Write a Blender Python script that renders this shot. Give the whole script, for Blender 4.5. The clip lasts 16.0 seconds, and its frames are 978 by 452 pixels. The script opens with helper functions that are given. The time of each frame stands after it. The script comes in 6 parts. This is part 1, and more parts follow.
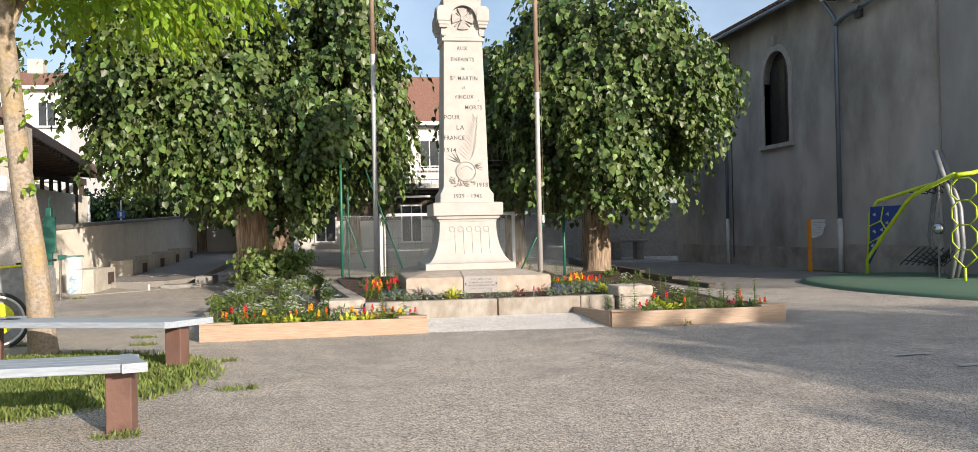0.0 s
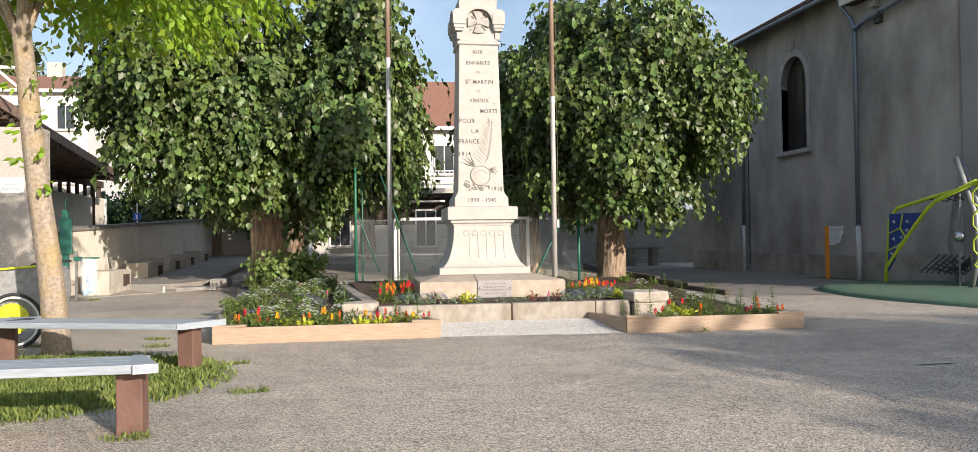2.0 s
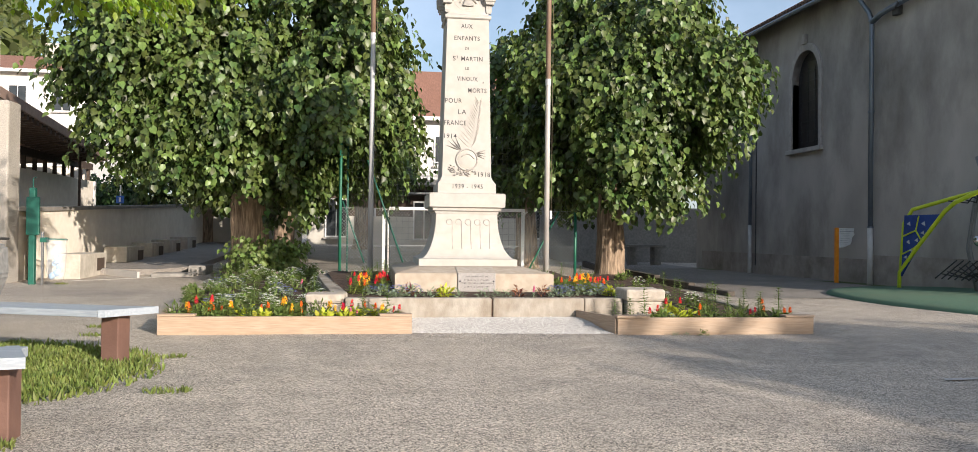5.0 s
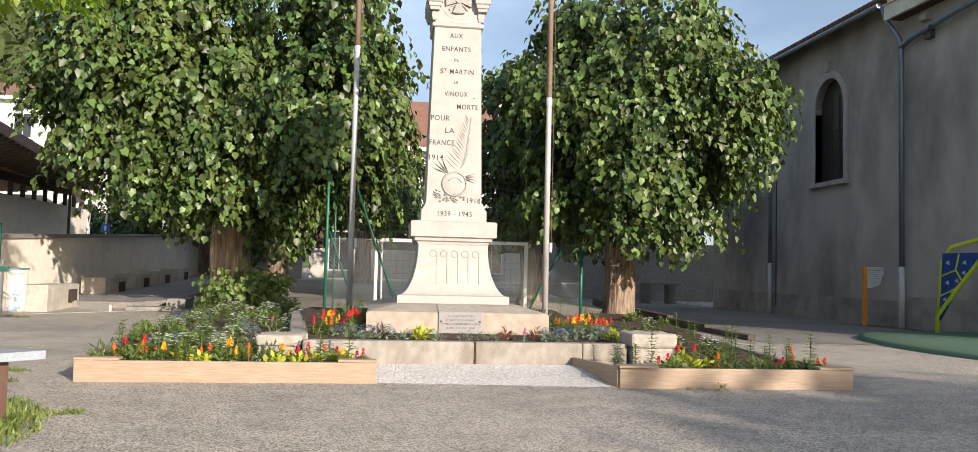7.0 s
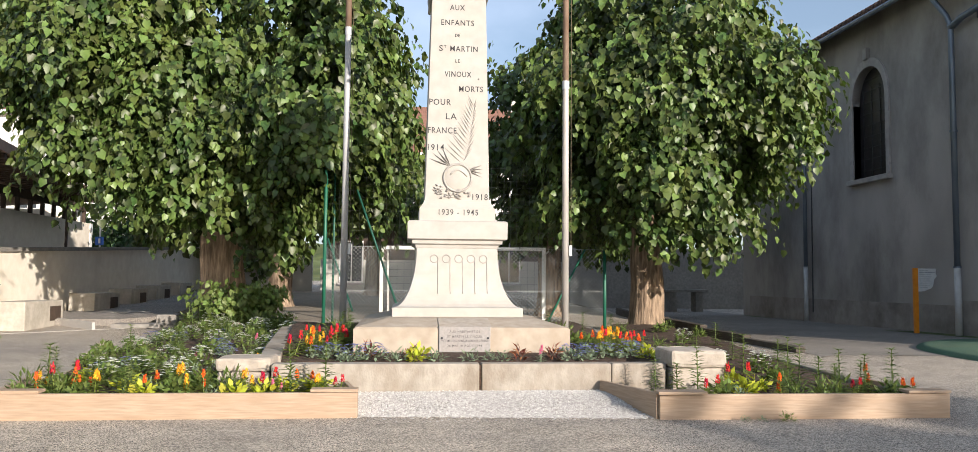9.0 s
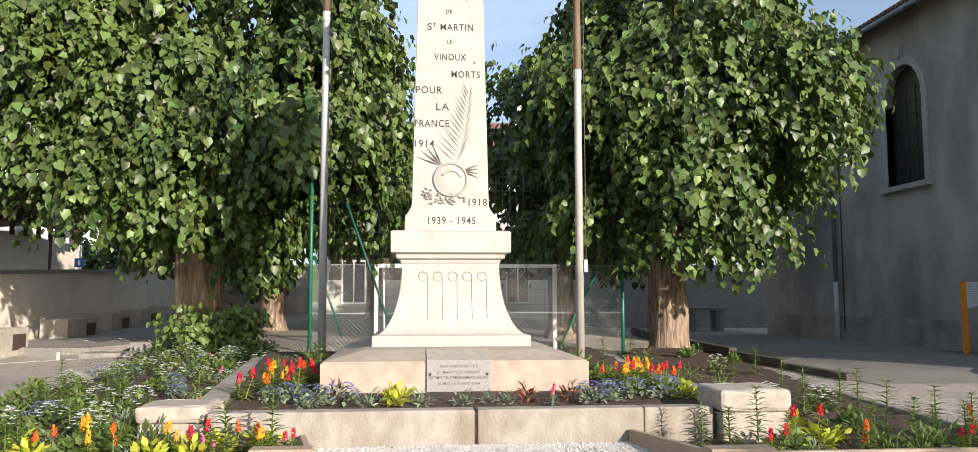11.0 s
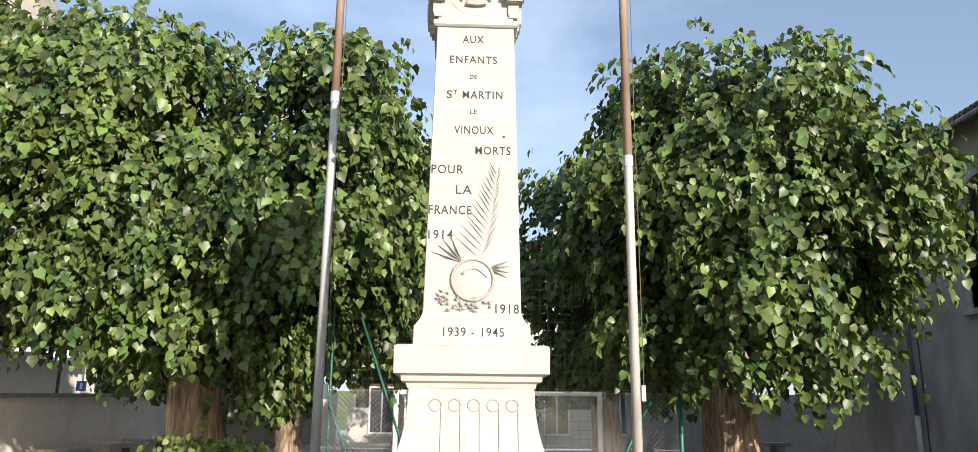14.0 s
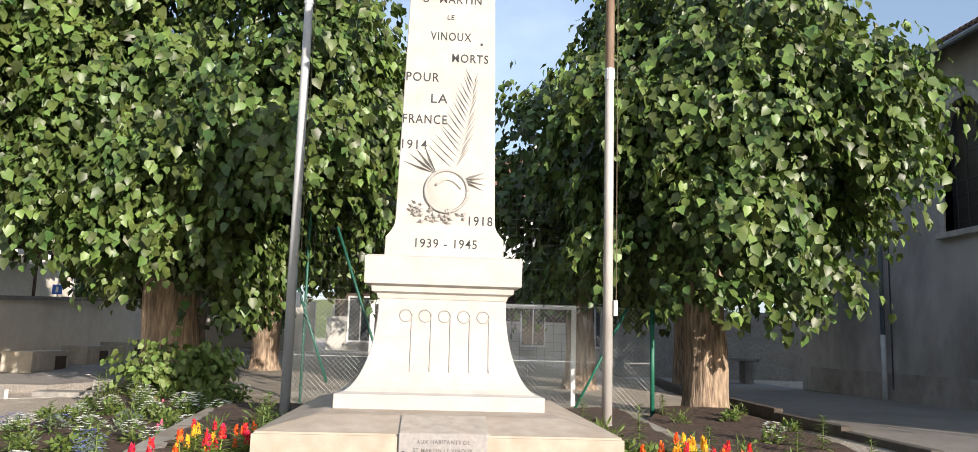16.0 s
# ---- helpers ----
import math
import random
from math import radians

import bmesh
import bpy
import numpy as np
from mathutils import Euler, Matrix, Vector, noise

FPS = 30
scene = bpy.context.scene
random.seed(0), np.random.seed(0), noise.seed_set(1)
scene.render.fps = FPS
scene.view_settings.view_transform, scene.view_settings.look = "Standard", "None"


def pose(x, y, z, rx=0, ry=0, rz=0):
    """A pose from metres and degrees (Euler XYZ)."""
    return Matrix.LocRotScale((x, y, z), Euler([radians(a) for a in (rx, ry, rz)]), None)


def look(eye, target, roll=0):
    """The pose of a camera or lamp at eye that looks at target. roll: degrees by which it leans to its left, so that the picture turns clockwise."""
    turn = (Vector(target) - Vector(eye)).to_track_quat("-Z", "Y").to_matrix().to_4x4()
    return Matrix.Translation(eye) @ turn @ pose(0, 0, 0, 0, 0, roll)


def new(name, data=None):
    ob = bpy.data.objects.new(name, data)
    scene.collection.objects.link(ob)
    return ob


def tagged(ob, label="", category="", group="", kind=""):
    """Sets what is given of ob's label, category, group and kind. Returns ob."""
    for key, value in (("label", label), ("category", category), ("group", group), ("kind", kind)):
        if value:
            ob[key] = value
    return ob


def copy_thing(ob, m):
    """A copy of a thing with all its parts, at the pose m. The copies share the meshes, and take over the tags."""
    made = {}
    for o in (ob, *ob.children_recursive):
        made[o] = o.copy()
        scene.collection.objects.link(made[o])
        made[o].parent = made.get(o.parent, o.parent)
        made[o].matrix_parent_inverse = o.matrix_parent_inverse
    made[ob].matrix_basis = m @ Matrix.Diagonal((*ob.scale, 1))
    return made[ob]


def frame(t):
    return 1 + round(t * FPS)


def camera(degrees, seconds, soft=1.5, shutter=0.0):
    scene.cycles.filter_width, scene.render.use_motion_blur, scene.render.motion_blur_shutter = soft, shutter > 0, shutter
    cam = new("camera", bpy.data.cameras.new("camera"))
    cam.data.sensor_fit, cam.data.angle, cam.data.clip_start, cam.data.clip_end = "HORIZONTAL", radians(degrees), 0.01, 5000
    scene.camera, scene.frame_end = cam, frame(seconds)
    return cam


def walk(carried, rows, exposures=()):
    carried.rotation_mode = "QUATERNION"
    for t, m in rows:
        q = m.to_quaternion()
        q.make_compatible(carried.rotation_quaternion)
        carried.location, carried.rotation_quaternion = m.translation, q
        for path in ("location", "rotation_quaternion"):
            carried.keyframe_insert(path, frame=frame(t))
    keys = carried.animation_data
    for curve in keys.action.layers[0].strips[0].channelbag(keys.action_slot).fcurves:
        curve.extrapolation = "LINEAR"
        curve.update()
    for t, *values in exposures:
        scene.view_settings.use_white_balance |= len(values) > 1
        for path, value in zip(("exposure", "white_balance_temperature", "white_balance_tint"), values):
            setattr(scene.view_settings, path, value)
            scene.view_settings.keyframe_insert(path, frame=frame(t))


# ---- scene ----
cam = camera(61.5, 16.0, soft=0.75)
EXPOSURE = 0.70
PATH = [
    (0, (-1.975, -12.367, 1.315), (-1.639, -10.395, 1.329), -1.2),
    (0.5, (-1.978, -12.339, 1.306), (-1.64, -10.368, 1.328), -1.1),
    (1, (-1.978, -12.367, 1.301), (-1.651, -10.394, 1.324), -1.0),
    (1.5, (-1.96, -12.33, 1.315), (-1.646, -10.355, 1.335), -0.9),
    (2, (-1.966, -12.288, 1.295), (-1.664, -10.311, 1.323), -0.8),
    (2.5, (-1.953, -12.314, 1.282), (-1.677, -10.333, 1.315), -0.7),
    (3, (-1.876, -12.278, 1.283), (-1.602, -10.297, 1.317), -0.6),
    (3.5, (-1.779, -12.16, 1.249), (-1.514, -10.178, 1.263), -0.8),
    (6, (-1.181, -10.653, 1.185), (-0.909, -8.672, 1.215), 2.4),
    (6.5, (-0.993, -10.338, 1.193), (-0.857, -8.343, 1.258), -0.4),
    (7, (-0.938, -9.939, 1.167), (-0.687, -7.957, 1.273), 1.4),
    (7.5, (-0.84, -9.531, 1.152), (-0.59, -7.55, 1.26), 0.5),
    (8, (-0.807, -9.153, 1.136), (-0.548, -7.173, 1.256), 3.4),
    (8.5, (-0.678, -8.759, 1.104), (-0.476, -6.773, 1.223), 0.7),
    (9, (-0.621, -8.387, 1.129), (-0.417, -6.401, 1.259), 0.5),
    (11.5, (-0.325, -6.464, 1.161), (-0.149, -4.483, 1.379), -0.2),
    (12, (-0.298, -6.179, 1.186), (-0.142, -4.231, 1.61), 0.2),
    (12.5, (-0.21, -5.819, 1.18), (-0.097, -3.882, 1.662), 0.2),
    (13, (-0.251, -5.527, 1.223), (-0.146, -3.589, 1.706), 0.5),
    (13.5, (-0.14, -5.291, 1.202), (-0.035, -3.352, 1.683), -2.7),
    (14, (-0.155, -5.01, 1.203), (-0.07, -3.07, 1.681), 0.5),
    (14.5, (-0.118, -4.978, 1.178), (-0.022, -3.016, 1.552), 1.6),
    (15, (-0.112, -4.9, 1.211), (-0.027, -2.93, 1.542), 0.8),
    (15.5, (-0.101, -4.908, 1.217), (-0.031, -2.933, 1.524), 1.0),
    (16, (-0.091, -4.912, 1.209), (0.044, -2.936, 1.482), 1.6),
]
walk(cam, [(t, look(eye, target, roll)) for t, eye, target, roll in PATH], [(0.0, EXPOSURE - 0.12, 6150, 10), (9.0, EXPOSURE - 0.12, 6100, 10), (12.0, EXPOSURE, 6050, 10), (16.0, EXPOSURE + 0.08, 6050, 10)])

# ---- light ----
SUN_AZ = Vector((0.505, -0.863, 0)).normalized()
SUN_EL = radians(16.5)
to_sun = Vector((SUN_AZ.x * math.cos(SUN_EL), SUN_AZ.y * math.cos(SUN_EL), math.sin(SUN_EL)))
sun = new("sun", bpy.data.lights.new("sun", "SUN"))
sun.data.energy, sun.data.angle, sun.data.color = 5.0, radians(0.6), (1.0, 0.86, 0.71)
sun.matrix_world = look(to_sun * 60, (0, 0, 0))

world = bpy.data.worlds.new("sky")
scene.world = world
world.use_nodes = True
wn, wl = world.node_tree.nodes, world.node_tree.links
wn.clear()
w_out, w_bg = wn.new("ShaderNodeOutputWorld"), wn.new("ShaderNodeBackground")
w_sky = wn.new("ShaderNodeTexSky")
w_sky.sky_type, w_sky.sun_disc = "NISHITA", False
w_sky.sun_elevation, w_sky.sun_rotation = SUN_EL, math.atan2(SUN_AZ.x, SUN_AZ.y)
w_sky.dust_density, w_sky.air_density = 1.6, 1.0
w_co, w_map = wn.new("ShaderNodeTexCoord"), wn.new("ShaderNodeMapping")
w_map.inputs["Scale"].default_value = (1.0, 1.2, 2.0)
w_map.inputs["Rotation"].default_value = (0.25, 0.5, 0.3)
w_noise, w_ramp, w_mix = wn.new("ShaderNodeTexNoise"), wn.new("ShaderNodeValToRGB"), wn.new("ShaderNodeMixRGB")
w_noise.inputs["Scale"].default_value, w_noise.inputs["Detail"].default_value = 2.2, 6
w_noise.inputs["Roughness"].default_value = 0.55
w_ramp.color_ramp.elements[0].position, w_ramp.color_ramp.elements[1].position = 0.44, 0.86
w_ramp.color_ramp.elements[0].color, w_ramp.color_ramp.elements[1].color = (0.16, 0.16, 0.16, 1), (0.80, 0.80, 0.80, 1)
w_mix.inputs["Color2"].default_value = (6.6, 7.4, 9.0, 1)
wl.new(w_co.outputs["Generated"], w_map.inputs["Vector"])
wl.new(w_map.outputs["Vector"], w_noise.inputs["Vector"])
wl.new(w_noise.outputs["Fac"], w_ramp.inputs["Fac"])
wl.new(w_ramp.outputs["Color"], w_mix.inputs["Fac"])
wl.new(w_sky.outputs["Color"], w_mix.inputs["Color1"])
wl.new(w_mix.outputs["Color"], w_bg.inputs["Color"])
w_bg.inputs["Strength"].default_value = 0.10
wl.new(w_bg.outputs["Background"], w_out.inputs["Surface"])


# ---- materials ----
def material(name, a, b, scale=6.0, rough=0.7, metal=0.0, bump=0.0, bump_scale=40.0, stain=None, stain_scale=0.7, stain_amount=0.5,
             stretch=(1, 1, 1), cells=0.0, cell_amount=0.5, island=0.0, objects=0.0, translucent=0.0, detail=6.0, spec=0.5):
    """Two tones of noise, broad stains, fine relief; random tone by island or by object."""
    m = bpy.data.materials.new(name)
    m.use_nodes = True
    n, l = m.node_tree.nodes, m.node_tree.links
    bsdf = n["Principled BSDF"]
    out = n["Material Output"]
    co, mp = n.new("ShaderNodeTexCoord"), n.new("ShaderNodeMapping")
    mp.inputs["Scale"].default_value = stretch
    l.new(co.outputs["Object"], mp.inputs["Vector"])
    tex, ramp = n.new("ShaderNodeTexNoise"), n.new("ShaderNodeValToRGB")
    tex.inputs["Scale"].default_value, tex.inputs["Detail"].default_value = scale, detail
    l.new(mp.outputs["Vector"], tex.inputs["Vector"])
    ramp.color_ramp.elements[0].position, ramp.color_ramp.elements[1].position = 0.32, 0.68
    ramp.color_ramp.elements[0].color, ramp.color_ramp.elements[1].color = (*a, 1), (*b, 1)
    l.new(tex.outputs["Fac"], ramp.inputs["Fac"])
    colour = ramp.outputs["Color"]
    if stain:
        st, sr, mix = n.new("ShaderNodeTexNoise"), n.new("ShaderNodeValToRGB"), n.new("ShaderNodeMixRGB")
        st.inputs["Scale"].default_value, st.inputs["Detail"].default_value = stain_scale, 8
        st.inputs["Roughness"].default_value = 0.65
        l.new(mp.outputs["Vector"], st.inputs["Vector"])
        sr.color_ramp.elements[0].position, sr.color_ramp.elements[1].position = 0.45, 0.70
        sr.color_ramp.elements[1].color = (stain_amount, stain_amount, stain_amount, 1)
        l.new(st.outputs["Fac"], sr.inputs["Fac"])
        l.new(sr.outputs["Color"], mix.inputs["Fac"])
        l.new(colour, mix.inputs["Color1"])
        mix.inputs["Color2"].default_value = (*stain, 1)
        colour = mix.outputs["Color"]
    if cells:
        vo, ch, vm = n.new("ShaderNodeTexVoronoi"), n.new("ShaderNodeSeparateColor"), n.new("ShaderNodeMapRange")
        vo.inputs["Scale"].default_value = cells
        l.new(mp.outputs["Vector"], vo.inputs["Vector"])
        l.new(vo.outputs["Color"], ch.inputs["Color"])
        vm.inputs["To Min"].default_value, vm.inputs["To Max"].default_value = 1 - cell_amount, 1 + cell_amount
        l.new(ch.outputs["Red"], vm.inputs["Value"])
        mul = n.new("ShaderNodeMixRGB")
        mul.blend_type = "MULTIPLY"
        mul.inputs["Fac"].default_value = 1.0
        l.new(colour, mul.inputs["Color1"])
        l.new(vm.outputs["Result"], mul.inputs["Color2"])
        colour = mul.outputs["Color"]
    if island or objects:
        hs = n.new("ShaderNodeHueSaturation")
        mr = n.new("ShaderNodeMapRange")
        k = island or objects
        mr.inputs["To Min"].default_value, mr.inputs["To Max"].default_value = 1 - k, 1 + k
        if island:
            src = n.new("ShaderNodeNewGeometry").outputs["Random Per Island"]
        else:
            src = n.new("ShaderNodeObjectInfo").outputs["Random"]
        l.new(src, mr.inputs["Value"])
        l.new(mr.outputs["Result"], hs.inputs["Value"])
        l.new(colour, hs.inputs["Color"])
        if island:
            mh = n.new("ShaderNodeMapRange")
            mh.inputs["To Min"].default_value, mh.inputs["To Max"].default_value = 0.472, 0.512
            l.new(src, mh.inputs["Value"])
            l.new(mh.outputs["Result"], hs.inputs["Hue"])
        colour = hs.outputs["Color"]
    l.new(colour, bsdf.inputs["Base Color"])
    bsdf.inputs["Roughness"].default_value, bsdf.inputs["Metallic"].default_value = rough, metal
    bsdf.inputs["Specular IOR Level"].default_value = spec
    if bump:
        bt, bp = n.new("ShaderNodeTexNoise"), n.new("ShaderNodeBump")
        bt.inputs["Scale"].default_value, bt.inputs["Detail"].default_value = bump_scale, 5
        l.new(mp.outputs["Vector"], bt.inputs["Vector"])
        bp.inputs["Strength"].default_value, bp.inputs["Distance"].default_value = bump, 0.02
        l.new(bt.outputs["Fac"], bp.inputs["Height"])
        l.new(bp.outputs["Normal"], bsdf.inputs["Normal"])
    if translucent:
        tr, mx = n.new("ShaderNodeBsdfTranslucent"), n.new("ShaderNodeMixShader")
        gain = n.new("ShaderNodeMixRGB")
        gain.blend_type = "MULTIPLY"
        gain.inputs["Fac"].default_value, gain.inputs["Color2"].default_value = 1.0, (1.45, 1.5, 0.75, 1)
        l.new(colour, gain.inputs["Color1"])
        l.new(gain.outputs["Color"], tr.inputs["Color"])
        mx.inputs["Fac"].default_value = translucent
        l.new(bsdf.outputs["BSDF"], mx.inputs[1])
        l.new(tr.outputs["BSDF"], mx.inputs[2])
        l.new(mx.outputs["Shader"], out.inputs["Surface"])
    return m


ASPHALT = material("asphalt", (0.375, 0.325, 0.263), (0.465, 0.407, 0.335), 3, 0.9, bump=0.5, bump_scale=130, cells=125, cell_amount=0.85, stain=(0.20, 0.18, 0.158), stain_scale=0.35, stain_amount=0.7)
PATH_ASPHALT = material("path_asphalt", (0.225, 0.203, 0.178), (0.285, 0.258, 0.227), 4, 0.9, bump=0.25, bump_scale=120, cells=110, cell_amount=0.5, stain=(0.14, 0.13, 0.12), stain_scale=0.5, stain_amount=0.6)
CONCRETE = material("concrete", (0.40, 0.37, 0.31), (0.52, 0.48, 0.42), 9, 0.85, bump=0.15, bump_scale=60, stain=(0.29, 0.26, 0.22), stain_scale=1.6, stain_amount=0.6)
DARK_CONCRETE = material("dark_concrete", (0.22, 0.21, 0.19), (0.32, 0.30, 0.27), 9, 0.85, bump=0.15, bump_scale=60, stain=(0.16, 0.15, 0.14), stain_scale=1.4, stain_amount=0.6)
WALL_RENDER = material("pale_render", (0.74, 0.675, 0.57), (0.81, 0.755, 0.655), 5, 0.9, bump=0.1, bump_scale=80, stain=(0.55, 0.49, 0.41), stain_scale=0.8, stain_amount=0.55)
LIMESTONE = material("limestone", (0.375, 0.357, 0.328), (0.437, 0.421, 0.394), 7, 0.75, bump=0.06, bump_scale=90, stain=(0.41, 0.37, 0.315), stain_scale=1.3, stain_amount=0.55)
PLINTH_STONE = material("plinth_stone", (0.34, 0.285, 0.222), (0.43, 0.37, 0.30), 8, 0.8, bump=0.12, bump_scale=70, stain=(0.31, 0.235, 0.16), stain_scale=1.8, stain_amount=0.6)
KERB_STONE = material("kerb_stone", (0.275, 0.245, 0.205), (0.385, 0.35, 0.30), 10, 0.85, bump=0.3, bump_scale=60, stain=(0.19, 0.145, 0.10), stain_scale=2.0, stain_amount=0.85, stretch=(1, 1, 0.6))
WEATHERED_STONE = material("weathered_stone", (0.33, 0.29, 0.24), (0.44, 0.39, 0.335), 12, 0.9, bump=0.35, bump_scale=35, stain=(0.42, 0.35, 0.27), stain_scale=3, stain_amount=0.5)
# limestone darkened for weathering and for the shadows of the carving
SHADE_TONED_RELIEF = material("shade_toned_relief", (0.30, 0.285, 0.265), (0.40, 0.38, 0.355), 12, 0.85, bump=0.15, bump_scale=80)
LETTER = material("letter_paint", (0.02, 0.02, 0.024), (0.05, 0.05, 0.055), 20, 0.7)
PLAQUE = material("plaque_marble", (0.25, 0.235, 0.228), (0.33, 0.312, 0.30), 40, 0.5, stain=(0.30, 0.265, 0.245), stain_scale=5)
PLAQUE_INK = material("plaque_ink", (0.07, 0.065, 0.065), (0.13, 0.12, 0.115), 30, 0.7)
PINE = material("pine_board", (0.31, 0.225, 0.155), (0.43, 0.325, 0.235), 5, 0.7, bump=0.12, bump_scale=30, stretch=(1, 8, 14), stain=(0.36, 0.24, 0.15), stain_scale=1.3, stain_amount=0.5)
SOIL = material("soil", (0.035, 0.022, 0.014), (0.10, 0.06, 0.04), 22, 0.95, bump=1.0, bump_scale=35)
GRAVEL = material("white_gravel", (0.42, 0.405, 0.38), (0.60, 0.585, 0.56), 30, 0.85, island=0.22)
GRAVEL_BED = material("gravel_bed", (0.24, 0.22, 0.20), (0.46, 0.44, 0.415), 60, 0.9, bump=0.8, bump_scale=70)
GRAVEL_EARTH = material("gravel_earth", (0.20, 0.17, 0.13), (0.38, 0.33, 0.26), 40, 0.95, bump=0.5, bump_scale=60, stain=(0.12, 0.10, 0.07), stain_scale=0.8)
LEAF = material("linden_leaf", (0.036, 0.074, 0.019), (0.122, 0.172, 0.041), 1.6, 0.44, island=0.55, translucent=0.14, spec=0.45)
HEDGE_LEAF = material("hedge_leaf", (0.025, 0.058, 0.017), (0.042, 0.088, 0.022), 3, 0.5, island=0.3, translucent=0.15)
LEAF_LIME = material("maple_leaf", (0.15, 0.255, 0.018), (0.26, 0.385, 0.032), 3, 0.5, island=0.25, translucent=0.45)
LEAF_PLANT = material("bedding_leaf", (0.080, 0.128, 0.028), (0.170, 0.240, 0.062), 8, 0.55, island=0.25, translucent=0.2)
RUST = material("rusty_pole", (0.24, 0.16, 0.11), (0.40, 0.31, 0.24), 6, 0.75, stretch=(1, 1, 0.25), stain=(0.16, 0.09, 0.055), stain_scale=2.0, stain_amount=0.6)
LEAF_CELOSIA = material("celosia_leaf", (0.14, 0.20, 0.03), (0.24, 0.30, 0.06), 8, 0.55, island=0.25, translucent=0.2)
# darker stone: groove weathering plus the carving's shadows put into the colour
SHADE_TONED_PALM = material("shade_toned_palm", (0.30, 0.285, 0.265), (0.39, 0.372, 0.345), 14, 0.85)
# near-black all over: the shade on the kerb's face put into its colour
SHADED_KERB = material("shaded_kerb", (0.055, 0.045, 0.035), (0.10, 0.085, 0.07), 8, 0.9, bump=0.3, bump_scale=40)
LEAF_CHART = material("chartreuse_leaf", (0.34, 0.40, 0.03), (0.50, 0.52, 0.05), 8, 0.55, island=0.2, translucent=0.25)
LEAF_GREY = material("grey_green_leaf", (0.13, 0.19, 0.11), (0.24, 0.30, 0.20), 8, 0.6, island=0.2, translucent=0.1)
LEAF_BRONZE = material("bronze_leaf", (0.16, 0.06, 0.03), (0.30, 0.12, 0.05), 8, 0.6, island=0.25)
GRASS = material("grass_blade", (0.10, 0.145, 0.03), (0.20, 0.245, 0.06), 4, 0.6, island=0.35, translucent=0.25)
BARK = material("bark", (0.15, 0.105, 0.07), (0.44, 0.33, 0.23), 6, 0.95, bump=1.0, bump_scale=14, stretch=(3.2, 3.2, 0.45), stain=(0.07, 0.05, 0.035), stain_scale=4, stain_amount=0.7)
BARK_YOUNG = material("young_bark", (0.21, 0.17, 0.13), (0.36, 0.30, 0.24), 26, 0.9, bump=0.5, bump_scale=40, stain=(0.35, 0.24, 0.07), stain_scale=3.0, stain_amount=0.6)
TWIG = material("twig", (0.07, 0.055, 0.035), (0.13, 0.10, 0.06), 20, 0.9)
RED = material("red_plume", (0.55, 0.02, 0.015), (0.75, 0.05, 0.03), 30, 0.7, island=0.2, translucent=0.2)
ORANGE = material("orange_plume", (0.75, 0.14, 0.01), (0.85, 0.26, 0.03), 30, 0.7, island=0.2, translucent=0.2)
YELLOW = material("yellow_plume", (0.80, 0.46, 0.01), (0.88, 0.58, 0.05), 30, 0.7, island=0.15, translucent=0.2)
BLUE_PETAL = material("blue_petal", (0.16, 0.17, 0.48), (0.32, 0.32, 0.66), 30, 0.7, island=0.25, translucent=0.2)
WHITE_PETAL = material("white_petal", (0.72, 0.72, 0.70), (0.82, 0.82, 0.80), 30, 0.7, island=0.1, translucent=0.2)
PINK_PETAL = material("pink_petal", (0.60, 0.10, 0.20), (0.72, 0.22, 0.30), 30, 0.7, island=0.2)
GALV = material("galvanised_steel", (0.40, 0.41, 0.42), (0.52, 0.53, 0.54), 6, 0.55, 0.1, stain=(0.34, 0.33, 0.32), stain_scale=1.5, stretch=(1, 1, 0.3))
POLE_WHITE = material("weathered_white_pole", (0.42, 0.40, 0.38), (0.60, 0.58, 0.55), 5, 0.55, 0.2, stretch=(1, 1, 0.3), stain=(0.34, 0.27, 0.20), stain_scale=1.0, stain_amount=0.55)
GREEN_PAINT = material("green_paint", (0.012, 0.10, 0.06), (0.02, 0.14, 0.085), 8, 0.45)
DARK_GREEN = material("dark_green_paint", (0.012, 0.07, 0.05), (0.02, 0.10, 0.07), 8, 0.5)
WIRE = material("fence_wire", (0.30, 0.32, 0.31), (0.40, 0.42, 0.41), 12, 0.55, 0.0)
NET = material("net_cord", (0.05, 0.06, 0.06), (0.09, 0.10, 0.10), 12, 0.8)
WHITE_PAINT = material("white_paint", (0.70, 0.70, 0.68), (0.80, 0.80, 0.78), 7, 0.45, stain=(0.55, 0.53, 0.50), stain_scale=3, stain_amount=0.5)
CHURCH = material("church_render", (0.35, 0.326, 0.300), (0.455, 0.426, 0.395), 1.1, 0.92, bump=0.2, bump_scale=45, stain=(0.155, 0.142, 0.13), stain_scale=0.42, stain_amount=0.85, stretch=(1, 1, 0.55))
CHURCH_LIGHT = material("church_render_light", (0.285, 0.27, 0.262), (0.36, 0.345, 0.335), 1.0, 0.92, bump=0.2, bump_scale=45, stain=(0.20, 0.18, 0.165), stain_scale=0.3, stain_amount=0.7, stretch=(1, 1, 0.5))
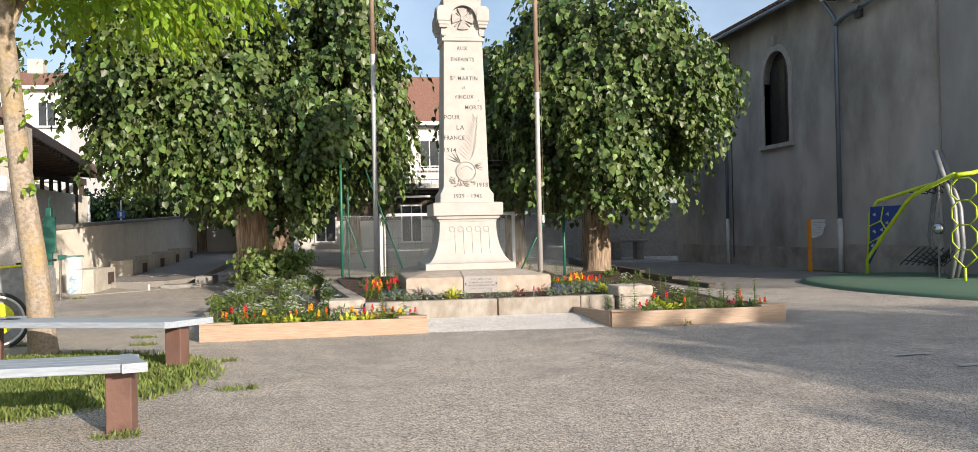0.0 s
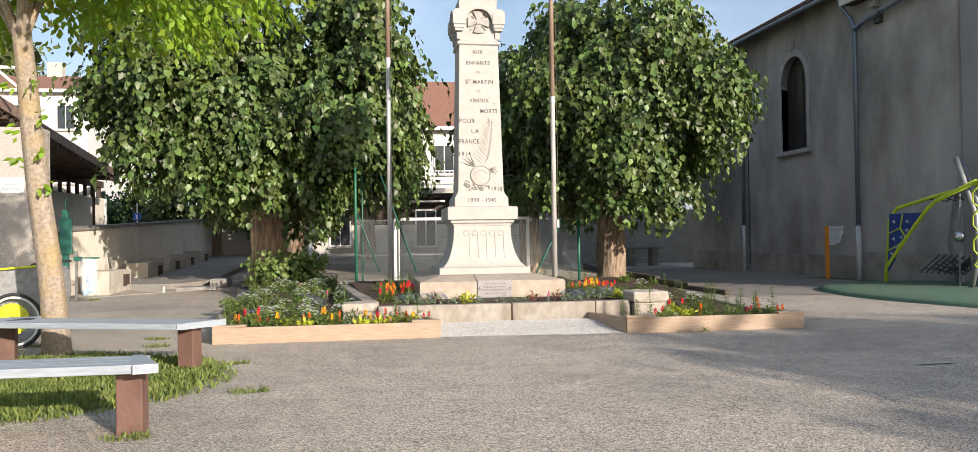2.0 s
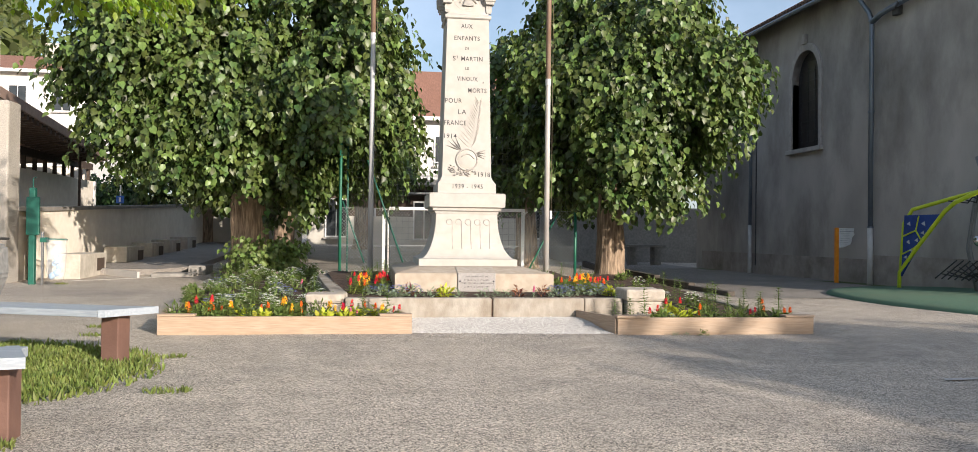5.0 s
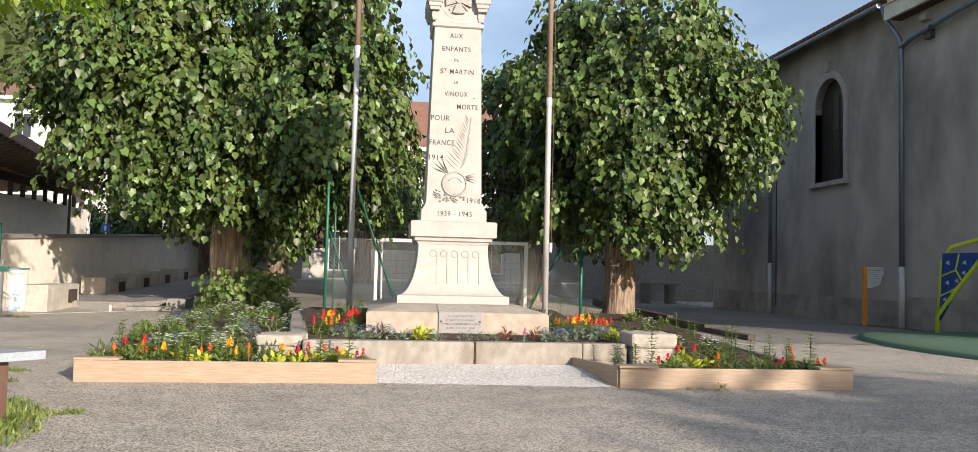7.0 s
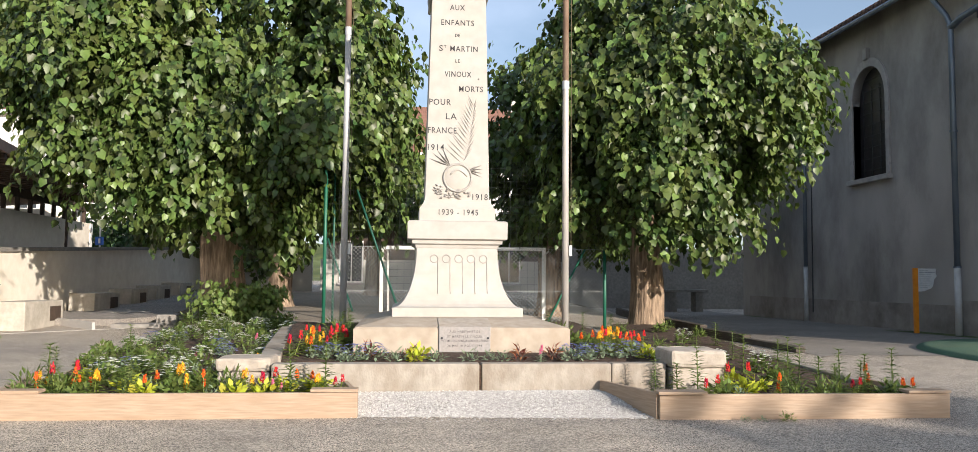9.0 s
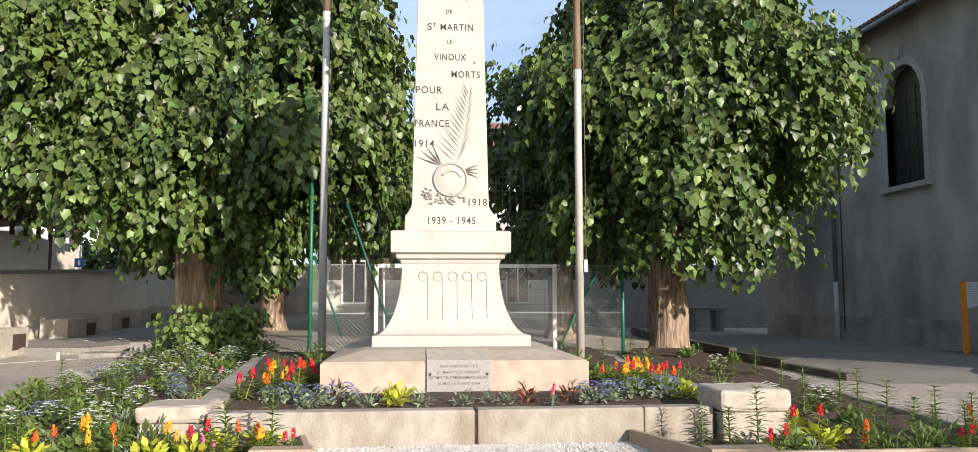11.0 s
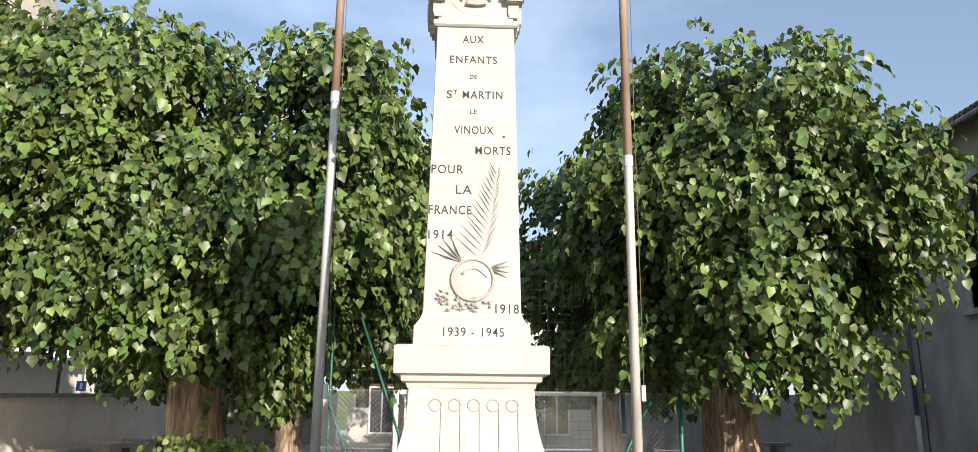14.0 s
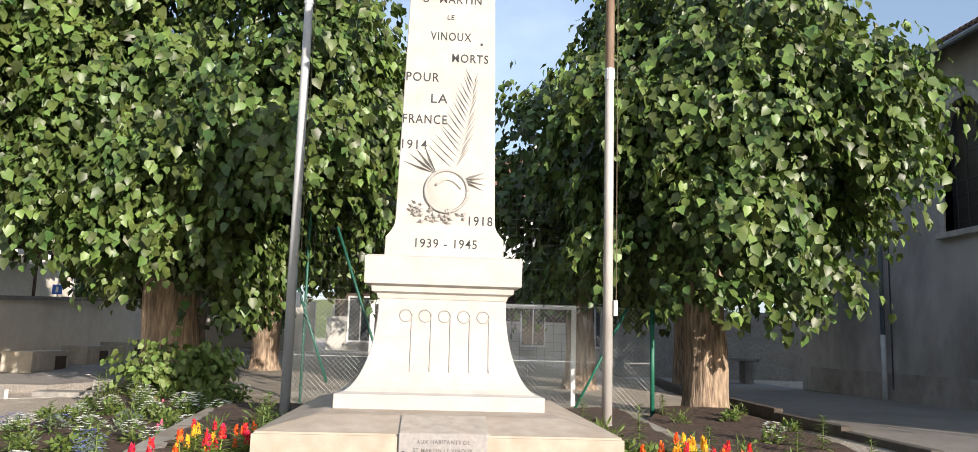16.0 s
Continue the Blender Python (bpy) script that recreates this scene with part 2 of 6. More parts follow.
CHURCH_FOOT = material("church_footing", (0.29, 0.26, 0.235), (0.38, 0.345, 0.31), 2.2, 0.95, bump=0.4, bump_scale=30, stain=(0.13, 0.112, 0.098), stain_scale=0.9, stain_amount=0.8)
STONE_TRIM = material("stone_trim", (0.34, 0.32, 0.30), (0.46, 0.43, 0.40), 8, 0.85, bump=0.15, stain=(0.2, 0.19, 0.18), stain_scale=2)
DARK_GLASS = material("leaded_glass", (0.014, 0.012, 0.014), (0.035, 0.028, 0.03), 5, 0.35)
LEAD = material("lead_came", (0.04, 0.04, 0.04), (0.07, 0.07, 0.07), 20, 0.6)
TILE = material("roof_tile", (0.10, 0.07, 0.06), (0.20, 0.13, 0.10), 10, 0.9, objects=0.2)
RED_TILE = material("red_roof_tile", (0.19, 0.095, 0.065), (0.29, 0.15, 0.105), 3, 0.9, bump=0.6, bump_scale=8, stretch=(6, 1, 1), stain=(0.22, 0.11, 0.07), stain_scale=0.5)
# dark boards; also painted shade in the school porch and the seat openings
DARK_WOOD_AND_SHADE = material("dark_soffit_and_shade", (0.045, 0.03, 0.022), (0.085, 0.058, 0.042), 5, 0.8, stretch=(1, 8, 1))
FASCIA_CREAM = material("cream_eave_board", (0.60, 0.57, 0.47), (0.72, 0.69, 0.60), 4, 0.6, stain=(0.42, 0.39, 0.32), stain_scale=1.5, stain_amount=0.6)
FASCIA = material("brown_fascia", (0.24, 0.16, 0.12), (0.32, 0.22, 0.17), 5, 0.7, stain=(0.2, 0.14, 0.11), stain_scale=1.2)
ROUGHCAST = material("roughcast", (0.33, 0.305, 0.27), (0.50, 0.465, 0.415), 34, 0.95, bump=0.9, bump_scale=45, stain=(0.33, 0.29, 0.24), stain_scale=0.9)
FACADE = material("white_facade", (0.60, 0.59, 0.56), (0.68, 0.67, 0.64), 2, 0.9, stain=(0.55, 0.53, 0.50), stain_scale=0.4)
FACADE_DIM = material("beige_facade", (0.44, 0.42, 0.37), (0.52, 0.50, 0.45), 2, 0.9, stain=(0.36, 0.34, 0.30), stain_scale=0.4)
PANE = material("window_pane", (0.03, 0.035, 0.04), (0.05, 0.055, 0.06), 2, 0.08)
LIME_PAINT = material("lime_powder_coat", (0.42, 0.52, 0.02), (0.50, 0.60, 0.03), 6, 0.35)
BLUE_PANEL = material("blue_climbing_panel", (0.012, 0.04, 0.20), (0.02, 0.06, 0.27), 6, 0.5)
GREY_HOLD = material("grey_hold", (0.25, 0.27, 0.30), (0.34, 0.36, 0.40), 9, 0.6)
CHROME = material("polished_steel", (0.50, 0.50, 0.52), (0.60, 0.60, 0.62), 6, 0.22, 1.0)
PLAY_STEEL = material("weathered_play_steel", (0.17, 0.175, 0.18), (0.25, 0.255, 0.26), 6, 0.5, 0.4)
ROPE = material("black_rope", (0.015, 0.015, 0.016), (0.04, 0.04, 0.04), 30, 0.8)
ORANGE_PAINT = material("orange_paint", (0.75, 0.24, 0.01), (0.85, 0.32, 0.02), 8, 0.45)
SIGN_WHITE = material("sign_panel", (0.62, 0.63, 0.63), (0.70, 0.71, 0.71), 10, 0.5)
SIGN_INK = material("sign_ink", (0.30, 0.32, 0.34), (0.40, 0.42, 0.44), 10, 0.6)
RUBBER = material("green_rubber_floor", (0.055, 0.12, 0.075), (0.10, 0.19, 0.12), 50, 0.95, bump=0.3, bump_scale=80, stain=(0.12, 0.15, 0.09), stain_scale=0.7, stain_amount=0.6)
BENCH_BOARD = material("grey_painted_board", (0.27, 0.305, 0.345), (0.36, 0.40, 0.445), 5, 0.6, bump=0.12, bump_scale=25, stretch=(1.5, 14, 14), stain=(0.24, 0.26, 0.28), stain_scale=2)
BENCH_LEG = material("brown_painted_post", (0.115, 0.06, 0.044), (0.18, 0.10, 0.075), 6, 0.7, bump=0.2, bump_scale=30, stain=(0.09, 0.045, 0.035), stain_scale=3)
BIN_GREEN = material("green_bin_metal", (0.01, 0.085, 0.06), (0.014, 0.115, 0.08), 8, 0.5)
BLUE_PAPER = material("blue_litter", (0.25, 0.42, 0.65), (0.50, 0.65, 0.80), 12, 0.6)
TYRE = material("tyre_rubber", (0.02, 0.02, 0.02), (0.04, 0.04, 0.04), 30, 0.8)
NEON = material("yellow_fabric", (0.60, 0.62, 0.01), (0.72, 0.74, 0.03), 9, 0.6)
GREY_FABRIC = material("grey_fabric", (0.20, 0.20, 0.20), (0.32, 0.32, 0.31), 14, 0.7)
PIPE_BLUE = material("zinc_pipe", (0.16, 0.19, 0.24), (0.24, 0.28, 0.33), 5, 0.5, 0.6, stretch=(1, 1, 0.3))
PIPE_WHITE = material("cast_pipe", (0.46, 0.46, 0.45), (0.56, 0.56, 0.55), 5, 0.6, stain=(0.35, 0.33, 0.31), stain_scale=2)
ROAD_PAINT = material("worn_road_paint", (0.36, 0.34, 0.32), (0.52, 0.50, 0.47), 30, 0.85)
FOREST = material("forest", (0.045, 0.075, 0.018), (0.13, 0.15, 0.04), 0.10, 0.95, bump=1.0, bump_scale=0.35, stain=(0.18, 0.24, 0.07), stain_scale=0.03, island=0.25)
FOREST_CROWN = material("forest_crown", (0.04, 0.068, 0.015), (0.105, 0.125, 0.034), 0.02, 0.8, island=0.4, translucent=0.15)
ROCK = material("cliff_rock", (0.26, 0.23, 0.20), (0.44, 0.40, 0.35), 0.06, 0.95, bump=1.0, bump_scale=0.12, stain=(0.14, 0.16, 0.08), stain_scale=0.03, stain_amount=0.6)
MOSS = material("moss_grass", (0.07, 0.10, 0.03), (0.13, 0.17, 0.06), 25, 0.95, bump=0.5, bump_scale=60)

BAG = bpy.data.materials.new("clear_plastic_bag")
BAG.use_nodes = True
_n, _l = BAG.node_tree.nodes, BAG.node_tree.links
_t, _m = _n.new("ShaderNodeBsdfTransparent"), _n.new("ShaderNodeMixShader")
_n["Principled BSDF"].inputs["Base Color"].default_value = (0.75, 0.78, 0.80, 1)
_n["Principled BSDF"].inputs["Roughness"].default_value = 0.25
_m.inputs["Fac"].default_value = 0.24
_l.new(_t.outputs["BSDF"], _m.inputs[1])
_l.new(_n["Principled BSDF"].outputs["BSDF"], _m.inputs[2])
_l.new(_m.outputs["Shader"], _n["Material Output"].inputs["Surface"])


# ---- mesh helpers ----
def part(name, bm, mat, parent=None, label="", smooth=False):
    me = bpy.data.meshes.new(name)
    bmesh.ops.recalc_face_normals(bm, faces=bm.faces)
    bm.to_mesh(me)
    bm.free()
    me.materials.append(mat)
    if smooth:
        me.polygons.foreach_set("use_smooth", [True] * len(me.polygons))
    ob = new(name, me)
    if parent:
        ob.parent = parent
    if label:
        ob["label"] = label
    return ob


def raw(name, verts, faces, mat, parent=None, label="", smooth=False):
    me = bpy.data.meshes.new(name)
    me.from_pydata([tuple(v) for v in verts], [], faces)
    me.materials.append(mat)
    if smooth:
        me.polygons.foreach_set("use_smooth", [True] * len(me.polygons))
    ob = new(name, me)
    if parent:
        ob.parent = parent
    if label:
        ob["label"] = label
    return ob


def thing(name, label, category, group="", kind="", at=None):
    ob = new(name)
    if at is not None:
        ob.matrix_basis = at
    return tagged(ob, label, category, group, kind)


def box(bm, x0, x1, y0, y1, z0, z1, bevel=0.0, m=None):
    vs = [bm.verts.new(p) for p in ((x0, y0, z0), (x1, y0, z0), (x1, y1, z0), (x0, y1, z0), (x0, y0, z1), (x1, y0, z1), (x1, y1, z1), (x0, y1, z1))]
    fs = [bm.faces.new([vs[i] for i in f]) for f in ((0, 3, 2, 1), (4, 5, 6, 7), (0, 1, 5, 4), (1, 2, 6, 5), (2, 3, 7, 6), (3, 0, 4, 7))]
    if bevel:
        es = list({e for f in fs for e in f.edges})
        bmesh.ops.bevel(bm, geom=es, offset=bevel, segments=2, affect="EDGES", profile=0.5)
    if m is not None:
        bmesh.ops.transform(bm, matrix=m, verts=[v for v in bm.verts if v.is_valid])
    return bm


def boxed(x0, x1, y0, y1, z0, z1, bevel=0.0, m=None):
    return box(bmesh.new(), x0, x1, y0, y1, z0, z1, bevel, m)


def tube(bm, pts, radii, sides=8, cap=True):
    """A tapered tube along points."""
    pts = [Vector(p) for p in pts]
    if not hasattr(radii, "__len__"):
        radii = [radii] * len(pts)
    rings, ref = [], None
    for i, p in enumerate(pts):
        d = (pts[min(i + 1, len(pts) - 1)] - pts[max(i - 1, 0)]).normalized()
        if ref is None:
            ref = d.orthogonal().normalized()
        a = (ref - d * ref.dot(d)).normalized()
        ref = a
        b = d.cross(a)
        rings.append([bm.verts.new(p + (a * math.cos(2 * math.pi * k / sides) + b * math.sin(2 * math.pi * k / sides)) * radii[i]) for k in range(sides)])
    for r0, r1 in zip(rings, rings[1:]):
        for k in range(sides):
            bm.faces.new((r0[k], r0[(k + 1) % sides], r1[(k + 1) % sides], r1[k]))
    if cap:
        bm.faces.new(rings[0][::-1])
        bm.faces.new(rings[-1])
    return bm


def tubed(pts, radii, sides=8):
    return tube(bmesh.new(), pts, radii, sides)


def square_loft(bm, rows, cx=0.0, cy=0.0):
    """Square section by rows of half width and height, or half widths in x and y and height."""
    rings = []
    for r in rows:
        hx, hy, z = r if len(r) == 3 else (r[0], r[0], r[1])
        rings.append([bm.verts.new((cx + sx * hx, cy + sy * hy, z)) for sx, sy in ((-1, -1), (1, -1), (1, 1), (-1, 1))])
    for a, b in zip(rings, rings[1:]):
        for k in range(4):
            bm.faces.new((a[k], a[(k + 1) % 4], b[(k + 1) % 4], b[k]))
    bm.faces.new(rings[0][::-1])
    bm.faces.new(rings[-1])
    return bm


def prism(bm, outline, z0, z1):
    """An upright prism over an outline in x and y."""
    lo = [bm.verts.new((x, y, z0)) for x, y in outline]
    hi = [bm.verts.new((x, y, z1)) for x, y in outline]
    n = len(lo)
    for k in range(n):
        bm.faces.new((lo[k], lo[(k + 1) % n], hi[(k + 1) % n], hi[k]))
    bm.faces.new(lo[::-1])
    bm.faces.new(hi)
    return bm


def lettering(body, x, y, z, height, width, mat, parent, name="inscription", depth=0.0025, tilt=0.0):
    """Upright letters on a face that looks towards -y, centred at x, z, fitted to a height and a width."""
    cu = bpy.data.curves.new(name, "FONT")
    cu.offset = 0.004
    cu.body, cu.align_x, cu.align_y, cu.extrude, cu.resolution_u = body, "CENTER", "CENTER", 0.02, 3
    cu.space_character = 1.15
    tmp = bpy.data.objects.new(name, cu)
    me = bpy.data.meshes.new_from_object(tmp)
    bpy.data.objects.remove(tmp)
    xs = [v.co.x for v in me.vertices]
    ys = [v.co.y for v in me.vertices]
    cx, cy = (max(xs) + min(xs)) / 2, (max(ys) + min(ys)) / 2
    sx, sy = width / (max(xs) - min(xs)), height / (max(ys) - min(ys))
    for v in me.vertices:
        u, w, d = (v.co.x - cx) * sx, (v.co.y - cy) * sy, v.co.z / 0.02 * depth
        v.co = (x + u, y - d + w * tilt, z + w)
    me.materials.append(mat)
    ob = new(name, me)
    ob.parent = parent
    return ob


LEAF_SHAPES = {
    "heart": [(0, 0, 0), (-0.33, -0.02, 0.09), (-0.45, 0.42, 0.13), (0, 0.42, -0.02), (0, 0.98, -0.16), (0.45, 0.42, 0.10), (0.33, -0.02, 0.07)],
    "lance": [(0, 0, 0), (-0.06, 0.12, 0.01), (-0.12, 0.45, 0.03), (0, 0.5, -0.01), (0, 1.0, -0.10), (0.12, 0.45, 0.03), (0.06, 0.12, 0.01)],
    "oval": [(0, 0, 0), (-0.16, 0.12, 0.02), (-0.27, 0.48, 0.04), (0, 0.5, -0.02), (0, 1.0, -0.08), (0.27, 0.48, 0.04), (0.16, 0.12, 0.02)],
}
LEAF_FACES = [(0, 3, 2, 1), (3, 4, 2), (0, 6, 5, 3), (3, 5, 4)]


def leaf_mesh(name, places, tips, normals, sizes, shape, mat, parent, label="", kind=""):
    """Many leaves as one mesh: places, tip directions, normals and lengths as arrays."""
    base = np.array(LEAF_SHAPES[shape])
    p, t, n = np.asarray(places, float), np.asarray(tips, float), np.asarray(normals, float)
    t /= np.linalg.norm(t, axis=1, keepdims=True)
    s = np.cross(t, n)
    s /= np.maximum(np.linalg.norm(s, axis=1, keepdims=True), 1e-6)
    n = np.cross(s, t)
    sz = np.asarray(sizes, float)[:, None, None]
    v = p[:, None, :] + sz * (base[None, :, 0:1] * s[:, None, :] + base[None, :, 1:2] * t[:, None, :] + base[None, :, 2:3] * n[:, None, :])
    k, c = len(base), len(p)
    loops, starts, totals, at = [], [], [], 0
    pattern = np.concatenate([np.array(f) for f in LEAF_FACES])
    counts = np.array([len(f) for f in LEAF_FACES])
    idx = (pattern[None, :] + (np.arange(c) * k)[:, None]).ravel()
    totals = np.tile(counts, c)
    starts = np.concatenate([[0], np.cumsum(totals)[:-1]])
    me = bpy.data.meshes.new(name)
    me.vertices.add(c * k)
    me.vertices.foreach_set("co", v.reshape(-1).astype(np.float32))
    me.loops.add(len(idx))
    me.loops.foreach_set("vertex_index", idx.astype(np.int32))
    me.polygons.add(len(totals))
    me.polygons.foreach_set("loop_start", starts.astype(np.int32))
    me.polygons.foreach_set("use_smooth", np.ones(len(totals), bool))
    me.update(calc_edges=True)
    me.validate()
    me.materials.append(mat)
    ob = new(name, me)
    ob.parent = parent
    if label:
        ob["label"] = label
    if kind:
        ob["kind"] = kind
    return ob


# ---- ground ----
def smooth(a, b, v):
    k = min(1.0, max(0.0, (v - a) / (b - a)))
    return k * k * (3 - 2 * k)


def ground_z(x, y):
    """The square is level; the yard behind rises gently, the lane by the church does not."""
    left = 0.030 * min(max(0.0, y - 8.0), 18.0)
    right = -0.010 * min(max(0.0, y - 4.0), 12.0)
    k = smooth(5.2, 6.2, x)
    return left * (1 - k) + right * k


def axis(lo, hi, fine_lo, fine_hi, step):
    a = list(np.arange(fine_lo, fine_hi + 1e-6, step))
    d, v = step, fine_lo
    while v > lo:
        d *= 1.6
        v -= d
        a.insert(0, v)
    d, v = step, fine_hi
    while v < hi:
        d *= 1.6
        v += d
        a.append(v)
    return a


gx, gy = axis(-1500, 1500, -16, 20, 0.5), axis(-1500, 2500, -16, 36, 0.5)
verts = [(x, y, ground_z(x, y) + (0.006 * noise.noise(Vector((x * 0.7, y * 0.7, 0))) if abs(x) < 30 else 0)) for y in gy for x in gx]
nx = len(gx)
faces = [(j * nx + i, j * nx + i + 1, (j + 1) * nx + i + 1, (j + 1) * nx + i) for j in range(len(gy) - 1) for i in range(nx - 1)]
ground = raw("ground", verts, faces, ASPHALT, smooth=True)
tagged(ground, "pale worn asphalt of the square with stains", "ground", kind="structure")


def sheet(name, outline, lift, mat, label, category, step=0.35, kind="structure", dome=0.0):
    """A flat patch that follows the ground, within an outline."""
    bm = bmesh.new()
    vs = [bm.verts.new((x, y, 0)) for x, y in outline]
    bm.faces.new(vs)
    bmesh.ops.triangulate(bm, faces=bm.faces)
    for _ in range(3):
        long = [e for e in bm.edges if e.calc_length() > step * 2]
        if not long:
            break
        bmesh.ops.subdivide_edges(bm, edges=long, cuts=1)
    for v in bm.verts:
        v.co.z = ground_z(v.co.x, v.co.y) + lift
    ob = part(name, bm, mat)
    return tagged(ob, label, category, kind=kind)


lane = sheet("path", [(5.75, 3.6), (6.3, 3.9), (12.1, 3.0), (12.1, 30), (8.4, 30), (6.6, 16), (5.8, 9)], 0.008, PATH_ASPHALT, "grey asphalt lane beside the church", "path", 0.8)
earth = sheet("gravel_ground", [(2.2, 5.0), (4.6, 4.6), (5.5, 6.0), (5.55, 10.0), (6.3, 16), (7.8, 26), (2.0, 26), (-3, 26), (-6.2, 26), (-5.4, 10.5), (-2.6, 7)], 0.006, GRAVEL_EARTH, "trodden grey-brown earth and gravel under the trees", "ground", 0.8)


def strip_wall(name, a, b, height, width, mat, label, category, z0=0.0, segments=1, bevel=0.012, parent=None, kind="structure", sink=0.1):
    """A straight low wall or kerb from a to b on the ground."""
    a, b = Vector((*a, 0)), Vector((*b, 0))
    d = (b - a)
    n = d.length
    ang = math.atan2(d.y, d.x)
    bm = boxed(0, n, -width / 2, width / 2, -sink, height, bevel)
    ob = part(name, bm, mat, parent)
    z = ground_z((a.x + b.x) / 2, (a.y + b.y) / 2)
    slope = (ground_z(b.x, b.y) - ground_z(a.x, a.y)) / n
    ob.matrix_basis = Matrix.Translation((a.x, a.y, ground_z(a.x, a.y) + z0)) @ Matrix.Rotation(ang, 4, "Z") @ Matrix.Rotation(-math.atan(slope), 4, "Y")
    if not parent:
        tagged(ob, label, category, kind=kind)
    return ob


# kerb between the lane and the gravel; shade of its face is in the colour
lane_kerb = tagged(new("kerb"), "concrete kerb along the lane, coloured dark for its shaded face", "kerb", kind="structure")
for p, q in (((5.72, 4.3), (5.74, 6.4)), ((5.74, 6.4), (5.72, 8.6)), ((5.72, 8.6), (5.62, 10.8)), ((5.62, 10.8), (6.2, 15.0)), ((6.2, 15.0), (7.4, 22.0))):
    strip_wall("kerb_stone", p, q, 0.06 + 0.028 * max(0.0, q[1] - 5.0) if q[1] < 12 else 0.24, 0.16, SHADED_KERB, "", "", parent=lane_kerb)

# ---- church ----
CX = 12.1
church = thing("church", "grey rendered church with stained walls and a dark tiled roof", "church")
wy0, wy1, wz0 = 12.07, 13.68, 4.02
wall_top = 8.55


def arch_outline(y0, y1, z0, spring, rise, steps=10):
    """A pointed-arch outline in y and z."""
    half, mid = (y1 - y0) / 2, (y0 + y1) / 2
    pts = [(y0, z0), (y0, spring)]
    for k in range(1, steps):
        f = k / steps
        pts.append((mid - half * math.cos(f * math.pi / 2) ** 0.9, spring + rise * math.sin(f * math.pi / 2)))
    pts.append((mid, spring + rise))
    for k in range(steps - 1, 0, -1):
        f = k / steps
        pts.append((mid + half * math.cos(f * math.pi / 2) ** 0.9, spring + rise * math.sin(f * math.pi / 2)))
    pts += [(y1, spring), (y1, z0)]
    return pts


def wall_with_hole(bm, x0, x1, y0, y1, z0, z1, hole):
    """A wall across x with one arched hole in it."""
    def side(x):
        outer = [bm.verts.new((x, y, z)) for y, z in ((y0, z0), (y1, z0), (y1, z1), (y0, z1))]
        ring = [bm.verts.new((x, y, z)) for y, z in hole]
        es = [bm.edges.new((ring[i], ring[(i + 1) % len(ring)])) for i in range(len(ring))] + [bm.edges.new((outer[i], outer[(i + 1) % 4])) for i in range(4)]
        bmesh.ops.triangle_fill(bm, edges=es, use_beauty=True)
        return outer, ring
    o0, r0 = side(x0)
    o1, r1 = side(x1)
    for i in range(len(r0)):
        bm.faces.new((r0[i], r0[(i + 1) % len(r0)], r1[(i + 1) % len(r0)], r1[i]))
    for i in range(4):
        bm.faces.new((o0[i], o0[(i + 1) % 4], o1[(i + 1) % 4], o1[i]))
    return bm


hole = arch_outline(wy0, wy1, wz0, 6.15, 0.95)
part("nave_wall", wall_with_hole(bmesh.new(), CX, CX + 0.7, 9.05, 20.9, -0.5, wall_top, hole), CHURCH, church)
part("end_wall", boxed(CX, 22, 20.9, 21.5, -0.5, wall_top), CHURCH, church)
part("footing", boxed(CX - 0.006, CX + 0.1, 9.06, 20.89, -0.5, 0.62), CHURCH_FOOT, church, "damp stained footing course")
part("tower_footing", boxed(CX - 0.168, CX + 0.1, 5.16, 9.04, -0.5, 0.75), CHURCH_FOOT, church, "damp stained footing course")
part("transept_wall", boxed(CX - 0.16, 22, 5.15, 9.05, -0.5, 7.95), CHURCH, church)
part("side_wall", boxed(CX - 0.10, 22, 1.2, 5.13, -0.5, 7.95), CHURCH_LIGHT, church)
bm = bmesh.new()
outer, inner = arch_outline(wy0 - 0.17, wy1 + 0.17, wz0, 6.18, 1.15), hole
fo = [bm.verts.new((CX - 0.05, y, z)) for y, z in outer]
fi = [bm.verts.new((CX - 0.05, y, z)) for y, z in inner]
bo = [bm.verts.new((CX + 0.02, y, z)) for y, z in outer]
bi = [bm.verts.new((CX + 0.24, y, z)) for y, z in inner]
for i in range(len(outer) - 1):
    bm.faces.new((fo[i], fo[i + 1], fi[i + 1], fi[i]))
    bm.faces.new((fo[i], bo[i], bo[i + 1], fo[i + 1]))
    bm.faces.new((fi[i], fi[i + 1], bi[i + 1], bi[i]))
bmesh.ops.recalc_face_normals(bm, faces=bm.faces)
win = part("window", bm, STONE_TRIM, church, "pointed stone window surround")
bm = bmesh.new()
gv = [bm.verts.new((CX + 0.20, y, z)) for y, z in hole]
bm.faces.new(gv)
part("glass", bm, DARK_GLASS, win, "dark leaded glass")
for y in np.linspace(wy0 + 0.2, wy1 - 0.2, 4):
    part("lead_bar", boxed(CX + 0.18, CX + 0.195, y - 0.012, y + 0.012, wz0, 6.6), LEAD, win)
for z in np.arange(wz0 + 0.25, 6.9, 0.32):
    part("lead_bar", boxed(CX + 0.18, CX + 0.195, wy0, wy1, z - 0.01, z + 0.01), LEAD, win)
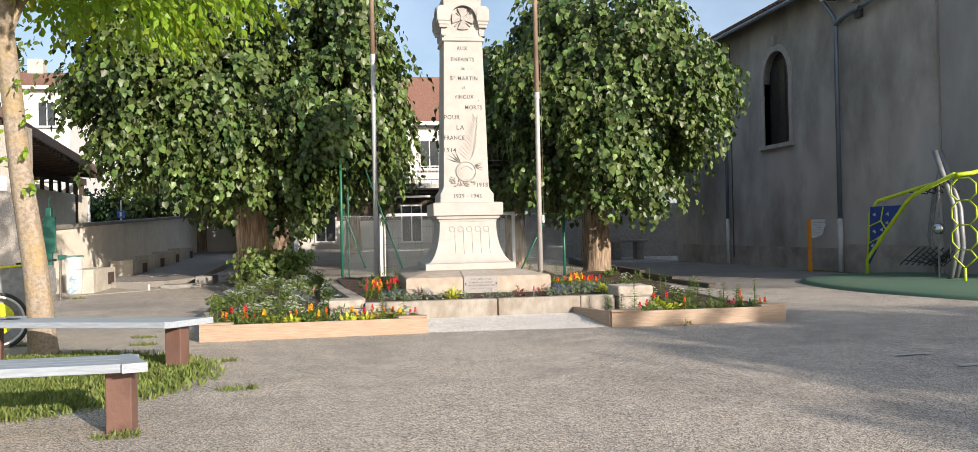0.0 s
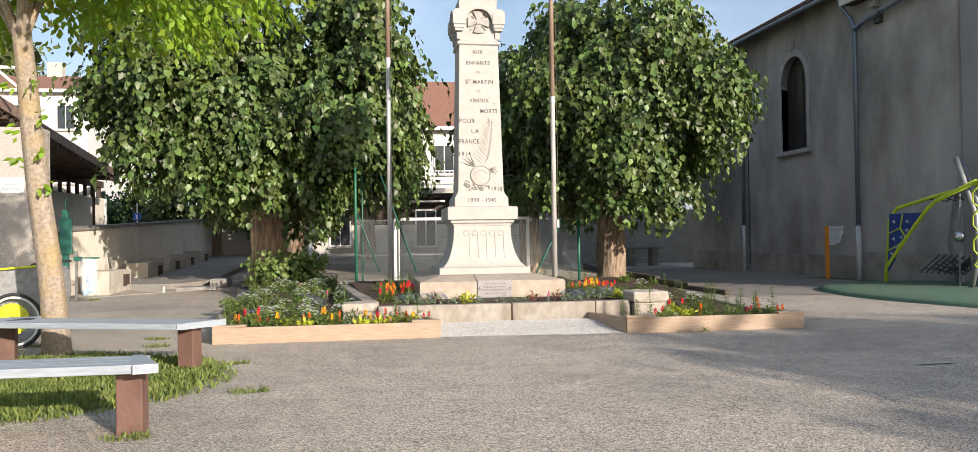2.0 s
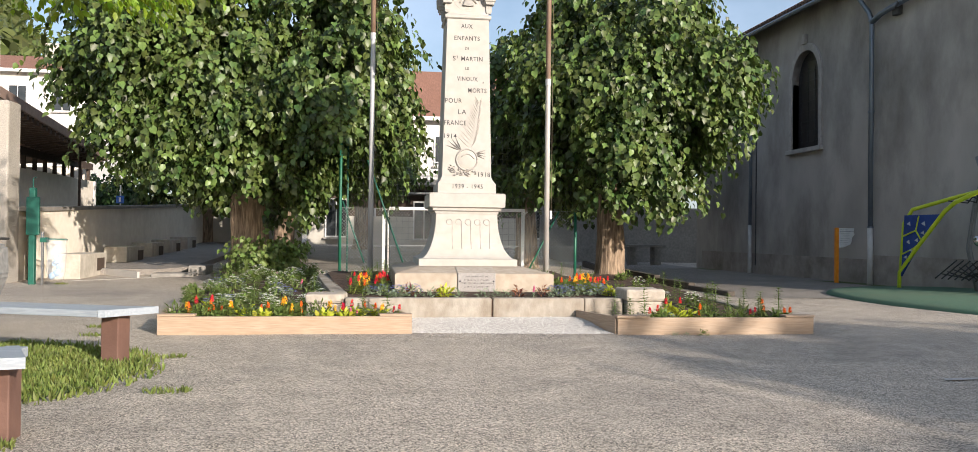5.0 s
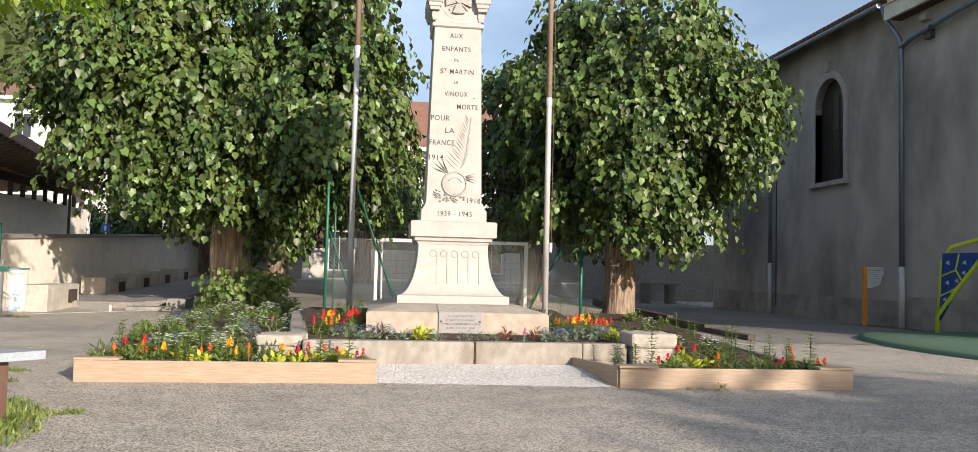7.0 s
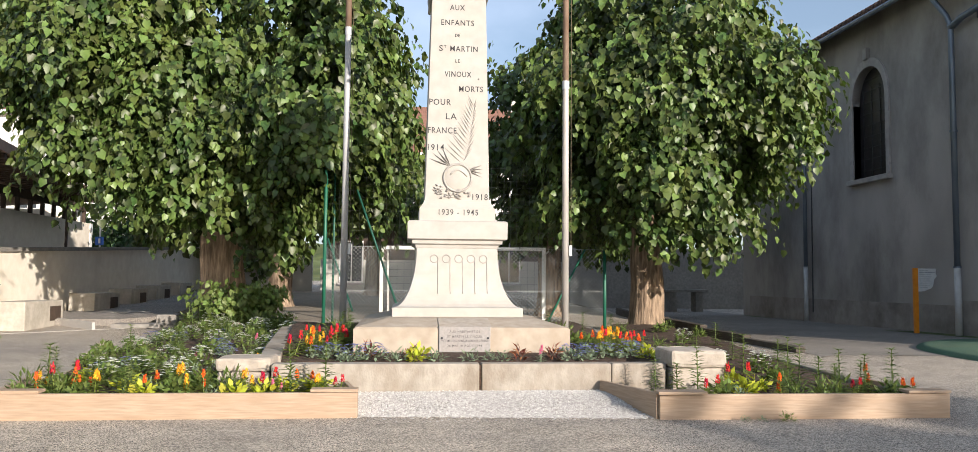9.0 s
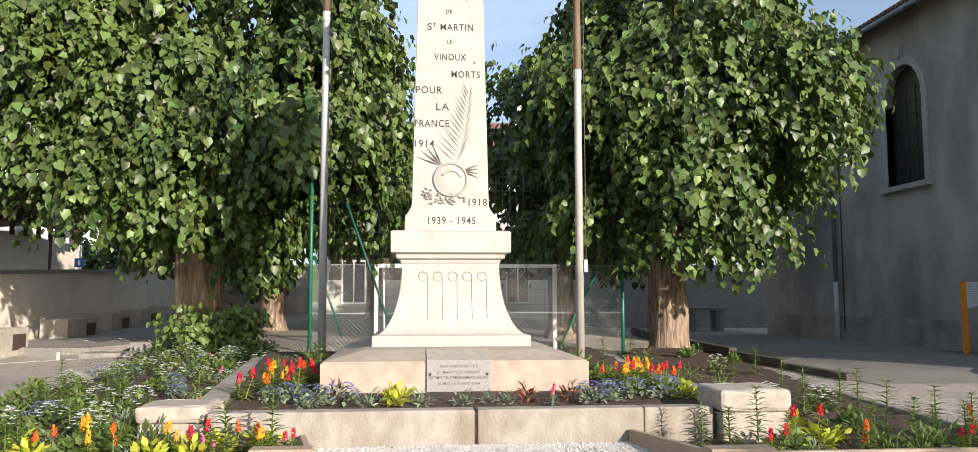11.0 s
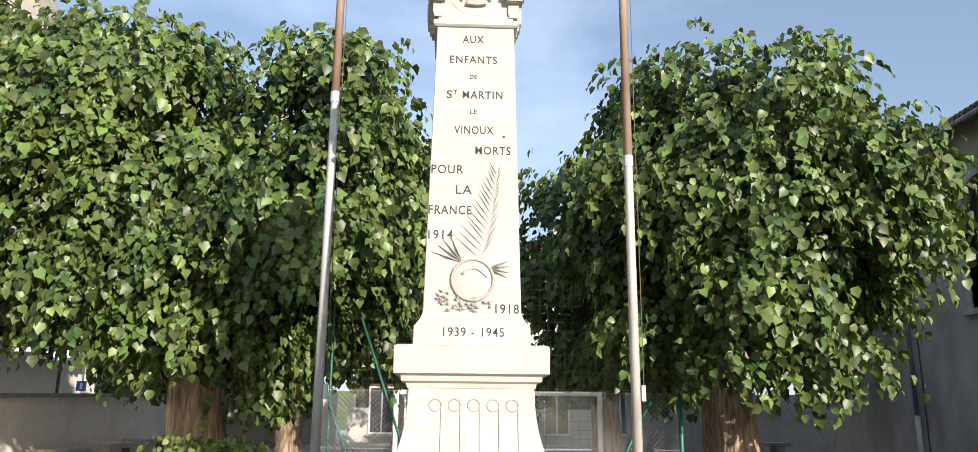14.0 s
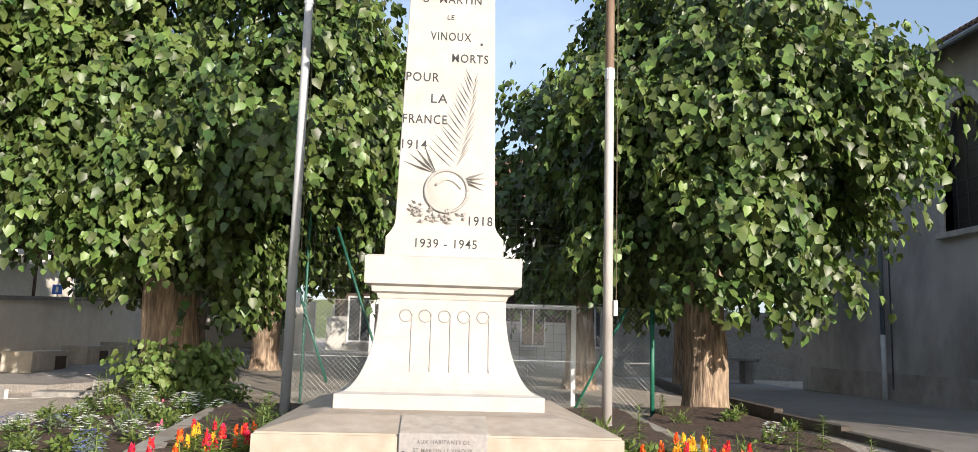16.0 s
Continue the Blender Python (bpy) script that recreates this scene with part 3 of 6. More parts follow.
part("sill", boxed(CX - 0.14, CX + 0.45, wy0 - 0.22, wy1 + 0.22, wz0 - 0.14, wz0, 0.015), STONE_TRIM, win, "pale stone sill")
bm = bmesh.new()
box(bm, CX - 0.12, CX, 12.79, 12.97, 7.30, 7.62, 0.02)
part("keystone", bm, STONE_TRIM, win)
# nave roof with overhanging eave, dark soffit and tiles
bm = bmesh.new()
prof = [(CX - 0.55, wall_top - 0.22), (CX + 5.4, wall_top + 2.9), (CX + 5.4, wall_top + 2.75), (CX - 0.52, wall_top - 0.34)]
lo = [bm.verts.new((x, 9.24, z)) for x, z in prof]
hi = [bm.verts.new((x, 21.6, z)) for x, z in prof]
for k in range(4):
    bm.faces.new((lo[k], lo[(k + 1) % 4], hi[(k + 1) % 4], hi[k]))
bm.faces.new(lo[::-1]); bm.faces.new(hi)
part("roof", bm, DARK_WOOD_AND_SHADE, church, "dark boarded roof with wide eave")
bm = bmesh.new()
for k in range(62):
    y = 9.35 + k * 0.197
    tube(bm, [(CX - 0.60, y, wall_top - 0.20), (CX + 1.6, y, wall_top + 0.95)], [0.075, 0.07], 6)
part("eave_tiles", bm, TILE, church, "rounded clay tiles along the eave")
bm = bmesh.new()
tube(bm, [(CX - 0.62, 9.45, wall_top - 0.36), (CX - 0.62, 21.6, wall_top - 0.30)], 0.07, 8)
part("gutter", bm, PIPE_BLUE, church)
dp = part("downpipe", tubed([(CX - 0.3, 9.0, 1.5), (CX - 0.3, 9.0, 7.05), (CX - 0.36, 9.06, 7.3), (CX - 0.55, 9.26, 7.75), (CX - 0.60, 9.32, 8.15)], 0.065, 10), PIPE_BLUE, church, "zinc downpipe", True)
part("downpipe_foot", tubed([(CX - 0.3, 9.0, -0.1), (CX - 0.3, 9.0, 1.52)], 0.075, 10), PIPE_WHITE, dp, "pale cast-iron foot", True)
for z in (1.5, 4.6, 7.05):
    part("collar", tubed([(CX - 0.30, 9.0, z - 0.02), (CX - 0.30, 9.0, z + 0.02)], 0.085, 10), PIPE_BLUE, dp)
part("branch_pipe", tubed([(CX - 0.3, 9.0, 7.0), (CX - 0.32, 8.6, 7.12), (CX - 0.36, 6.7, 7.30), (CX - 0.40, 1.6, 7.64)], 0.075, 8), PIPE_BLUE, dp, "sloping zinc branch", True)
dp2 = part("downpipe", tubed([(CX - 0.12, 16.4, 1.6), (CX - 0.12, 16.4, 8.1)], 0.06, 10), PIPE_BLUE, church, "zinc downpipe", True)
part("downpipe_foot", tubed([(CX - 0.12, 16.4, -0.3), (CX - 0.12, 16.4, 1.62)], 0.07, 10), PIPE_WHITE, dp2, "pale cast-iron foot", True)
part("cable", tubed([(CX - 0.03, 16.15, 0.2), (CX - 0.03, 16.15, 8.1)], 0.02, 5), LEAD, church)
bm = bmesh.new()
box(bm, CX - 0.3, CX - 0.16, 7.9, 8.15, 6.95, 7.2, 0.02)
tube(bm, [(CX - 0.2, 8.0, 7.15), (CX - 0.4, 7.75, 7.2), (CX - 0.5, 7.7, 7.05)], 0.03, 6)
part("floodlight", bm, LEAD, church, "small black floodlight")
bm = bmesh.new()
prof = [(CX - 0.52, 7.98), (CX + 6.0, 11.0), (CX + 10.4, 11.0), (CX + 10.4, 10.8), (CX + 6.0, 10.8), (CX - 0.42, 7.86)]
lo = [bm.verts.new((x, 0.9, z)) for x, z in prof]
hi = [bm.verts.new((x, 9.20, z)) for x, z in prof]
for k in range(6):
    bm.faces.new((lo[k], lo[(k + 1) % 6], hi[(k + 1) % 6], hi[k]))
bm.faces.new(lo[::-1]); bm.faces.new(hi)
part("transept_roof", bm, TILE, church, "dark tiled roof of the front block")
fascia = part("fascia", boxed(CX - 0.62, CX - 0.53, 0.9, 9.24, 7.72, 8.10, 0.01), FASCIA_CREAM, church, "broad cream-painted eave board")
part("end_board", boxed(CX - 0.53, CX - 0.1, 9.201, 9.25, 7.74, 8.08, 0.008), FASCIA_CREAM, fascia)
part("drip_edge", boxed(CX - 0.66, CX - 0.5, 0.9, 9.26, 8.102, 8.13), PIPE_WHITE, fascia, "pale metal drip edge")
part("soffit", boxed(CX - 0.53, CX - 0.17, 0.9, 9.2, 7.74, 7.78), DARK_WOOD_AND_SHADE, church, "dark soffit boards")
part("vent_box", boxed(CX - 0.34, CX - 0.16, 8.02, 8.28, 7.42, 7.60, 0.02), STONE_TRIM, church, "small grey box under the eave")
strip = sheet("moss_strip", [(CX - 0.5, 6.5), (CX - 0.06, 6.5), (CX - 0.06, 20.8), (CX - 0.3, 20.8), (CX - 0.9, 14.5), (CX - 0.35, 11)], 0.014, MOSS, "thin mossy grass along the church wall", "grass", 0.4)

# ---- school yard wall and shelter ----
def wall_x(y):
    return -8.95 + 0.02 * (y - 9)


bm = bmesh.new()
ys = [8.25, 9.5, 11, 15, 19, 23, 27]
for y0, y1 in zip(ys, ys[1:]):
    za, zb = 1.56 + 0.038 * (y0 - 8), 1.56 + 0.038 * (y1 - 8)
    vs = [bm.verts.new(p) for p in ((wall_x(y0), y0, -0.3), (wall_x(y1), y1, -0.3), (wall_x(y1), y1, zb), (wall_x(y0), y0, za),
                                     (wall_x(y0) - 0.25, y0, -0.3), (wall_x(y1) - 0.25, y1, -0.3), (wall_x(y1) - 0.25, y1, zb), (wall_x(y0) - 0.25, y0, za))]
    for f in ((0, 1, 2, 3), (5, 4, 7, 6), (3, 2, 6, 7)):
        bm.faces.new([vs[i] for i in f])
yard_wall = part("wall_west", bm, WALL_RENDER)
tagged(yard_wall, "low pale rendered yard wall with streaks", "wall", kind="structure")
bm = bmesh.new()
vs = []
for y in (8.25, 27.0):
    z = 1.56 + 0.038 * (y - 8)
    vs.append([bm.verts.new((wall_x(y) + dx, y, z + dz)) for dx, dz in ((0.06, 0.0), (0.06, 0.09), (-0.31, 0.09), (-0.31, 0.0))])
for k in range(4):
    bm.faces.new((vs[0][k], vs[0][(k + 1) % 4], vs[1][(k + 1) % 4], vs[1][k]))
bm.faces.new(vs[0]); bm.faces.new(vs[1][::-1])
part("coping", bm, DARK_CONCRETE, yard_wall, "grey concrete coping")

shelter = thing("shelter_building", "flat pale school shelter under a deep brown roof", "building")
part("wall", boxed(-13.5, -13.3, 8.4, 26.3, -0.3, 3.25), WALL_RENDER, shelter)
part("end_wall", boxed(-16.5, -13.5, 26.1, 26.3, -0.3, 3.8), WALL_RENDER, shelter)
part("end_pilaster", boxed(-13.52, -13.26, 26.3, 26.5, -0.3, 3.25), WHITE_PAINT, shelter, "white corner strip")
part("backing", boxed(-16.7, -16.5, 8.4, 26.3, -0.3, 3.8), WALL_RENDER, shelter, "inner wall of the shelter")
for y in np.arange(8.8, 26.3, 0.95):
    part("mullion", boxed(-13.46, -13.34, y - 0.055, y + 0.055, 3.25, 3.85), DARK_WOOD_AND_SHADE, shelter)
part("head_rail", boxed(-13.48, -13.32, 8.5, 26.25, 3.72, 4.0), DARK_WOOD_AND_SHADE, shelter)
for y in (15.2, 15.9):
    part("lamp", boxed(-12.44, -12.34, y - 0.05, y + 0.05, 3.68, 3.86, 0.01), WHITE_PAINT, shelter, "small white lamp")
bm = bmesh.new()
# roof slab: the eave falls slowly away from the square
pr = [(-10.6, 8.36, 4.95), (-11.7, 22.8, 4.15), (-17.5, 27.4, 4.25), (-17.5, 8.36, 5.9)]
top = [bm.verts.new((x, y, z)) for x, y, z in pr]
bot = [bm.verts.new((x, y, z - 0.28)) for x, y, z in pr]
bm.faces.new(top)
bm.faces.new(bot[::-1])
for k in range(4):
    bm.faces.new((top[k], top[(k + 1) % 4], bot[(k + 1) % 4], bot[k]))
roof = part("roof", bm, FASCIA, shelter, "brown sheet-metal fascia")
for k in range(32):
    y = 8.6 + k * 0.44
    f = (y - 8.36) / 14.44
    z = 4.95 - 0.80 * f
    bm = bmesh.new()
    vs = [bm.verts.new(p) for p in ((-10.66 - 1.1 * f, y - 0.07, z - 0.43), (-10.66 - 1.1 * f, y + 0.07, z - 0.43), (-10.66 - 1.1 * f, y + 0.07, z - 0.285), (-10.66 - 1.1 * f, y - 0.07, z - 0.285),
                                     (-13.3, y - 0.07, z - 0.30), (-13.3, y + 0.07, z - 0.30), (-13.3, y + 0.07, z - 0.16), (-13.3, y - 0.07, z - 0.16))]
    for q in ((0, 1, 2, 3), (7, 6, 5, 4), (0, 4, 5, 1), (1, 5, 6, 2), (2, 6, 7, 3), (3, 7, 4, 0)):
        bm.faces.new([vs[n] for n in q])
    part("soffit_slat", bm, DARK_WOOD_AND_SHADE, roof)
for x, y in ((-12.2, 21.2), (-12.0, 15.0)):
    part("post", tubed([(x, y, 0), (x, y, 3.95)], 0.05, 8), DARK_WOOD_AND_SHADE, shelter)

pier = thing("gate_pier", "tall grey roughcast pier with a white plate", "pier")
part("shaft", boxed(-10.22, -9.2, 7.65, 8.3, -0.2, 3.95, 0.04), ROUGHCAST, pier)
plate = part("plate", boxed(-10.08, -9.53, 7.632, 7.646, 2.45, 2.80), SIGN_WHITE, pier, "white plate with a ring mark")
bm = bmesh.new()
box(bm, -10.0, -9.61, 7.624, 7.630, 2.52, 2.56)
box(bm, -9.93, -9.68, 7.624, 7.630, 2.63, 2.66)
part("writing", bm, SIGN_INK, plate)
bm = bmesh.new()
tube(bm, [(-9.55, 7.95, 3.9), (-9.55, 7.95, 5.35), (-12.2, 7.95, 5.35)], 0.045, 8)
tube(bm, [(-9.55, 7.95, 4.7), (-10.25, 7.95, 5.33)], 0.035, 8)
frame_ob = part("white_frame", bm, WHITE_PAINT, None)
frame_ob.name = "steel_frame"
tagged(frame_ob, "white tubular steel frame standing on the pier", "frame")
gate = thing("gate", "white steel gate beside the roughcast pier", "gate")
bm = bmesh.new()
for x in (-10.52, -11.1, -11.7):
    box(bm, x - 0.04, x + 0.04, 7.9, 7.98, 0, 2.3)
box(bm, -11.7, -10.52, 7.9, 7.98, 2.22, 2.3)
box(bm, -11.7, -10.52, 7.9, 7.98, 1.0, 1.08)
part("leaf_frame", bm, WHITE_PAINT, gate)

blue_sign = thing("parking_sign", "small blue square sign on a thin post", "sign")
part("post", tubed([(-9.35, 16.3, 0), (-9.35, 16.3, 2.6)], 0.025, 8), WHITE_PAINT, blue_sign)
bp = part("panel", boxed(-9.47, -9.23, 16.25, 16.27, 2.02, 2.26), material("sign_blue", (0.02, 0.10, 0.42), (0.03, 0.13, 0.50), 8, 0.5), blue_sign)
part("pictogram", boxed(-9.38, -9.32, 16.243, 16.249, 2.07, 2.21), SIGN_WHITE, bp)

# concrete seats along the wall
def concrete_seat(y0, y1, x0=-8.72, depth=0.62, h=0.55):
    ob = thing("stone_bench", "pale hollow concrete block seat against the wall", "bench", "seats along the wall")
    z = ground_z(-8.3, (y0 + y1) / 2)
    bm = boxed(0, depth, 0, y1 - y0, -0.1, h, 0.015)
    part("block", bm, CONCRETE, ob)
    # the seat is solid; a dark block paints the shade of its hollow
    bm = boxed(0.14, depth + 0.004, (y1 - y0) - 0.62, (y1 - y0) - 0.12, 0.12, h - 0.12)
    part("recess_shade", bm, DARK_WOOD_AND_SHADE, ob, "dark block for the shaded opening")
    ob.matrix_basis = Matrix.Translation((x0, y0, z)) @ Matrix.Rotation(radians(-2), 4, "Z")
    return ob


for y0, y1 in ((8.9, 10.6), (12.6, 14.2), (15.3, 16.6), (17.6, 19.0), (20.2, 21.6)):
    concrete_seat(y0, y1)

# raised terrace with broken steps on the left
bm = prism(bmesh.new(), [(-8.8, 10.2), (-6.7, 10.2), (-6.1, 11.2), (-6.2, 26), (-8.8, 26)], -0.2, 0.0)
for v in bm.verts:
    if v.co.z > -0.1:
        v.co.z = ground_z(v.co.x, v.co.y) + 0.14
terrace = tagged(part("terrace", bm, PATH_ASPHALT), "raised asphalt terrace along the yard wall", "terrace", kind="structure")
bm = bmesh.new()
box(bm, -6.75, -5.75, 9.7, 10.25, -0.1, 0.13, 0.03)
box(bm, -6.0, -5.55, 10.3, 11.2, -0.1, 0.30, 0.03)
tagged(part("terrace_edge", bm, DARK_CONCRETE), "chipped concrete edging stones of the terrace", "kerb", kind="structure")

# ---- buildings behind ----
def window_unit(parent, x, y, z, w, h, shutter=False):
    fr = part("window", boxed(x - w / 2 - 0.08, x + w / 2 + 0.08, y - 0.06, y, z - 0.08, z + h + 0.08), WHITE_PAINT, parent, "white framed window")
    part("pane", boxed(x - w / 2, x - 0.03, y - 0.075, y - 0.062, z, z + h), PANE, fr)
    part("pane", boxed(x + 0.03, x + w / 2, y - 0.075, y - 0.062, z, z + h), PANE, fr)
    part("sill", boxed(x - w / 2 - 0.15, x + w / 2 + 0.15, y - 0.18, y, z - 0.18, z - 0.09), STONE_TRIM, fr)
    return fr


def gable_house(name, label, x0, x1, y0, y1, eave, ridge, floors, wall_mat, per_floor, overhang=0.5, base=0.0):
    h = thing(name, label, "building")
    part("wall", boxed(x0, x1, y0, y1, base - 0.5, eave), wall_mat, h)
    bm = bmesh.new()
    ym = (y0 + y1) / 2
    v = [bm.verts.new(p) for p in ((x0 - overhang, y0 - overhang, eave), (x1 + overhang, y0 - overhang, eave), (x1 + overhang, y1 + overhang, eave), (x0 - overhang, y1 + overhang, eave), (x0 + 1.5, ym, ridge), (x1 - 1.5, ym, ridge))]
    for f in ((0, 1, 5, 4), (1, 2, 5), (2, 3, 4, 5), (3, 0, 4), (3, 2, 1, 0)):
        bm.faces.new([v[i] for i in f])
    r = part("roof", bm, RED_TILE, h, "hipped red tile roof")
    part("eave_board", boxed(x0 - overhang, x1 + overhang, y0 - overhang - 0.03, y0 - overhang, eave - 0.18, eave + 0.03), WHITE_PAINT, r)
    part("chimney", boxed(x1 - 4.3, x1 - 3.3, ym - 0.4, ym + 0.4, ridge - 1.0, ridge + 0.9), FACADE_DIM, r)
    for z in floors:
        for k in range(per_floor):
            window_unit(h, x0 + (k + 0.5) * (x1 - x0) / per_floor, y0, z, 1.0, 1.5)
    return h


gable_house("white_house", "white house with a brown-red tiled roof on the slope", -44, -19.8, 45, 56, 11.3, 13.3, (2.0, 5.3, 8.8), FACADE, 9)
school = gable_house("school_building", "pale school building with a red tiled roof and balcony", -4.5, 9.5, 33, 44, 7.4, 11.0, (4.9,), FACADE, 5, base=0.5)
part("ground_floor", boxed(-4.7, 9.7, 32.6, 32.99, 0.0, 2.05), FACADE_DIM, school, "beige ground-floor band")
part("balcony", boxed(-4.4, 9, 31.2, 33, 3.7, 3.95), FACADE_DIM, school, "concrete balcony slab")
# dark sheet under the balcony stands in for the porch's shade
part("porch_shade", boxed(-4.4, 9, 32.9, 32.99, 2.05, 3.7), DARK_WOOD_AND_SHADE, school, "dark sheet for the shade inside the porch")
bm = bmesh.new()
for k in range(67):
    x = -4.4 + k * 0.2
    box(bm, x - 0.012, x + 0.012, 31.24, 31.27, 3.95, 4.85)
box(bm, -4.4, 9, 31.22, 31.29, 4.85, 4.9)
part("balcony_railing", bm, WHITE_PAINT, school)
for x in (1.4, 4.6, -3.2, 8):
    window_unit(school, x, 32.58, 1.0 if x != 1.4 else 0.9, 1.0, 1.9)
part("lit_canopy", boxed(0.4, 2.4, 32.0, 32.6, 3.25, 3.35), WHITE_PAINT, school, "small white door canopy")
low_wall = tagged(part("wall_north", boxed(6.8, 15.5, 28.0, 28.3, -0.3, 2.6), DARK_CONCRETE), "grey wall at the end of the lane", "wall", kind="structure")
tagged(part("wall_yard_end", boxed(-9.2, -4.6, 28.0, 28.3, 0.2, 2.5), FACADE_DIM), "plain beige wall closing the yard", "wall", kind="structure")
table = thing("concrete_table", "concrete picnic table standing at the end of the lane", "table")
part("top", boxed(9.9, 11.7, 24.0, 24.8, 0.68, 0.8, 0.015), DARK_CONCRETE, table)
part("leg", boxed(10.1, 10.4, 24.1, 24.7, -0.2, 0.68), DARK_CONCRETE, table)
part("leg", boxed(11.2, 11.5, 24.1, 24.7, -0.2, 0.68), DARK_CONCRETE, table)
seat = thing("concrete_bench", "low concrete bench beside the picnic table", "bench")
part("slab", boxed(9.3, 9.7, 23.6, 24.9, 0.38, 0.46, 0.01), CONCRETE, seat)
part("leg", boxed(9.35, 9.65, 23.7, 23.9, -0.2, 0.38), CONCRETE, seat)
part("leg", boxed(9.35, 9.65, 24.6, 24.8, -0.2, 0.38), CONCRETE, seat)

# ---- hill and cliff far behind ----
hv, hf, cols = [], [], 70
for j in range(40):
    for i in range(cols):
        az = radians(-78 + 75 * i / (cols - 1))
        r = 120 + 12 * j
        k = j / 39
        ridge = 20 + 330 * (1 - smooth(-34, -14, math.degrees(az)))
        x, y = math.sin(az) * r, math.cos(az) * r
        z = ridge * (k ** 1.15) + 9 * noise.noise(Vector((x * 0.02, y * 0.02, 0))) * k * 2 + 22 * abs(noise.noise(Vector((x * 0.008, y * 0.008, 3)))) * k - 2
        hv.append((x, y, z))
for j in range(39):
    for i in range(cols - 1):
        a = j * cols + i
        hf.append((a, a + 1, a + cols + 1, a + cols))
hill = raw("hillside", hv, hf, FOREST, smooth=True)
hill.data.materials.append(ROCK)
for p in hill.data.polygons:
    c = p.center
    if c.z > 175 + 40 * noise.noise(Vector((c.x * 0.015, c.y * 0.015, 5))) and p.normal.z < 0.93:
        p.material_index = 1
hr = np.random.default_rng(19)
pick = [v for v in hv if 25 < v[2] < 190 and v[0] < -0.28 * v[1]]
sel = np.array([pick[i] for i in hr.integers(0, len(pick), 5200)])
sel = np.repeat(sel + hr.normal(scale=5.0, size=sel.shape) * np.array([1, 1, 0.25]), 5, axis=0)
sel = sel + hr.normal(scale=2.0, size=sel.shape) + np.array([0, 0, 3.0])
canopy = leaf_mesh("canopy", sel, hr.normal(size=sel.shape), hr.normal(size=sel.shape) + np.array([0.2, -0.8, 0.8]), hr.uniform(2.5, 6.0, len(sel)), "oval", FOREST_CROWN, hill, kind="stuff")
tagged(hill, "wooded hillside with pale cliffs above the village", "backdrop", kind="structure")

# ---- war memorial ----
MY = 1.80
memorial = thing("war_memorial", "white limestone war memorial obelisk with black lettering", "memorial")
bm = bmesh.new()
lo = [bm.verts.new(p) for p in ((-1.13, 0.2, 0.1), (1.13, 0.2, 0.1), (1.13, 3.3, 0.1), (-1.13, 3.3, 0.1))]
mid = [bm.verts.new(p) for p in ((-1.13, 0.2, 0.625), (1.13, 0.2, 0.625), (1.13, 3.3, 0.625), (-1.13, 3.3, 0.625))]
hi = [bm.verts.new(p) for p in ((-0.80, 0.62, 0.70), (0.80, 0.62, 0.70), (0.80, 2.9, 0.70), (-0.80, 2.9, 0.70))]
for a, b in ((lo, mid), (mid, hi)):
    for k in range(4):
        bm.faces.new((a[k], a[(k + 1) % 4], b[(k + 1) % 4], b[k]))
bm.faces.new(hi)
bm.faces.new(lo[::-1])
bmesh.ops.bevel(bm, geom=[e for e in bm.edges if min(v.co.z for v in e.verts) > 0.5], offset=0.012, segments=2, affect="EDGES")
base = part("base", bm, PLINTH_STONE, memorial, "sloping cream base slab with warm stains")
part("mortar_patch", boxed(-0.25, 0.30, 0.0, 0.40, 0.0, 0.010, 0.003), WEATHERED_STONE, base, "rough mortar patch above the plaque").matrix_basis = Matrix.Translation((0, 0.215, 0.627)) @ Matrix.Rotation(math.atan(0.075 / 0.42), 4, "X")

bm = bmesh.new()
rows = [(0.752, 0.688), (0.752, 0.80)]
for k in range(1, 13):
    f = k / 12
    rows.append((0.752 - 0.272 * math.sin(f * math.pi / 2) ** 0.75, 0.80 + 0.66 * (1 - math.cos(f * math.pi / 2) ** 1.0) ** 0.8))
rows.append((0.478, 1.50))
square_loft(bm, rows, 0, MY)
bmesh.ops.bevel(bm, geom=[e for e in bm.edges if abs(e.verts[0].co.z - e.verts[1].co.z) > 0.02], offset=0.006, segments=1, affect="EDGES")
die = part("die", bm, LIMESTONE, memorial, "flared stone die with five carved flutes")


def die_half(z):
    for (h0, z0), (h1, z1) in zip(rows, rows[1:]):
        if z0 <= z <= z1:
            return h0 + (h1 - h0) * (z - z0) / max(z1 - z0, 1e-6)
    return rows[-1][0]


for k in range(5):
    x = -0.27 + 0.145 * k
    pts = [(x + 0.045, MY - die_half(z) - 0.002, z) for z in np.linspace(0.96, 1.36, 10)]
    bm = bmesh.new()
    tube(bm, pts, 0.006, 5)
    ring = [(x + 0.045 * math.cos(a), MY - die_half(1.37 + 0.045 * math.sin(a)) - 0.002, 1.37 + 0.045 * math.sin(a)) for a in np.linspace(0, 2 * math.pi, 14)]
    tube(bm, ring, 0.006, 5)
    part("flute", bm, SHADE_TONED_RELIEF, die, smooth=True)
bm = bmesh.new()
square_loft(bm, [(0.485, 1.495), (0.495, 1.53), (0.53, 1.545), (0.535, 1.585), (0.585, 1.60), (0.588, 1.80), (0.565, 1.815), (0.46, 1.822)], 0, MY)
part("cornice", bm, LIMESTONE, memorial, "moulded stone cornice")
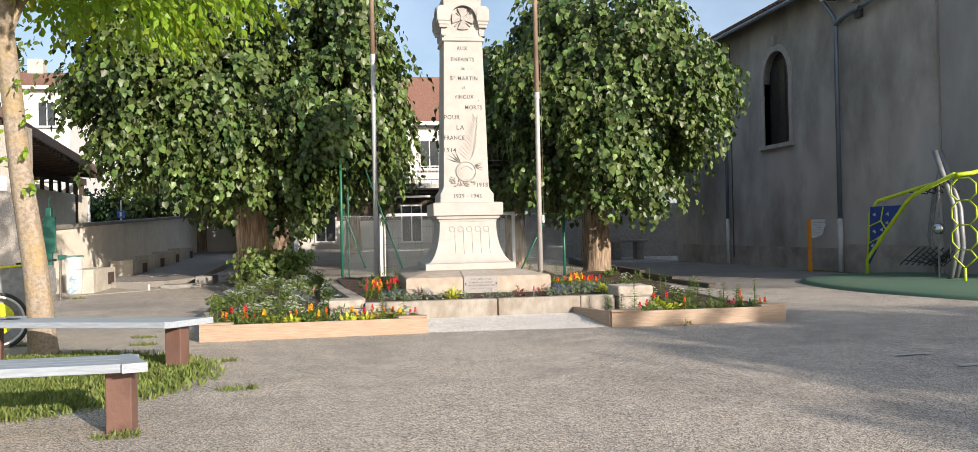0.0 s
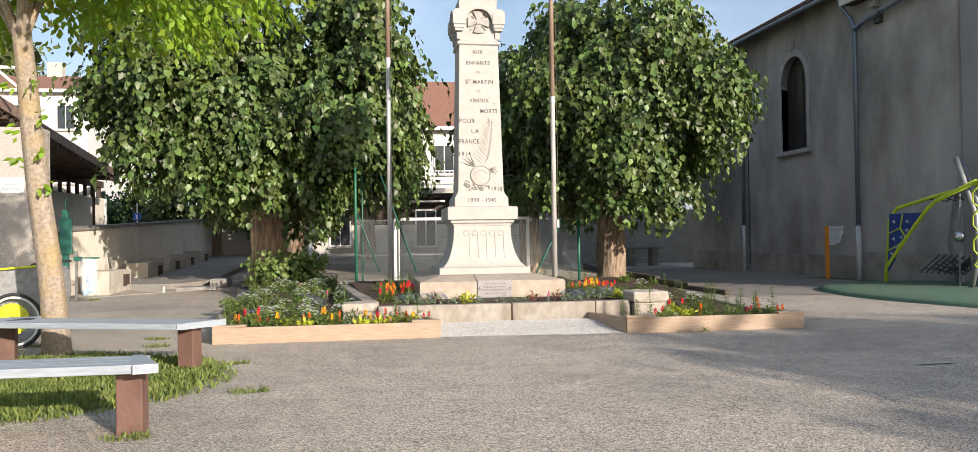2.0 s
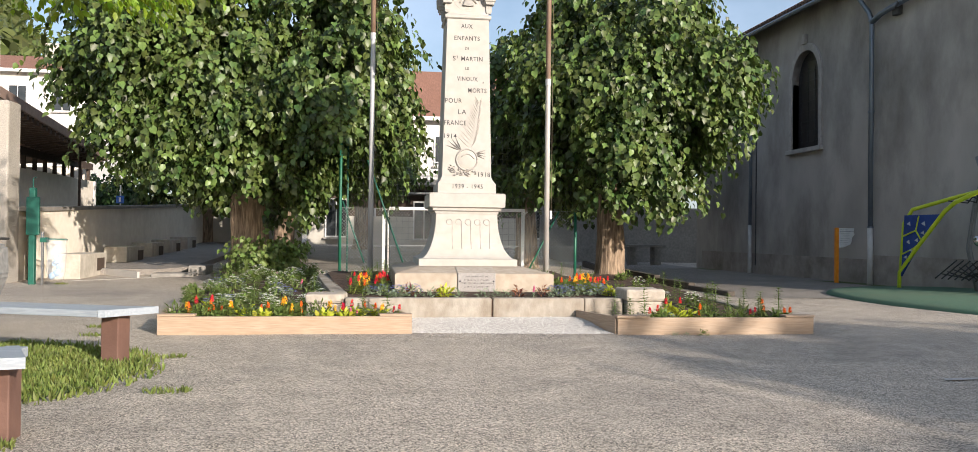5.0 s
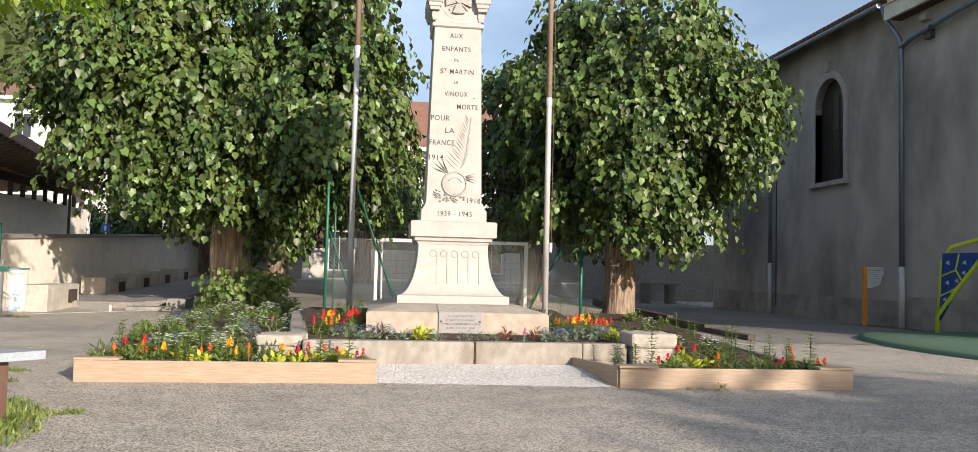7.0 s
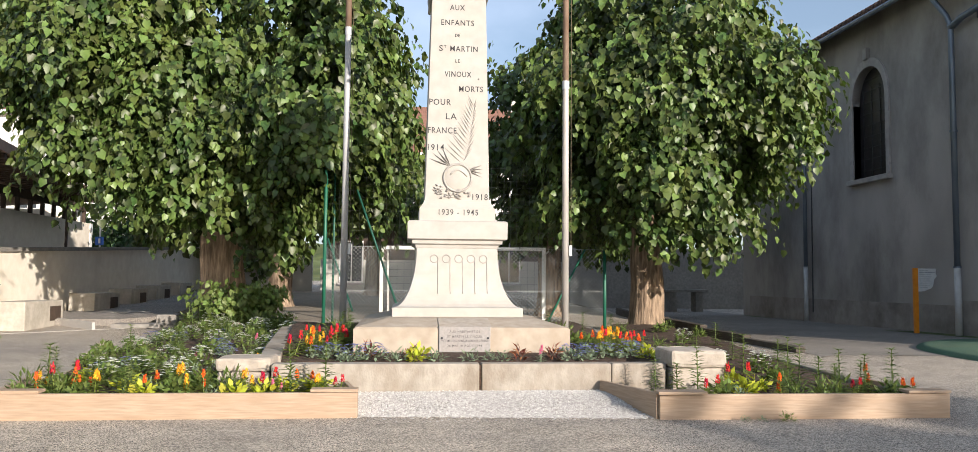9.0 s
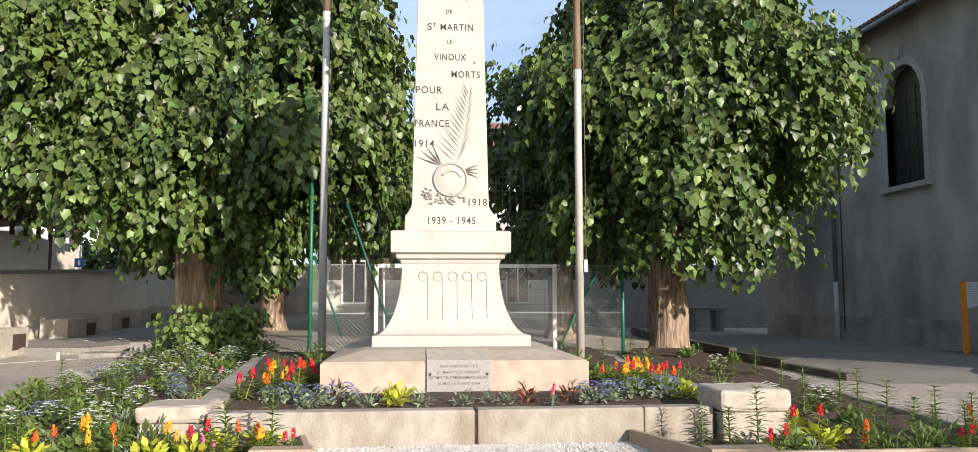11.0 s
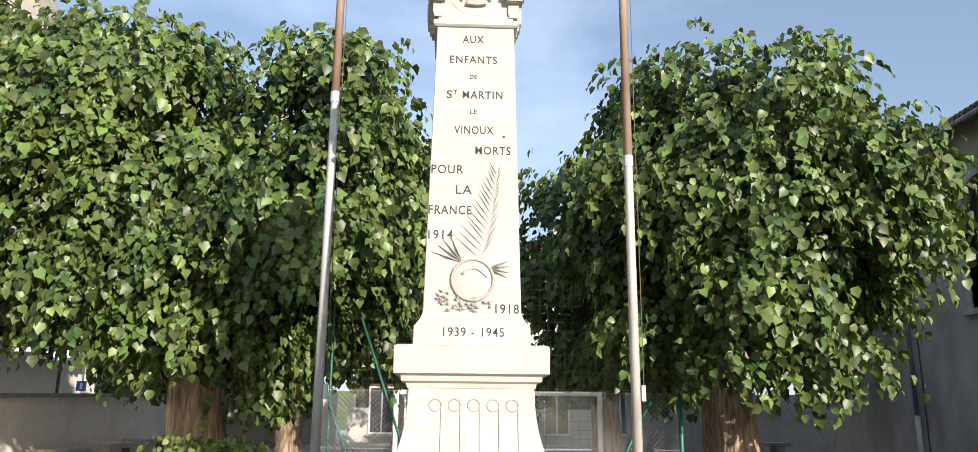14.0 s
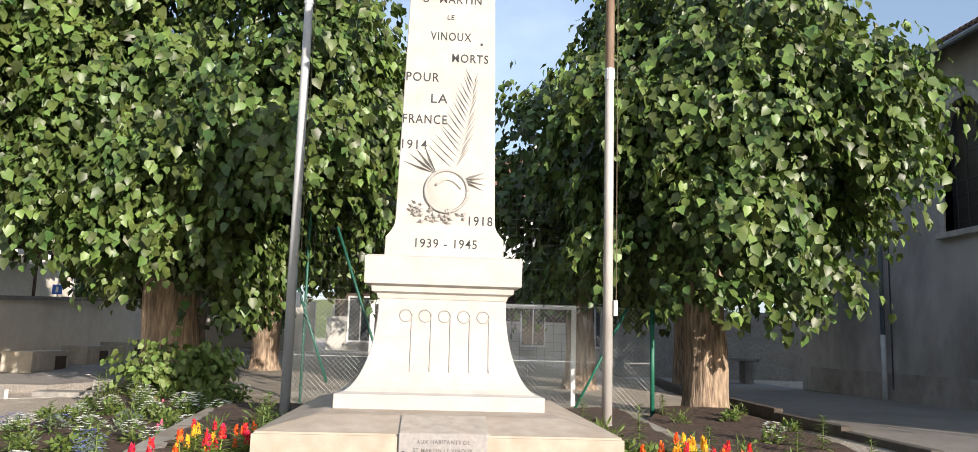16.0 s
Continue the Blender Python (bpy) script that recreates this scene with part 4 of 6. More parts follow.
bm = bmesh.new()
srows = [(0.455, 1.82), (0.452, 1.965)]
for k in range(1, 7):
    f = k / 6
    srows.append((0.452 - 0.066 * math.sin(f * math.pi / 2), 1.965 + 0.135 * f))
srows += [(0.33, 4.56)]
square_loft(bm, srows, 0, MY)
bmesh.ops.bevel(bm, geom=[e for e in bm.edges if abs(e.verts[0].co.z - e.verts[1].co.z) > 0.03], offset=0.005, segments=1, affect="EDGES")
shaft = part("shaft", bm, LIMESTONE, memorial, "tapered white stone shaft")
TAPER = (0.386 - 0.33) / (4.56 - 2.10)


def face_y(z):
    return MY - (0.386 - TAPER * (z - 2.10)) if z > 2.1 else MY - (0.452 - 0.066 * math.sin(min(1.0, max(0.0, (z - 1.965) / 0.135)) * math.pi / 2))


for body, x, z, h, w in (("AUX", -0.02, 4.385, 0.068, 0.18), ("ENFANTS", -0.015, 4.20, 0.068, 0.40), ("DE", -0.015, 4.045, 0.040, 0.06),
                         ("S", -0.215, 3.885, 0.072, 0.045), ("T", -0.165, 3.905, 0.040, 0.032), ("MARTIN", 0.065, 3.885, 0.068, 0.335), ("LE", -0.01, 3.735, 0.040, 0.055),
                         ("VINOUX", -0.005, 3.575, 0.070, 0.325), ("MORTS", 0.155, 3.40, 0.070, 0.29), ("POUR", -0.218, 3.235, 0.074, 0.26),
                         ("LA", -0.08, 3.065, 0.074, 0.13), ("FRANCE", -0.188, 2.895, 0.074, 0.345), ("1914", -0.262, 2.69, 0.074, 0.195),
                         ("1918", 0.275, 2.105, 0.074, 0.185), ("1939 - 1945", 0.012, 1.922, 0.070, 0.47)):
    z = 1.18 + (z - 1.18) * (face_y(z) + 5.82) / 7.15
    lettering(body, x, face_y(z) - 0.001 if z > 2.0 else face_y(1.88) - 0.001, z, h, w, LETTER, shaft, tilt=TAPER if z > 2.0 else 0.0)
part("dot", tubed([(0.245, face_y(3.56) + 0.005, 3.56), (0.245, face_y(3.56) - 0.006, 3.56)], 0.010, 8), LETTER, shaft)

# palm fronds, oak wreath and round medallion, carved low
bm = bmesh.new()


def on_face(x, z, d=0.006):
    return Vector((x, face_y(z) - d, z))


def blade(x0, z0, x1, z1, w, d=0.030):
    a, b = Vector((x0, 0, z0)), Vector((x1, 0, z1))
    n = Vector((-(z1 - z0), 0, x1 - x0)).normalized() * w
    m = a.lerp(b, 0.4)
    vs = [bm.verts.new(on_face(p.x, p.z, q)) for p, q in ((a, 0.0), (m + n, 0.001), (b, 0.0), (m - n, 0.001), (m, d))]
    for i in range(4):
        bm.faces.new((vs[i], vs[(i + 1) % 4], vs[4]))


random.seed(5)
stem = [(0.05 + 0.15 * f ** 0.7, 2.52 + 0.74 * f) for f in np.linspace(0, 1, 17)]
for k, (x, z) in enumerate(stem[:-1]):
    f = k / 16
    L = 0.31 - 0.15 * f
    for s in (-1, 1):
        ang = (0.95 + 0.35 * f + 0.06 * random.uniform(-1, 1)) if s > 0 else (2.38 - 0.42 * f + 0.06 * random.uniform(-1, 1))
        L *= 0.75 if s > 0 else 1.0
        blade(x, z, x + L * math.cos(ang), z + L * math.sin(ang), 0.0052, 0.013)
for a in (2.2, 2.45, 2.75, 1.95):
    blade(-0.08, 2.48, -0.08 + 0.30 * math.cos(a), 2.48 + 0.26 * math.sin(a), 0.012)
for a in (-0.45, -0.2, 0.1, 0.35):
    blade(0.12, 2.44, 0.12 + 0.19 * math.cos(a), 2.44 + 0.19 * math.sin(a), 0.012)
part("shade_toned_palm", bm, SHADE_TONED_PALM, shaft, "carved palm fronds in low relief")
bm = bmesh.new()
mc = (0.0, 2.345)
rim = [on_face(mc[0] + 0.165 * math.cos(a), mc[1] + 0.165 * math.sin(a), 0.010) for a in np.linspace(0, 2 * math.pi, 41)]
tube(bm, rim, 0.013, 6)
part("medallion", bm, SHADE_TONED_PALM, shaft, "round carved medallion", True)
bm = bmesh.new()
disc_c = bm.verts.new(on_face(*mc, 0.026))
ring2 = [bm.verts.new(on_face(mc[0] + 0.155 * math.cos(a), mc[1] + 0.155 * math.sin(a), 0.006)) for a in np.linspace(0, 2 * math.pi, 40, endpoint=False)]
ring1 = [bm.verts.new(on_face(mc[0] + 0.10 * math.cos(a), mc[1] + 0.09 * math.sin(a), 0.024)) for a in np.linspace(0, 2 * math.pi, 40, endpoint=False)]
for k in range(40):
    bm.faces.new((ring2[k], ring2[(k + 1) % 40], ring1[(k + 1) % 40], ring1[k]))
    bm.faces.new((ring1[k], ring1[(k + 1) % 40], disc_c))
# plain helmet-like bar across the medallion
brim = [on_face(-0.085 + 0.20 * f, 2.385 - 0.02 * f + 0.06 * math.sin(f * math.pi), 0.026) for f in np.linspace(0, 1, 12)]
tube(bm, brim, 0.011, 6)
part("field", bm, LIMESTONE, shaft, "smooth domed field", True)
wreath = tagged(new("oak_wreath"), "carved oak leaves under the medallion")
wreath.parent = memorial
for k in range(36):
    bm = bmesh.new()
    if k < 26:
        x, z = -0.22 + 0.36 * random.random(), 2.105 + 0.08 * random.random()
        a = random.uniform(-0.6, 3.6)
        blade(x, z, x + 0.07 * math.cos(a), z + 0.05 * math.sin(a), 0.020, 0.030)
    else:
        x, z = -0.26 + 0.1 * random.random(), 2.12 + 0.12 * random.random()
        blade(x, z, x - 0.05, z + 0.03 * random.uniform(-1, 1), 0.016, 0.028)
    part("oak_leaf", bm, SHADE_TONED_PALM, wreath)

# head with arched niches and corner brackets
head = part("head", square_loft(bmesh.new(), [(0.345, 4.56), (0.362, 4.575), (0.362, 4.615), (0.335, 4.63), (0.322, 4.64), (0.318, 5.22), (0.33, 5.34), (0.26, 5.44), (0.12, 5.52)], 0, MY), LIMESTONE, memorial, "carved stone head with arched niches")
for sx in (-1, 1):
    for sy in (-1, 1):
        cx, cy = sx * 0.335, MY + sy * 0.335
        part("bracket", square_loft(bmesh.new(), [(0.065, 4.79), (0.070, 4.83), (0.085, 4.84), (0.088, 4.885), (0.105, 4.90), (0.108, 5.03), (0.100, 5.10), (0.06, 5.16)], cx, cy), LIMESTONE, head)
        part("drop", square_loft(bmesh.new(), [(0.035, 4.66), (0.045, 4.70), (0.045, 4.79)], sx * 0.325, MY + sy * 0.30), LIMESTONE, head)
for rot in range(4):
    bm = bmesh.new()
    outer = [(0.30 * math.cos(a), 0.28 * math.sin(a)) for a in np.linspace(0.12, math.pi - 0.12, 18)]
    inner = [(0.225 * math.cos(a), 0.225 * math.sin(a)) for a in np.linspace(0.02, math.pi - 0.02, 18)]
    f0 = [bm.verts.new((x, -0.43, 4.93 + z)) for x, z in outer]
    f1 = [bm.verts.new((x, -0.43, 4.93 + z)) for x, z in inner]
    b0 = [bm.verts.new((x, -0.30, 4.93 + z)) for x, z in outer]
    b1 = [bm.verts.new((x, -0.30, 4.93 + z)) for x, z in inner]
    for i in range(17):
        for q in ((f0[i], f0[i + 1], f1[i + 1], f1[i]), (f0[i], b0[i], b0[i + 1], f0[i + 1]), (f1[i], f1[i + 1], b1[i + 1], b1[i])):
            bm.faces.new(q)
    for i in (0, 17):
        bm.faces.new((f0[i], f1[i], b1[i], b0[i]))
    m = Matrix.Translation((0, MY, 0)) @ Matrix.Rotation(rot * math.pi / 2, 4, "Z")
    bmesh.ops.transform(bm, matrix=m, verts=bm.verts)
    part("arch", bm, LIMESTONE, head)
cross = tagged(new("cross"), "carved cross with swords")
cross.parent = memorial
for k in range(4):
    a = k * math.pi / 2 + math.pi / 2
    poly = [(0.03, -0.028), (0.175, -0.085), (0.185, 0.0), (0.175, 0.085), (0.03, 0.028)]
    pts = [(r * math.cos(a) - w * math.sin(a), r * math.sin(a) + w * math.cos(a)) for r, w in poly]
    bm = bmesh.new()
    fr = [bm.verts.new((x, MY - 0.365, 4.945 + z)) for x, z in pts]
    bk = [bm.verts.new((x, MY - 0.31, 4.945 + z)) for x, z in pts]
    bm.faces.new(fr)
    for i in range(5):
        bm.faces.new((fr[i], fr[(i + 1) % 5], bk[(i + 1) % 5], bk[i]))
    part("cross_arm", bm, SHADE_TONED_RELIEF, cross)
for side in (-1, 1):
    d = Vector((side, 0, 1)).normalized()
    part("sword", tubed([Vector((0, MY - 0.335, 4.945)) - d * 0.185, Vector((0, MY - 0.335, 4.945)) + d * 0.15], 0.014, 5), SHADE_TONED_RELIEF, cross)
part("boss", tubed([(0, MY - 0.31, 4.945), (0, MY - 0.38, 4.945)], 0.042, 14), SHADE_TONED_RELIEF, cross)
part("tympanum", tubed([(0, MY - 0.325, 4.93), (0, MY - 0.30, 4.93)], 0.25, 28), LIMESTONE, head)

plaque = part("plaque", boxed(-0.25, 0.285, 0.178, 0.198, 0.375, 0.638, 0.003), PLAQUE, memorial, "grey marble plaque with four engraved lines")
for body, z, w in (("AUX HABITANTS DE", 0.575, 0.32), ("ST MARTIN LE VINOUX", 0.525, 0.36), ("VICTIMES DES BOMBARDEMENTS AERIENS", 0.480, 0.49), ("26 MAI 10 AOUT 1944", 0.430, 0.36)):
    lettering(body, 0.017, 0.177, z + 0.012, 0.024, w, PLAQUE_INK, plaque, depth=0.001)
for x in (-0.222, 0.257):
    part("screw", tubed([(x, 0.178, 0.52), (x, 0.170, 0.52)], 0.012, 10), LETTER, plaque)

# ---- raised bed round the memorial ----
bed_kerb = tagged(new("bed_kerb"), "pale weathered stone kerb round the memorial bed", "kerb", kind="structure")
for x0, x1 in ((-1.78, 0.075), (0.095, 1.30), (1.305, 1.82)):
    part("kerb_stone", boxed(x0, x1, -0.88, -0.72, -0.05, 0.365, 0.012), KERB_STONE, bed_kerb)
part("kerb_crack", boxed(0.075, 0.095, -0.86, -0.72, 0.0, 0.35), SOIL, bed_kerb)
for a, b in (((-1.86, -0.45), (-2.02, 1.0)), ((-2.02, 1.0), (-2.18, 2.6)), ((-2.18, 2.6), (-2.34, 4.3)), ((2.02, -0.45), (2.06, 1.2)), ((2.06, 1.2), (2.12, 2.9)), ((2.12, 2.9), (2.2, 4.6))):
    strip_wall("kerb_stone", a, b, 0.40, 0.2, KERB_STONE, "", "", parent=bed_kerb)
strip_wall("kerb_stone", (-2.34, 4.4), (2.2, 4.7), 0.42, 0.2, KERB_STONE, "", "", parent=bed_kerb)


def rough_block(name, x, y, w, d, h, label, cap):
    ob = thing(name, label, "stone")
    bm = boxed(-w / 2, w / 2, -d / 2, d / 2, -0.05, h - cap, 0.02)
    part("block", bm, WEATHERED_STONE, ob)
    bm = boxed(-w / 2 - 0.015, w / 2 + 0.015, -d / 2 - 0.015, d / 2 + 0.015, h - cap, h, 0.03)
    bmesh.ops.subdivide_edges(bm, edges=[e for e in bm.edges if e.calc_length() > 0.15], cuts=4)
    for v in bm.verts:
        v.co += Vector((noise.noise(v.co * 9), noise.noise(v.co * 9 + Vector((5, 0, 0))), noise.noise(v.co * 9 + Vector((0, 7, 0))))) * 0.012
    part("cap", bm, WEATHERED_STONE, ob, "chipped moulded cap")
    ob.matrix_basis = Matrix.Translation((x, y, 0))
    return ob


rough_block("corner_stone", -2.03, -0.62, 0.46, 0.40, 0.41, "low pale corner stone at the end of the bed kerb", 0.12)
rough_block("corner_stone", 2.10, -0.72, 0.50, 0.50, 0.49, "broken pale corner stone with a worn moulding", 0.16)


def soil_bed(name, outline, z, amp, label):
    bm = bmesh.new()
    vs = [bm.verts.new((x, y, 0)) for x, y in outline]
    bm.faces.new(vs)
    bmesh.ops.triangulate(bm, faces=bm.faces)
    for _ in range(5):
        long = [e for e in bm.edges if e.calc_length() > 0.16]
        if not long:
            break
        bmesh.ops.subdivide_edges(bm, edges=long, cuts=1)
        bmesh.ops.triangulate(bm, faces=[f for f in bm.faces if len(f.verts) > 3])
    for v in bm.verts:
        v.co.z = z(v.co.x, v.co.y) + amp * noise.noise(Vector((v.co.x * 6, v.co.y * 6, 1))) + amp * 0.6 * noise.noise(Vector((v.co.x * 17, v.co.y * 17, 2)))
    ob = part(name, bm, SOIL, None, smooth=True)
    return tagged(ob, label, "soil", kind="structure")


def memorial_soil_z(x, y):
    return 0.322 + 0.045 * smooth(-0.72, 0.1, y) + 0.02 * max(0, y)


LEFT_BED = [(-3.80, -1.50), (-1.03, -1.50), (-1.25, -0.80), (-1.80, -0.74), (-1.95, 0.5), (-2.25, 4.4), (-2.7, 7.4), (-3.4, 8.6), (-5.0, 8.6), (-4.5, 6.6), (-4.15, 4.5), (-4.25, 2.0), (-4.05, 0.0)]
RIGHT_BED = [(1.50, -1.70), (3.92, -1.74), (3.95, -0.6), (4.1, 1.2), (4.55, 5.2), (4.6, 8.0), (3.7, 8.2), (2.3, 4.7), (2.15, 1.0), (1.80, -0.74), (1.30, -0.74)]


def left_soil_z(x, y):
    return 0.13 + 0.02 * max(0, y)


def right_soil_z(x, y):
    return 0.12 + 0.015 * max(0, y)


soil_bed("memorial_soil", [(-1.78, -0.72), (1.95, -0.72), (2.1, 4.6), (-2.25, 4.3), (-1.85, -0.3)], memorial_soil_z, 0.035, "dark loose soil of the memorial bed")
soil_bed("left_soil", LEFT_BED, left_soil_z, 0.03, "dark soil of the flower bed")
soil_bed("right_soil", RIGHT_BED, right_soil_z, 0.03, "dark soil of the flower bed")
for pts in (LEFT_BED[7:], RIGHT_BED[1:7]):
    e = tagged(new("bed_edging"), "low grey stone edging of the flower bed", "kerb", kind="structure")
    for a, b in zip(pts, pts[1:]):
        strip_wall("edging_stone", a, b, 0.16, 0.12, KERB_STONE, "", "", parent=e)


def planter_box(name, label, runs):
    ob = thing(name, label, "planter")
    for (ax, ay), (bx, by), h in runs:
        a, b = Vector((ax, ay, 0)), Vector((bx, by, 0))
        d = b - a
        q = part("board", boxed(0, d.length, -0.022, 0.022, -0.03, h, 0.006), PINE, ob)
        q.matrix_basis = Matrix.Translation(a) @ Matrix.Rotation(math.atan2(d.y, d.x), 4, "Z")
    return ob


lp = planter_box("flower_planter", "long low planter of raw pine boards", (((-3.86, -1.54), (-0.98, -1.555), 0.205), ((-1.0, -1.53), (-1.12, -0.90), 0.215), ((-3.84, -1.52), (-4.02, -0.4), 0.205)))
for x0, x1 in ((-3.86, -3.45), (-1.36, -0.98)):
    part("corner_board", boxed(x0, x1, -1.57, -1.43, 0.207, 0.232, 0.004), PINE, lp)
rp = planter_box("flower_planter", "long low planter of greyish pine boards", (((1.47, -1.765), (3.97, -1.80), 0.205), ((1.47, -1.75), (1.20, -0.90), 0.215), ((3.95, -1.78), (3.90, -0.7), 0.19)))
for x0, x1 in ((1.45, 1.86), (3.60, 3.98)):
    part("corner_board", boxed(x0, x1, -1.83, -1.68, 0.207, 0.232, 0.004), PINE, rp)


def inside(x, y, poly):
    hit = False
    for (x0, y0), (x1, y1) in zip(poly, poly[1:] + poly[:1]):
        if (y0 > y) != (y1 > y) and x < (x1 - x0) * (y - y0) / (y1 - y0) + x0:
            hit = not hit
    return hit


# white gravel between the planters
GRAVEL_AREA = [(-0.97, -1.53), (1.45, -1.74), (1.22, -0.89), (-1.1, -0.89)]


def gravel_z(x, y):
    return 0.002 + 0.115 * smooth(-0.02, 0.75, y + 1.53 + 0.087 * (x + 0.97))


bm = bmesh.new()
bm.faces.new([bm.verts.new((x, y, 0)) for x, y in GRAVEL_AREA])
bmesh.ops.subdivide_edges(bm, edges=bm.edges, cuts=5, use_grid_fill=True)
for v in bm.verts:
    v.co.z = gravel_z(v.co.x, v.co.y) - 0.004
tagged(part("gravel_bed", bm, GRAVEL_BED), "bed of fine white gravel", "gravel", kind="structure")
rng = np.random.default_rng(3)
V, F = [], []
count = 0
while count < 17000:
    x, y = rng.uniform(-1.15, 1.55), rng.uniform(-1.80, -0.88)
    if not inside(x, y, GRAVEL_AREA) and not (rng.random() < 0.02 and y > -1.8):
        continue
    r = rng.uniform(0.005, 0.0115)
    o = len(V)
    z = gravel_z(x, y) + rng.uniform(-0.003, 0.008)
    for dx, dy, dz in ((1, 0, 0), (-1, 0, 0), (0, 1, 0), (0, -1, 0), (0, 0, 0.8), (0, 0, -0.8)):
        V.append((x + (dx + rng.uniform(-0.3, 0.3)) * r, y + (dy + rng.uniform(-0.3, 0.3)) * r, z + dz * r))
    F += [(o + a, o + b, o + c) for a, b, c in ((0, 2, 4), (2, 1, 4), (1, 3, 4), (3, 0, 4))]
    count += 1
tagged(raw("gravel_stones", V, F, GRAVEL), "loose white gravel stones", "gravel", kind="stuff")


# ---- flagpoles ----
def flagpole(x, y, z0, mat, label, lean, joint):
    ob = thing("flagpole", label, "flagpole", "flagpoles beside the memorial")
    part("mast", tubed([(0, 0, -0.3), (lean * 4, 0, 4), (lean * 9.5, 0, 9.5)], [0.050, 0.044, 0.036], 12), mat, ob, smooth=True)
    part("upper_mast", tubed([(lean * joint, 0, joint), (lean * 9.5, 0, 9.5)], [0.0465, 0.0375], 12), RUST, ob, "rust-brown upper length", True)
    part("sleeve", tubed([(lean * joint, 0, joint - 0.06), (lean * joint, 0, joint + 0.06)], 0.052, 12), GALV, ob)
    part("halyard", tubed([(0.075, -0.03, 1.1), (0.07 + lean * 9, -0.05, 9.3)], 0.005, 4), TWIG, ob, "thin cord")
    part("cleat", boxed(0.05, 0.09, -0.04, 0.02, 1.05, 1.2), GALV, ob)
    part("finial", tubed([(lean * 9.5, 0, 9.5), (lean * 9.5, 0, 9.56)], [0.06, 0.03], 10), mat, ob)
    ob.matrix_basis = Matrix.Translation((x, y, z0))
    return ob


flagpole(-1.468, 3.376, 0.42, GALV, "grey galvanised flagpole with a thin cord", 0.0, 4.25)
flagpole(1.648, 3.09, 0.42, POLE_WHITE, "weathered whitish flagpole with rust streaks", 0.0, 3.5)

# ---- sports fence, net and goal ----
fence = thing("mesh_fence", "green-posted chain-link fence with a tall net", "fence")
FA, FB = Vector((-2.15, 7.72, 0)), Vector((3.42, 7.96, 0))
fz = ground_z(0, 7.8)
part("post", tubed([FA + Vector((0, 0, -0.1)), FA + Vector((0, 0, 4.05))], 0.035, 10), GREEN_PAINT, fence, smooth=True)
part("post", tubed([FB + Vector((0, 0, -0.1)), FB + Vector((0, 0, 1.80))], 0.035, 10), GREEN_PAINT, fence, smooth=True)
part("post", tubed([FA + Vector((0.16, 0.1, -0.1)), FA + Vector((0.16, 0.1, 3.6))], 0.022, 8), DARK_GREEN, fence, smooth=True)
part("brace", tubed([(-1.55, 7.7, 2.85), (-0.55, 7.78, 0.05)], 0.021, 8), DARK_GREEN, fence, smooth=True)
part("brace", tubed([(3.0, 7.9, 1.75), (2.1, 7.8, 0.05)], 0.021, 8), GREEN_PAINT, fence, smooth=True)
part("brace", tubed([(-2.1, 7.75, 1.9), (-1.6, 7.75, 0.5)], 0.02, 8), DARK_GREEN, fence, smooth=True)


def mesh_panel(bm, length, z0, z1, cell, r, diag=True):
    h = z1 - z0
    lines = []
    if diag:
        n = int((length + h) / cell)
        for k in range(n + 1):
            s = k * cell
            for flip in (0, 1):
                u0, u1 = s - h, s
                a0, b0 = u0, z0
                a1, b1 = u1, z1
                if a0 < 0:
                    b0, a0 = z0 - u0, 0
                if a1 > length:
                    b1, a1 = z1 - (u1 - length), length
                if b1 <= b0:
                    continue
                if flip:
                    b0, b1 = z0 + z1 - b0, z0 + z1 - b1
                lines.append((a0, b0, a1, b1))
    else:
        for k in range(int(length / cell) + 1):
            lines.append((k * cell, z0, k * cell, z1))
        for k in range(int(h / cell) + 1):
            lines.append((0, z0 + k * cell, length, z0 + k * cell))
    for a0, b0, a1, b1 in lines:
        tube(bm, [(a0, 0, b0), (a1, 0, b1)], r, 3, cap=False)


L = (FB - FA).length
wire_m = Matrix.Translation(FA) @ Matrix.Rotation(math.atan2(FB.y - FA.y, FB.x - FA.x), 4, "Z")
bm = bmesh.new()
mesh_panel(bm, L, 0.05, 1.75, 0.078, 0.0022)
for z in (0.06, 0.9, 1.75):
    tube(bm, [(0, 0, z), (L, 0, z)], 0.004, 4)
part("chain_link", bm, WIRE, fence, "grey chain-link wire").matrix_basis = wire_m
bm = bmesh.new()
mesh_panel(bm, L * 0.98, 1.8, 3.55, 0.13, 0.0016, diag=False)
part("net", bm, NET, fence, "fine dark catch net").matrix_basis = wire_m @ Matrix.Translation((0, 0.05, 0))

goal = thing("sports_goal", "white steel goal frame behind the fence", "goal")
gz = ground_z(0, 10.0)
for x in (-1.12, 2.52):
    part("post", boxed(x - 0.04, x + 0.04, 9.96, 10.04, gz - 0.05, 1.86, 0.008), WHITE_PAINT, goal)
part("crossbar", boxed(-1.08, 2.48, 9.96, 10.04, 1.78, 1.86, 0.008), WHITE_PAINT, goal)
for x in (-1.0, 2.66):
    part("stay", tubed([(x, 10.05, 1.80), (x, 10.6, 1.72), (x + 0.02, 11.0, gz)], 0.022, 8), WHITE_PAINT, goal)
bm = bmesh.new()
